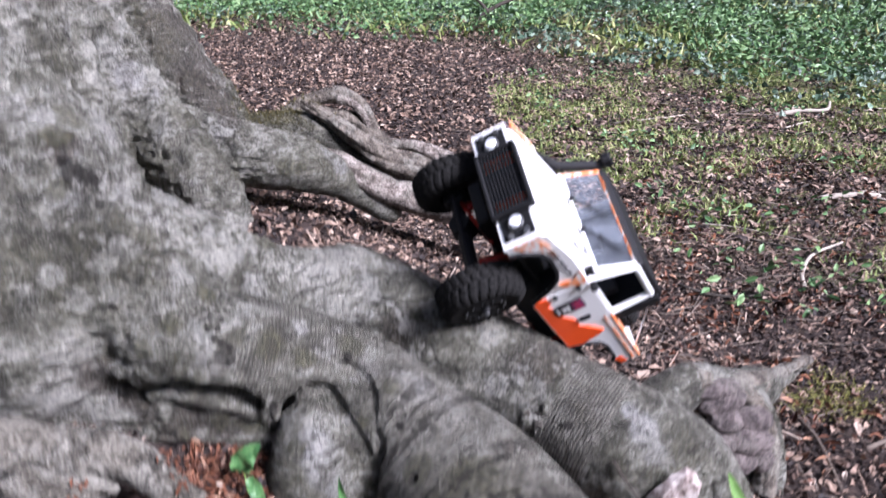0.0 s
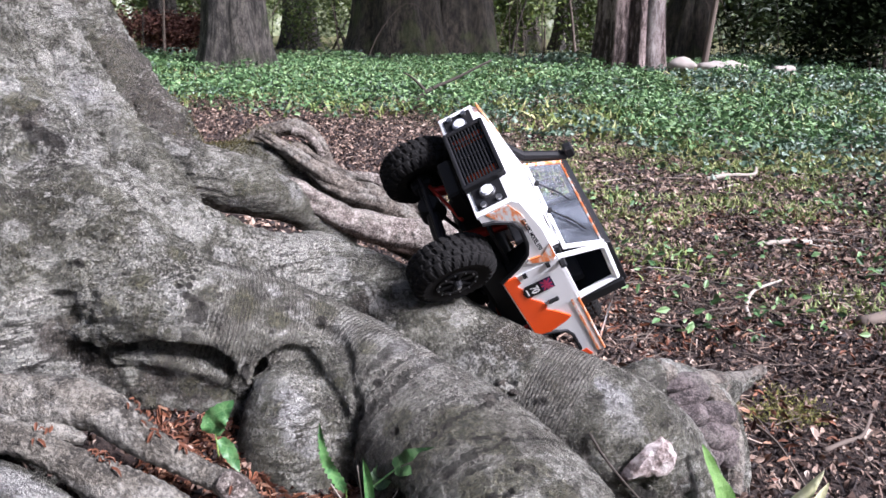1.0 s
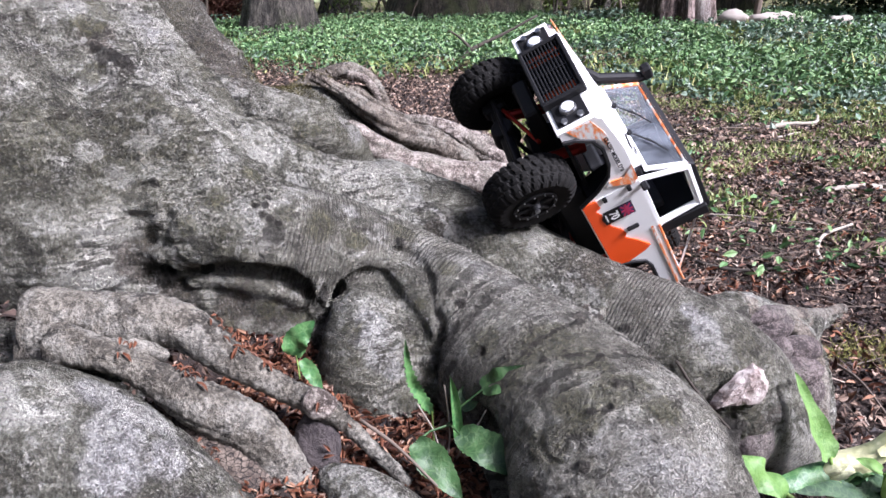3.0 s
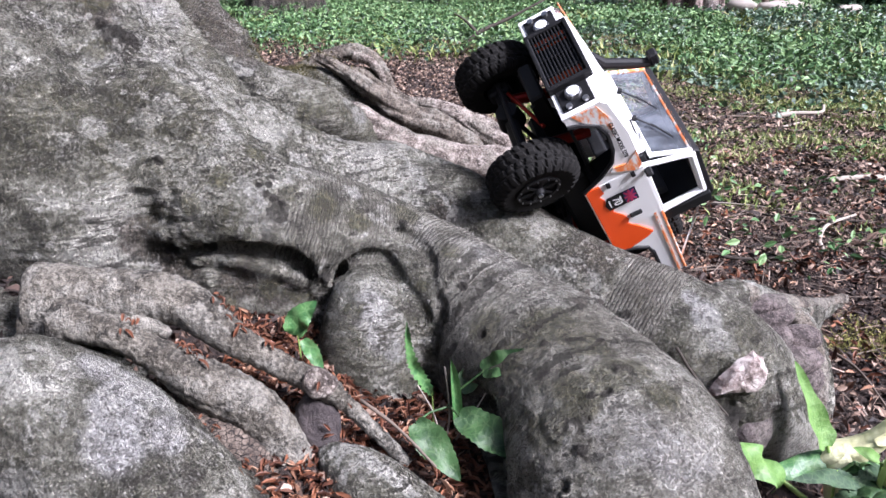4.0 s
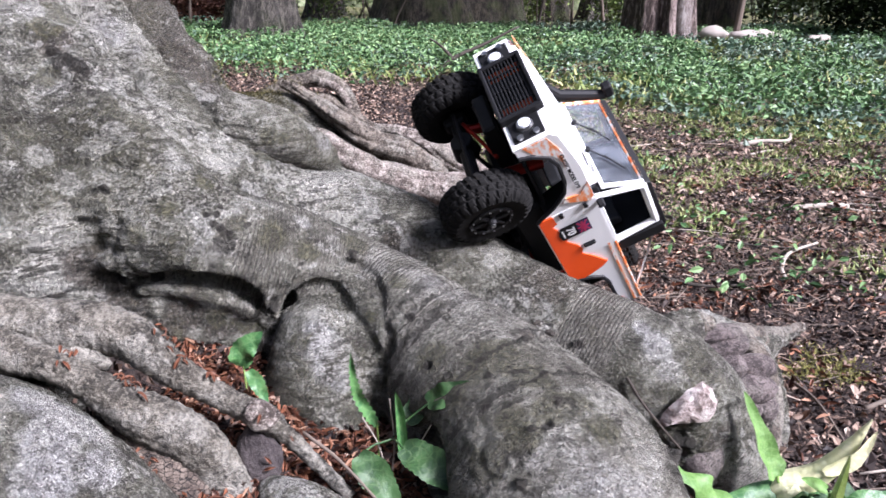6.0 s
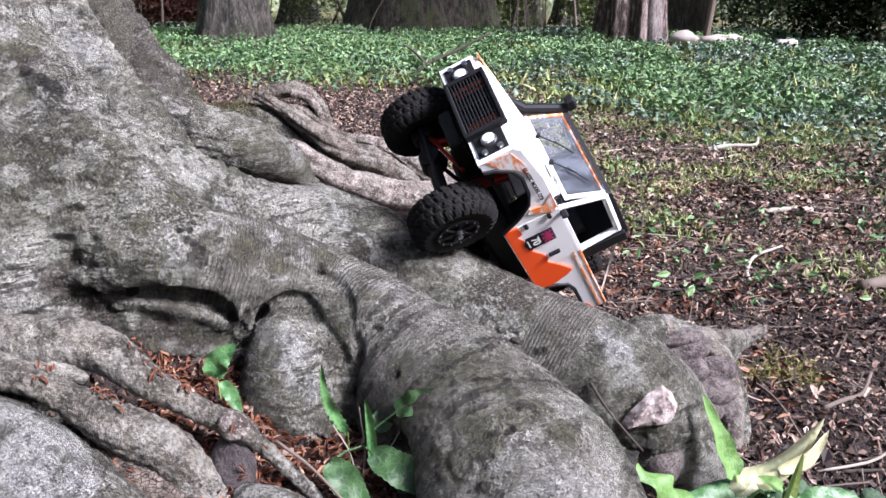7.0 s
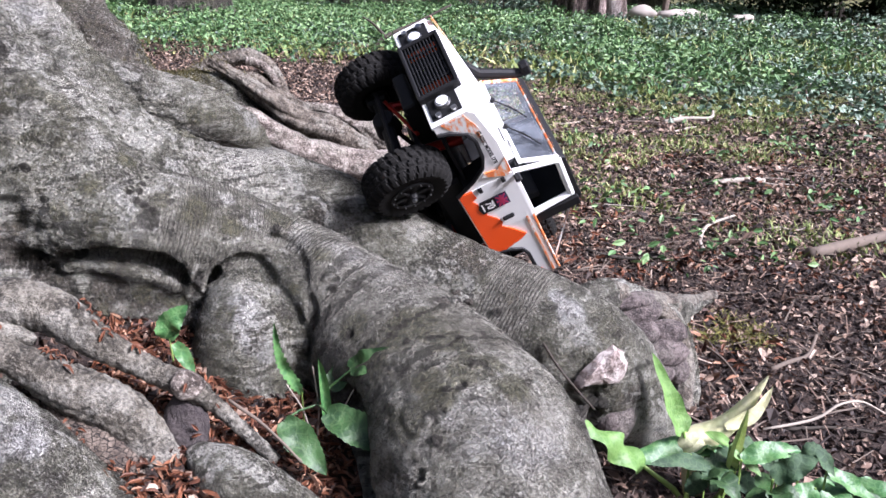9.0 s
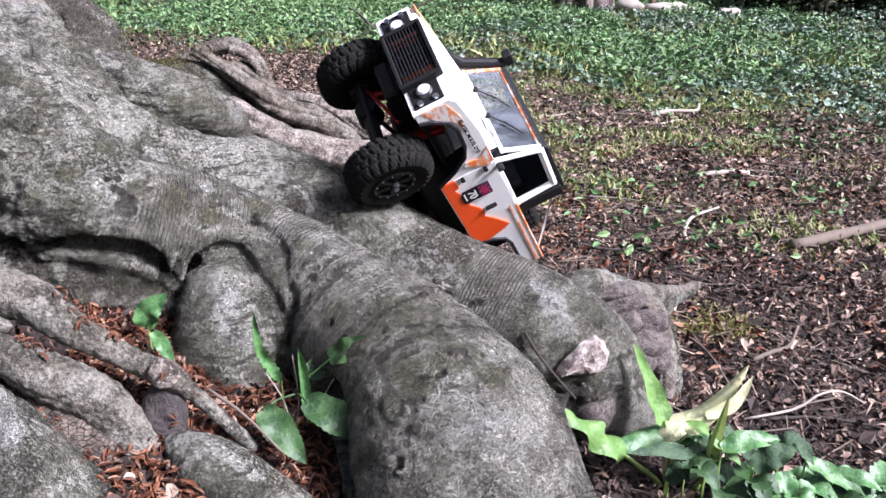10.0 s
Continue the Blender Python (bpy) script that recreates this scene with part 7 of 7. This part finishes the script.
def rock(name, at, size, material, label, seed):
    bm = bmesh.new()
    bmesh.ops.create_icosphere(bm, subdivisions=3, radius=1.0)
    v = np.array([q.co[:] for q in bm.verts])
    w = 1 + 0.55 * value_noise(v + seed, 1.1) + 0.22 * value_noise(v + seed, 3.3)
    for q, f in zip(bm.verts, w):
        q.co = Vector((q.co.x * size[0] * f, q.co.y * size[1] * f, q.co.z * size[2] * f))
    ob = part(name, bm, material, None, smooth=True)
    ob.location = at
    return tagged(ob, label, "stone")


rock("stone", (0.590, 0.915, 0.012), (0.030, 0.022, 0.018), PALE_ROCK, "small white stone beside the arum", 3)
rock("stone", (4.4, 12.0, 0.34), (0.22, 0.16, 0.13), PALE_ROCK, "pale weathered boulder at the ivy's edge", 5)
rock("stone", (5.0, 11.9, 0.33), (0.34, 0.18, 0.12), PALE_ROCK, "pale weathered boulder at the ivy's edge", 7)
rock("stone", (5.9, 12.0, 0.31), (0.20, 0.14, 0.08), PALE_ROCK, "pale weathered boulder at the ivy's edge", 9)


# fox-red scales caught in the crooks of the roots
def caught(centre, spread, n, seed):
    r = np.random.RandomState(seed)
    for i in range(n):
        c = Vector(centre) + Vector((r.randn() * spread[0], r.randn() * spread[1], r.randn() * spread[2]))
        hit, place, nor, _, ob, _ = scene.ray_cast(bpy.context.evaluated_depsgraph_get(), c + Vector((0, -0.02, 0.12)), Vector((0, 0.02, -1)))
        if not hit:
            continue
        d = nor.orthogonal().normalized()
        d.rotate(Matrix.Rotation(r.rand() * 6.28, 3, nor))
        ln = 0.006 + 0.008 * r.rand()
        bm = leaf_bm(place + nor * 0.002, place + d * ln * 0.5 + nor * 0.005, place + d * ln + nor * (0.001 + 0.003 * r.rand()), ln * 0.26, tuple(nor), 0.5, 0, 0, "oval", 5)
        ob = part("bud_scale", bm, ORANGE_LITTER, None)
        tagged(ob, "fox-red papery bud scale caught on the root", "bud scale", "bud scales caught on the roots")


for c, s, n, sd in (((-0.3118, 0.7, 0.4011), (0.008, 0.005, 0.003), 14, 1), ((-0.2755, 0.745, 0.3945), (0.022, 0.012, 0.004), 34, 2), ((-0.2451, 0.755, 0.3762), (0.018, 0.012, 0.004), 24, 3),
                    ((-0.3684, 0.7, 0.4524), (0.010, 0.006, 0.003), 6, 4), ((-0.3206, 0.85, 0.3906), (0.008, 0.01, 0.004), 5, 5), ((-0.1657, 0.71, 0.3416), (0.02, 0.012, 0.004), 8, 6), ((-0.2901, 0.66, 0.3465), (0.006, 0.006, 0.004), 5, 7), ((-0.2043, 0.675, 0.3282), (0.001, 0.002, 0.002), 2, 8)):
    caught(c, s, n, sd)
stick([(-0.156, 0.705, 0.335), (-0.120, 0.685, 0.316), (-0.082, 0.655, 0.290)], 0.0020, 0.0014, TWIG, "pale dry stalk lying along the root", 8, 30, "dry_stalk")
stick([(0.2293, 0.937, 0.2803), (0.2477, 0.927, 0.2514), (0.2714, 0.917, 0.2224), (0.3, 0.912, 0.1903)], 0.0022, 0.0014, DARK_TWIG, "thin dark twig lodged between two roots", 12, 31, "twig")
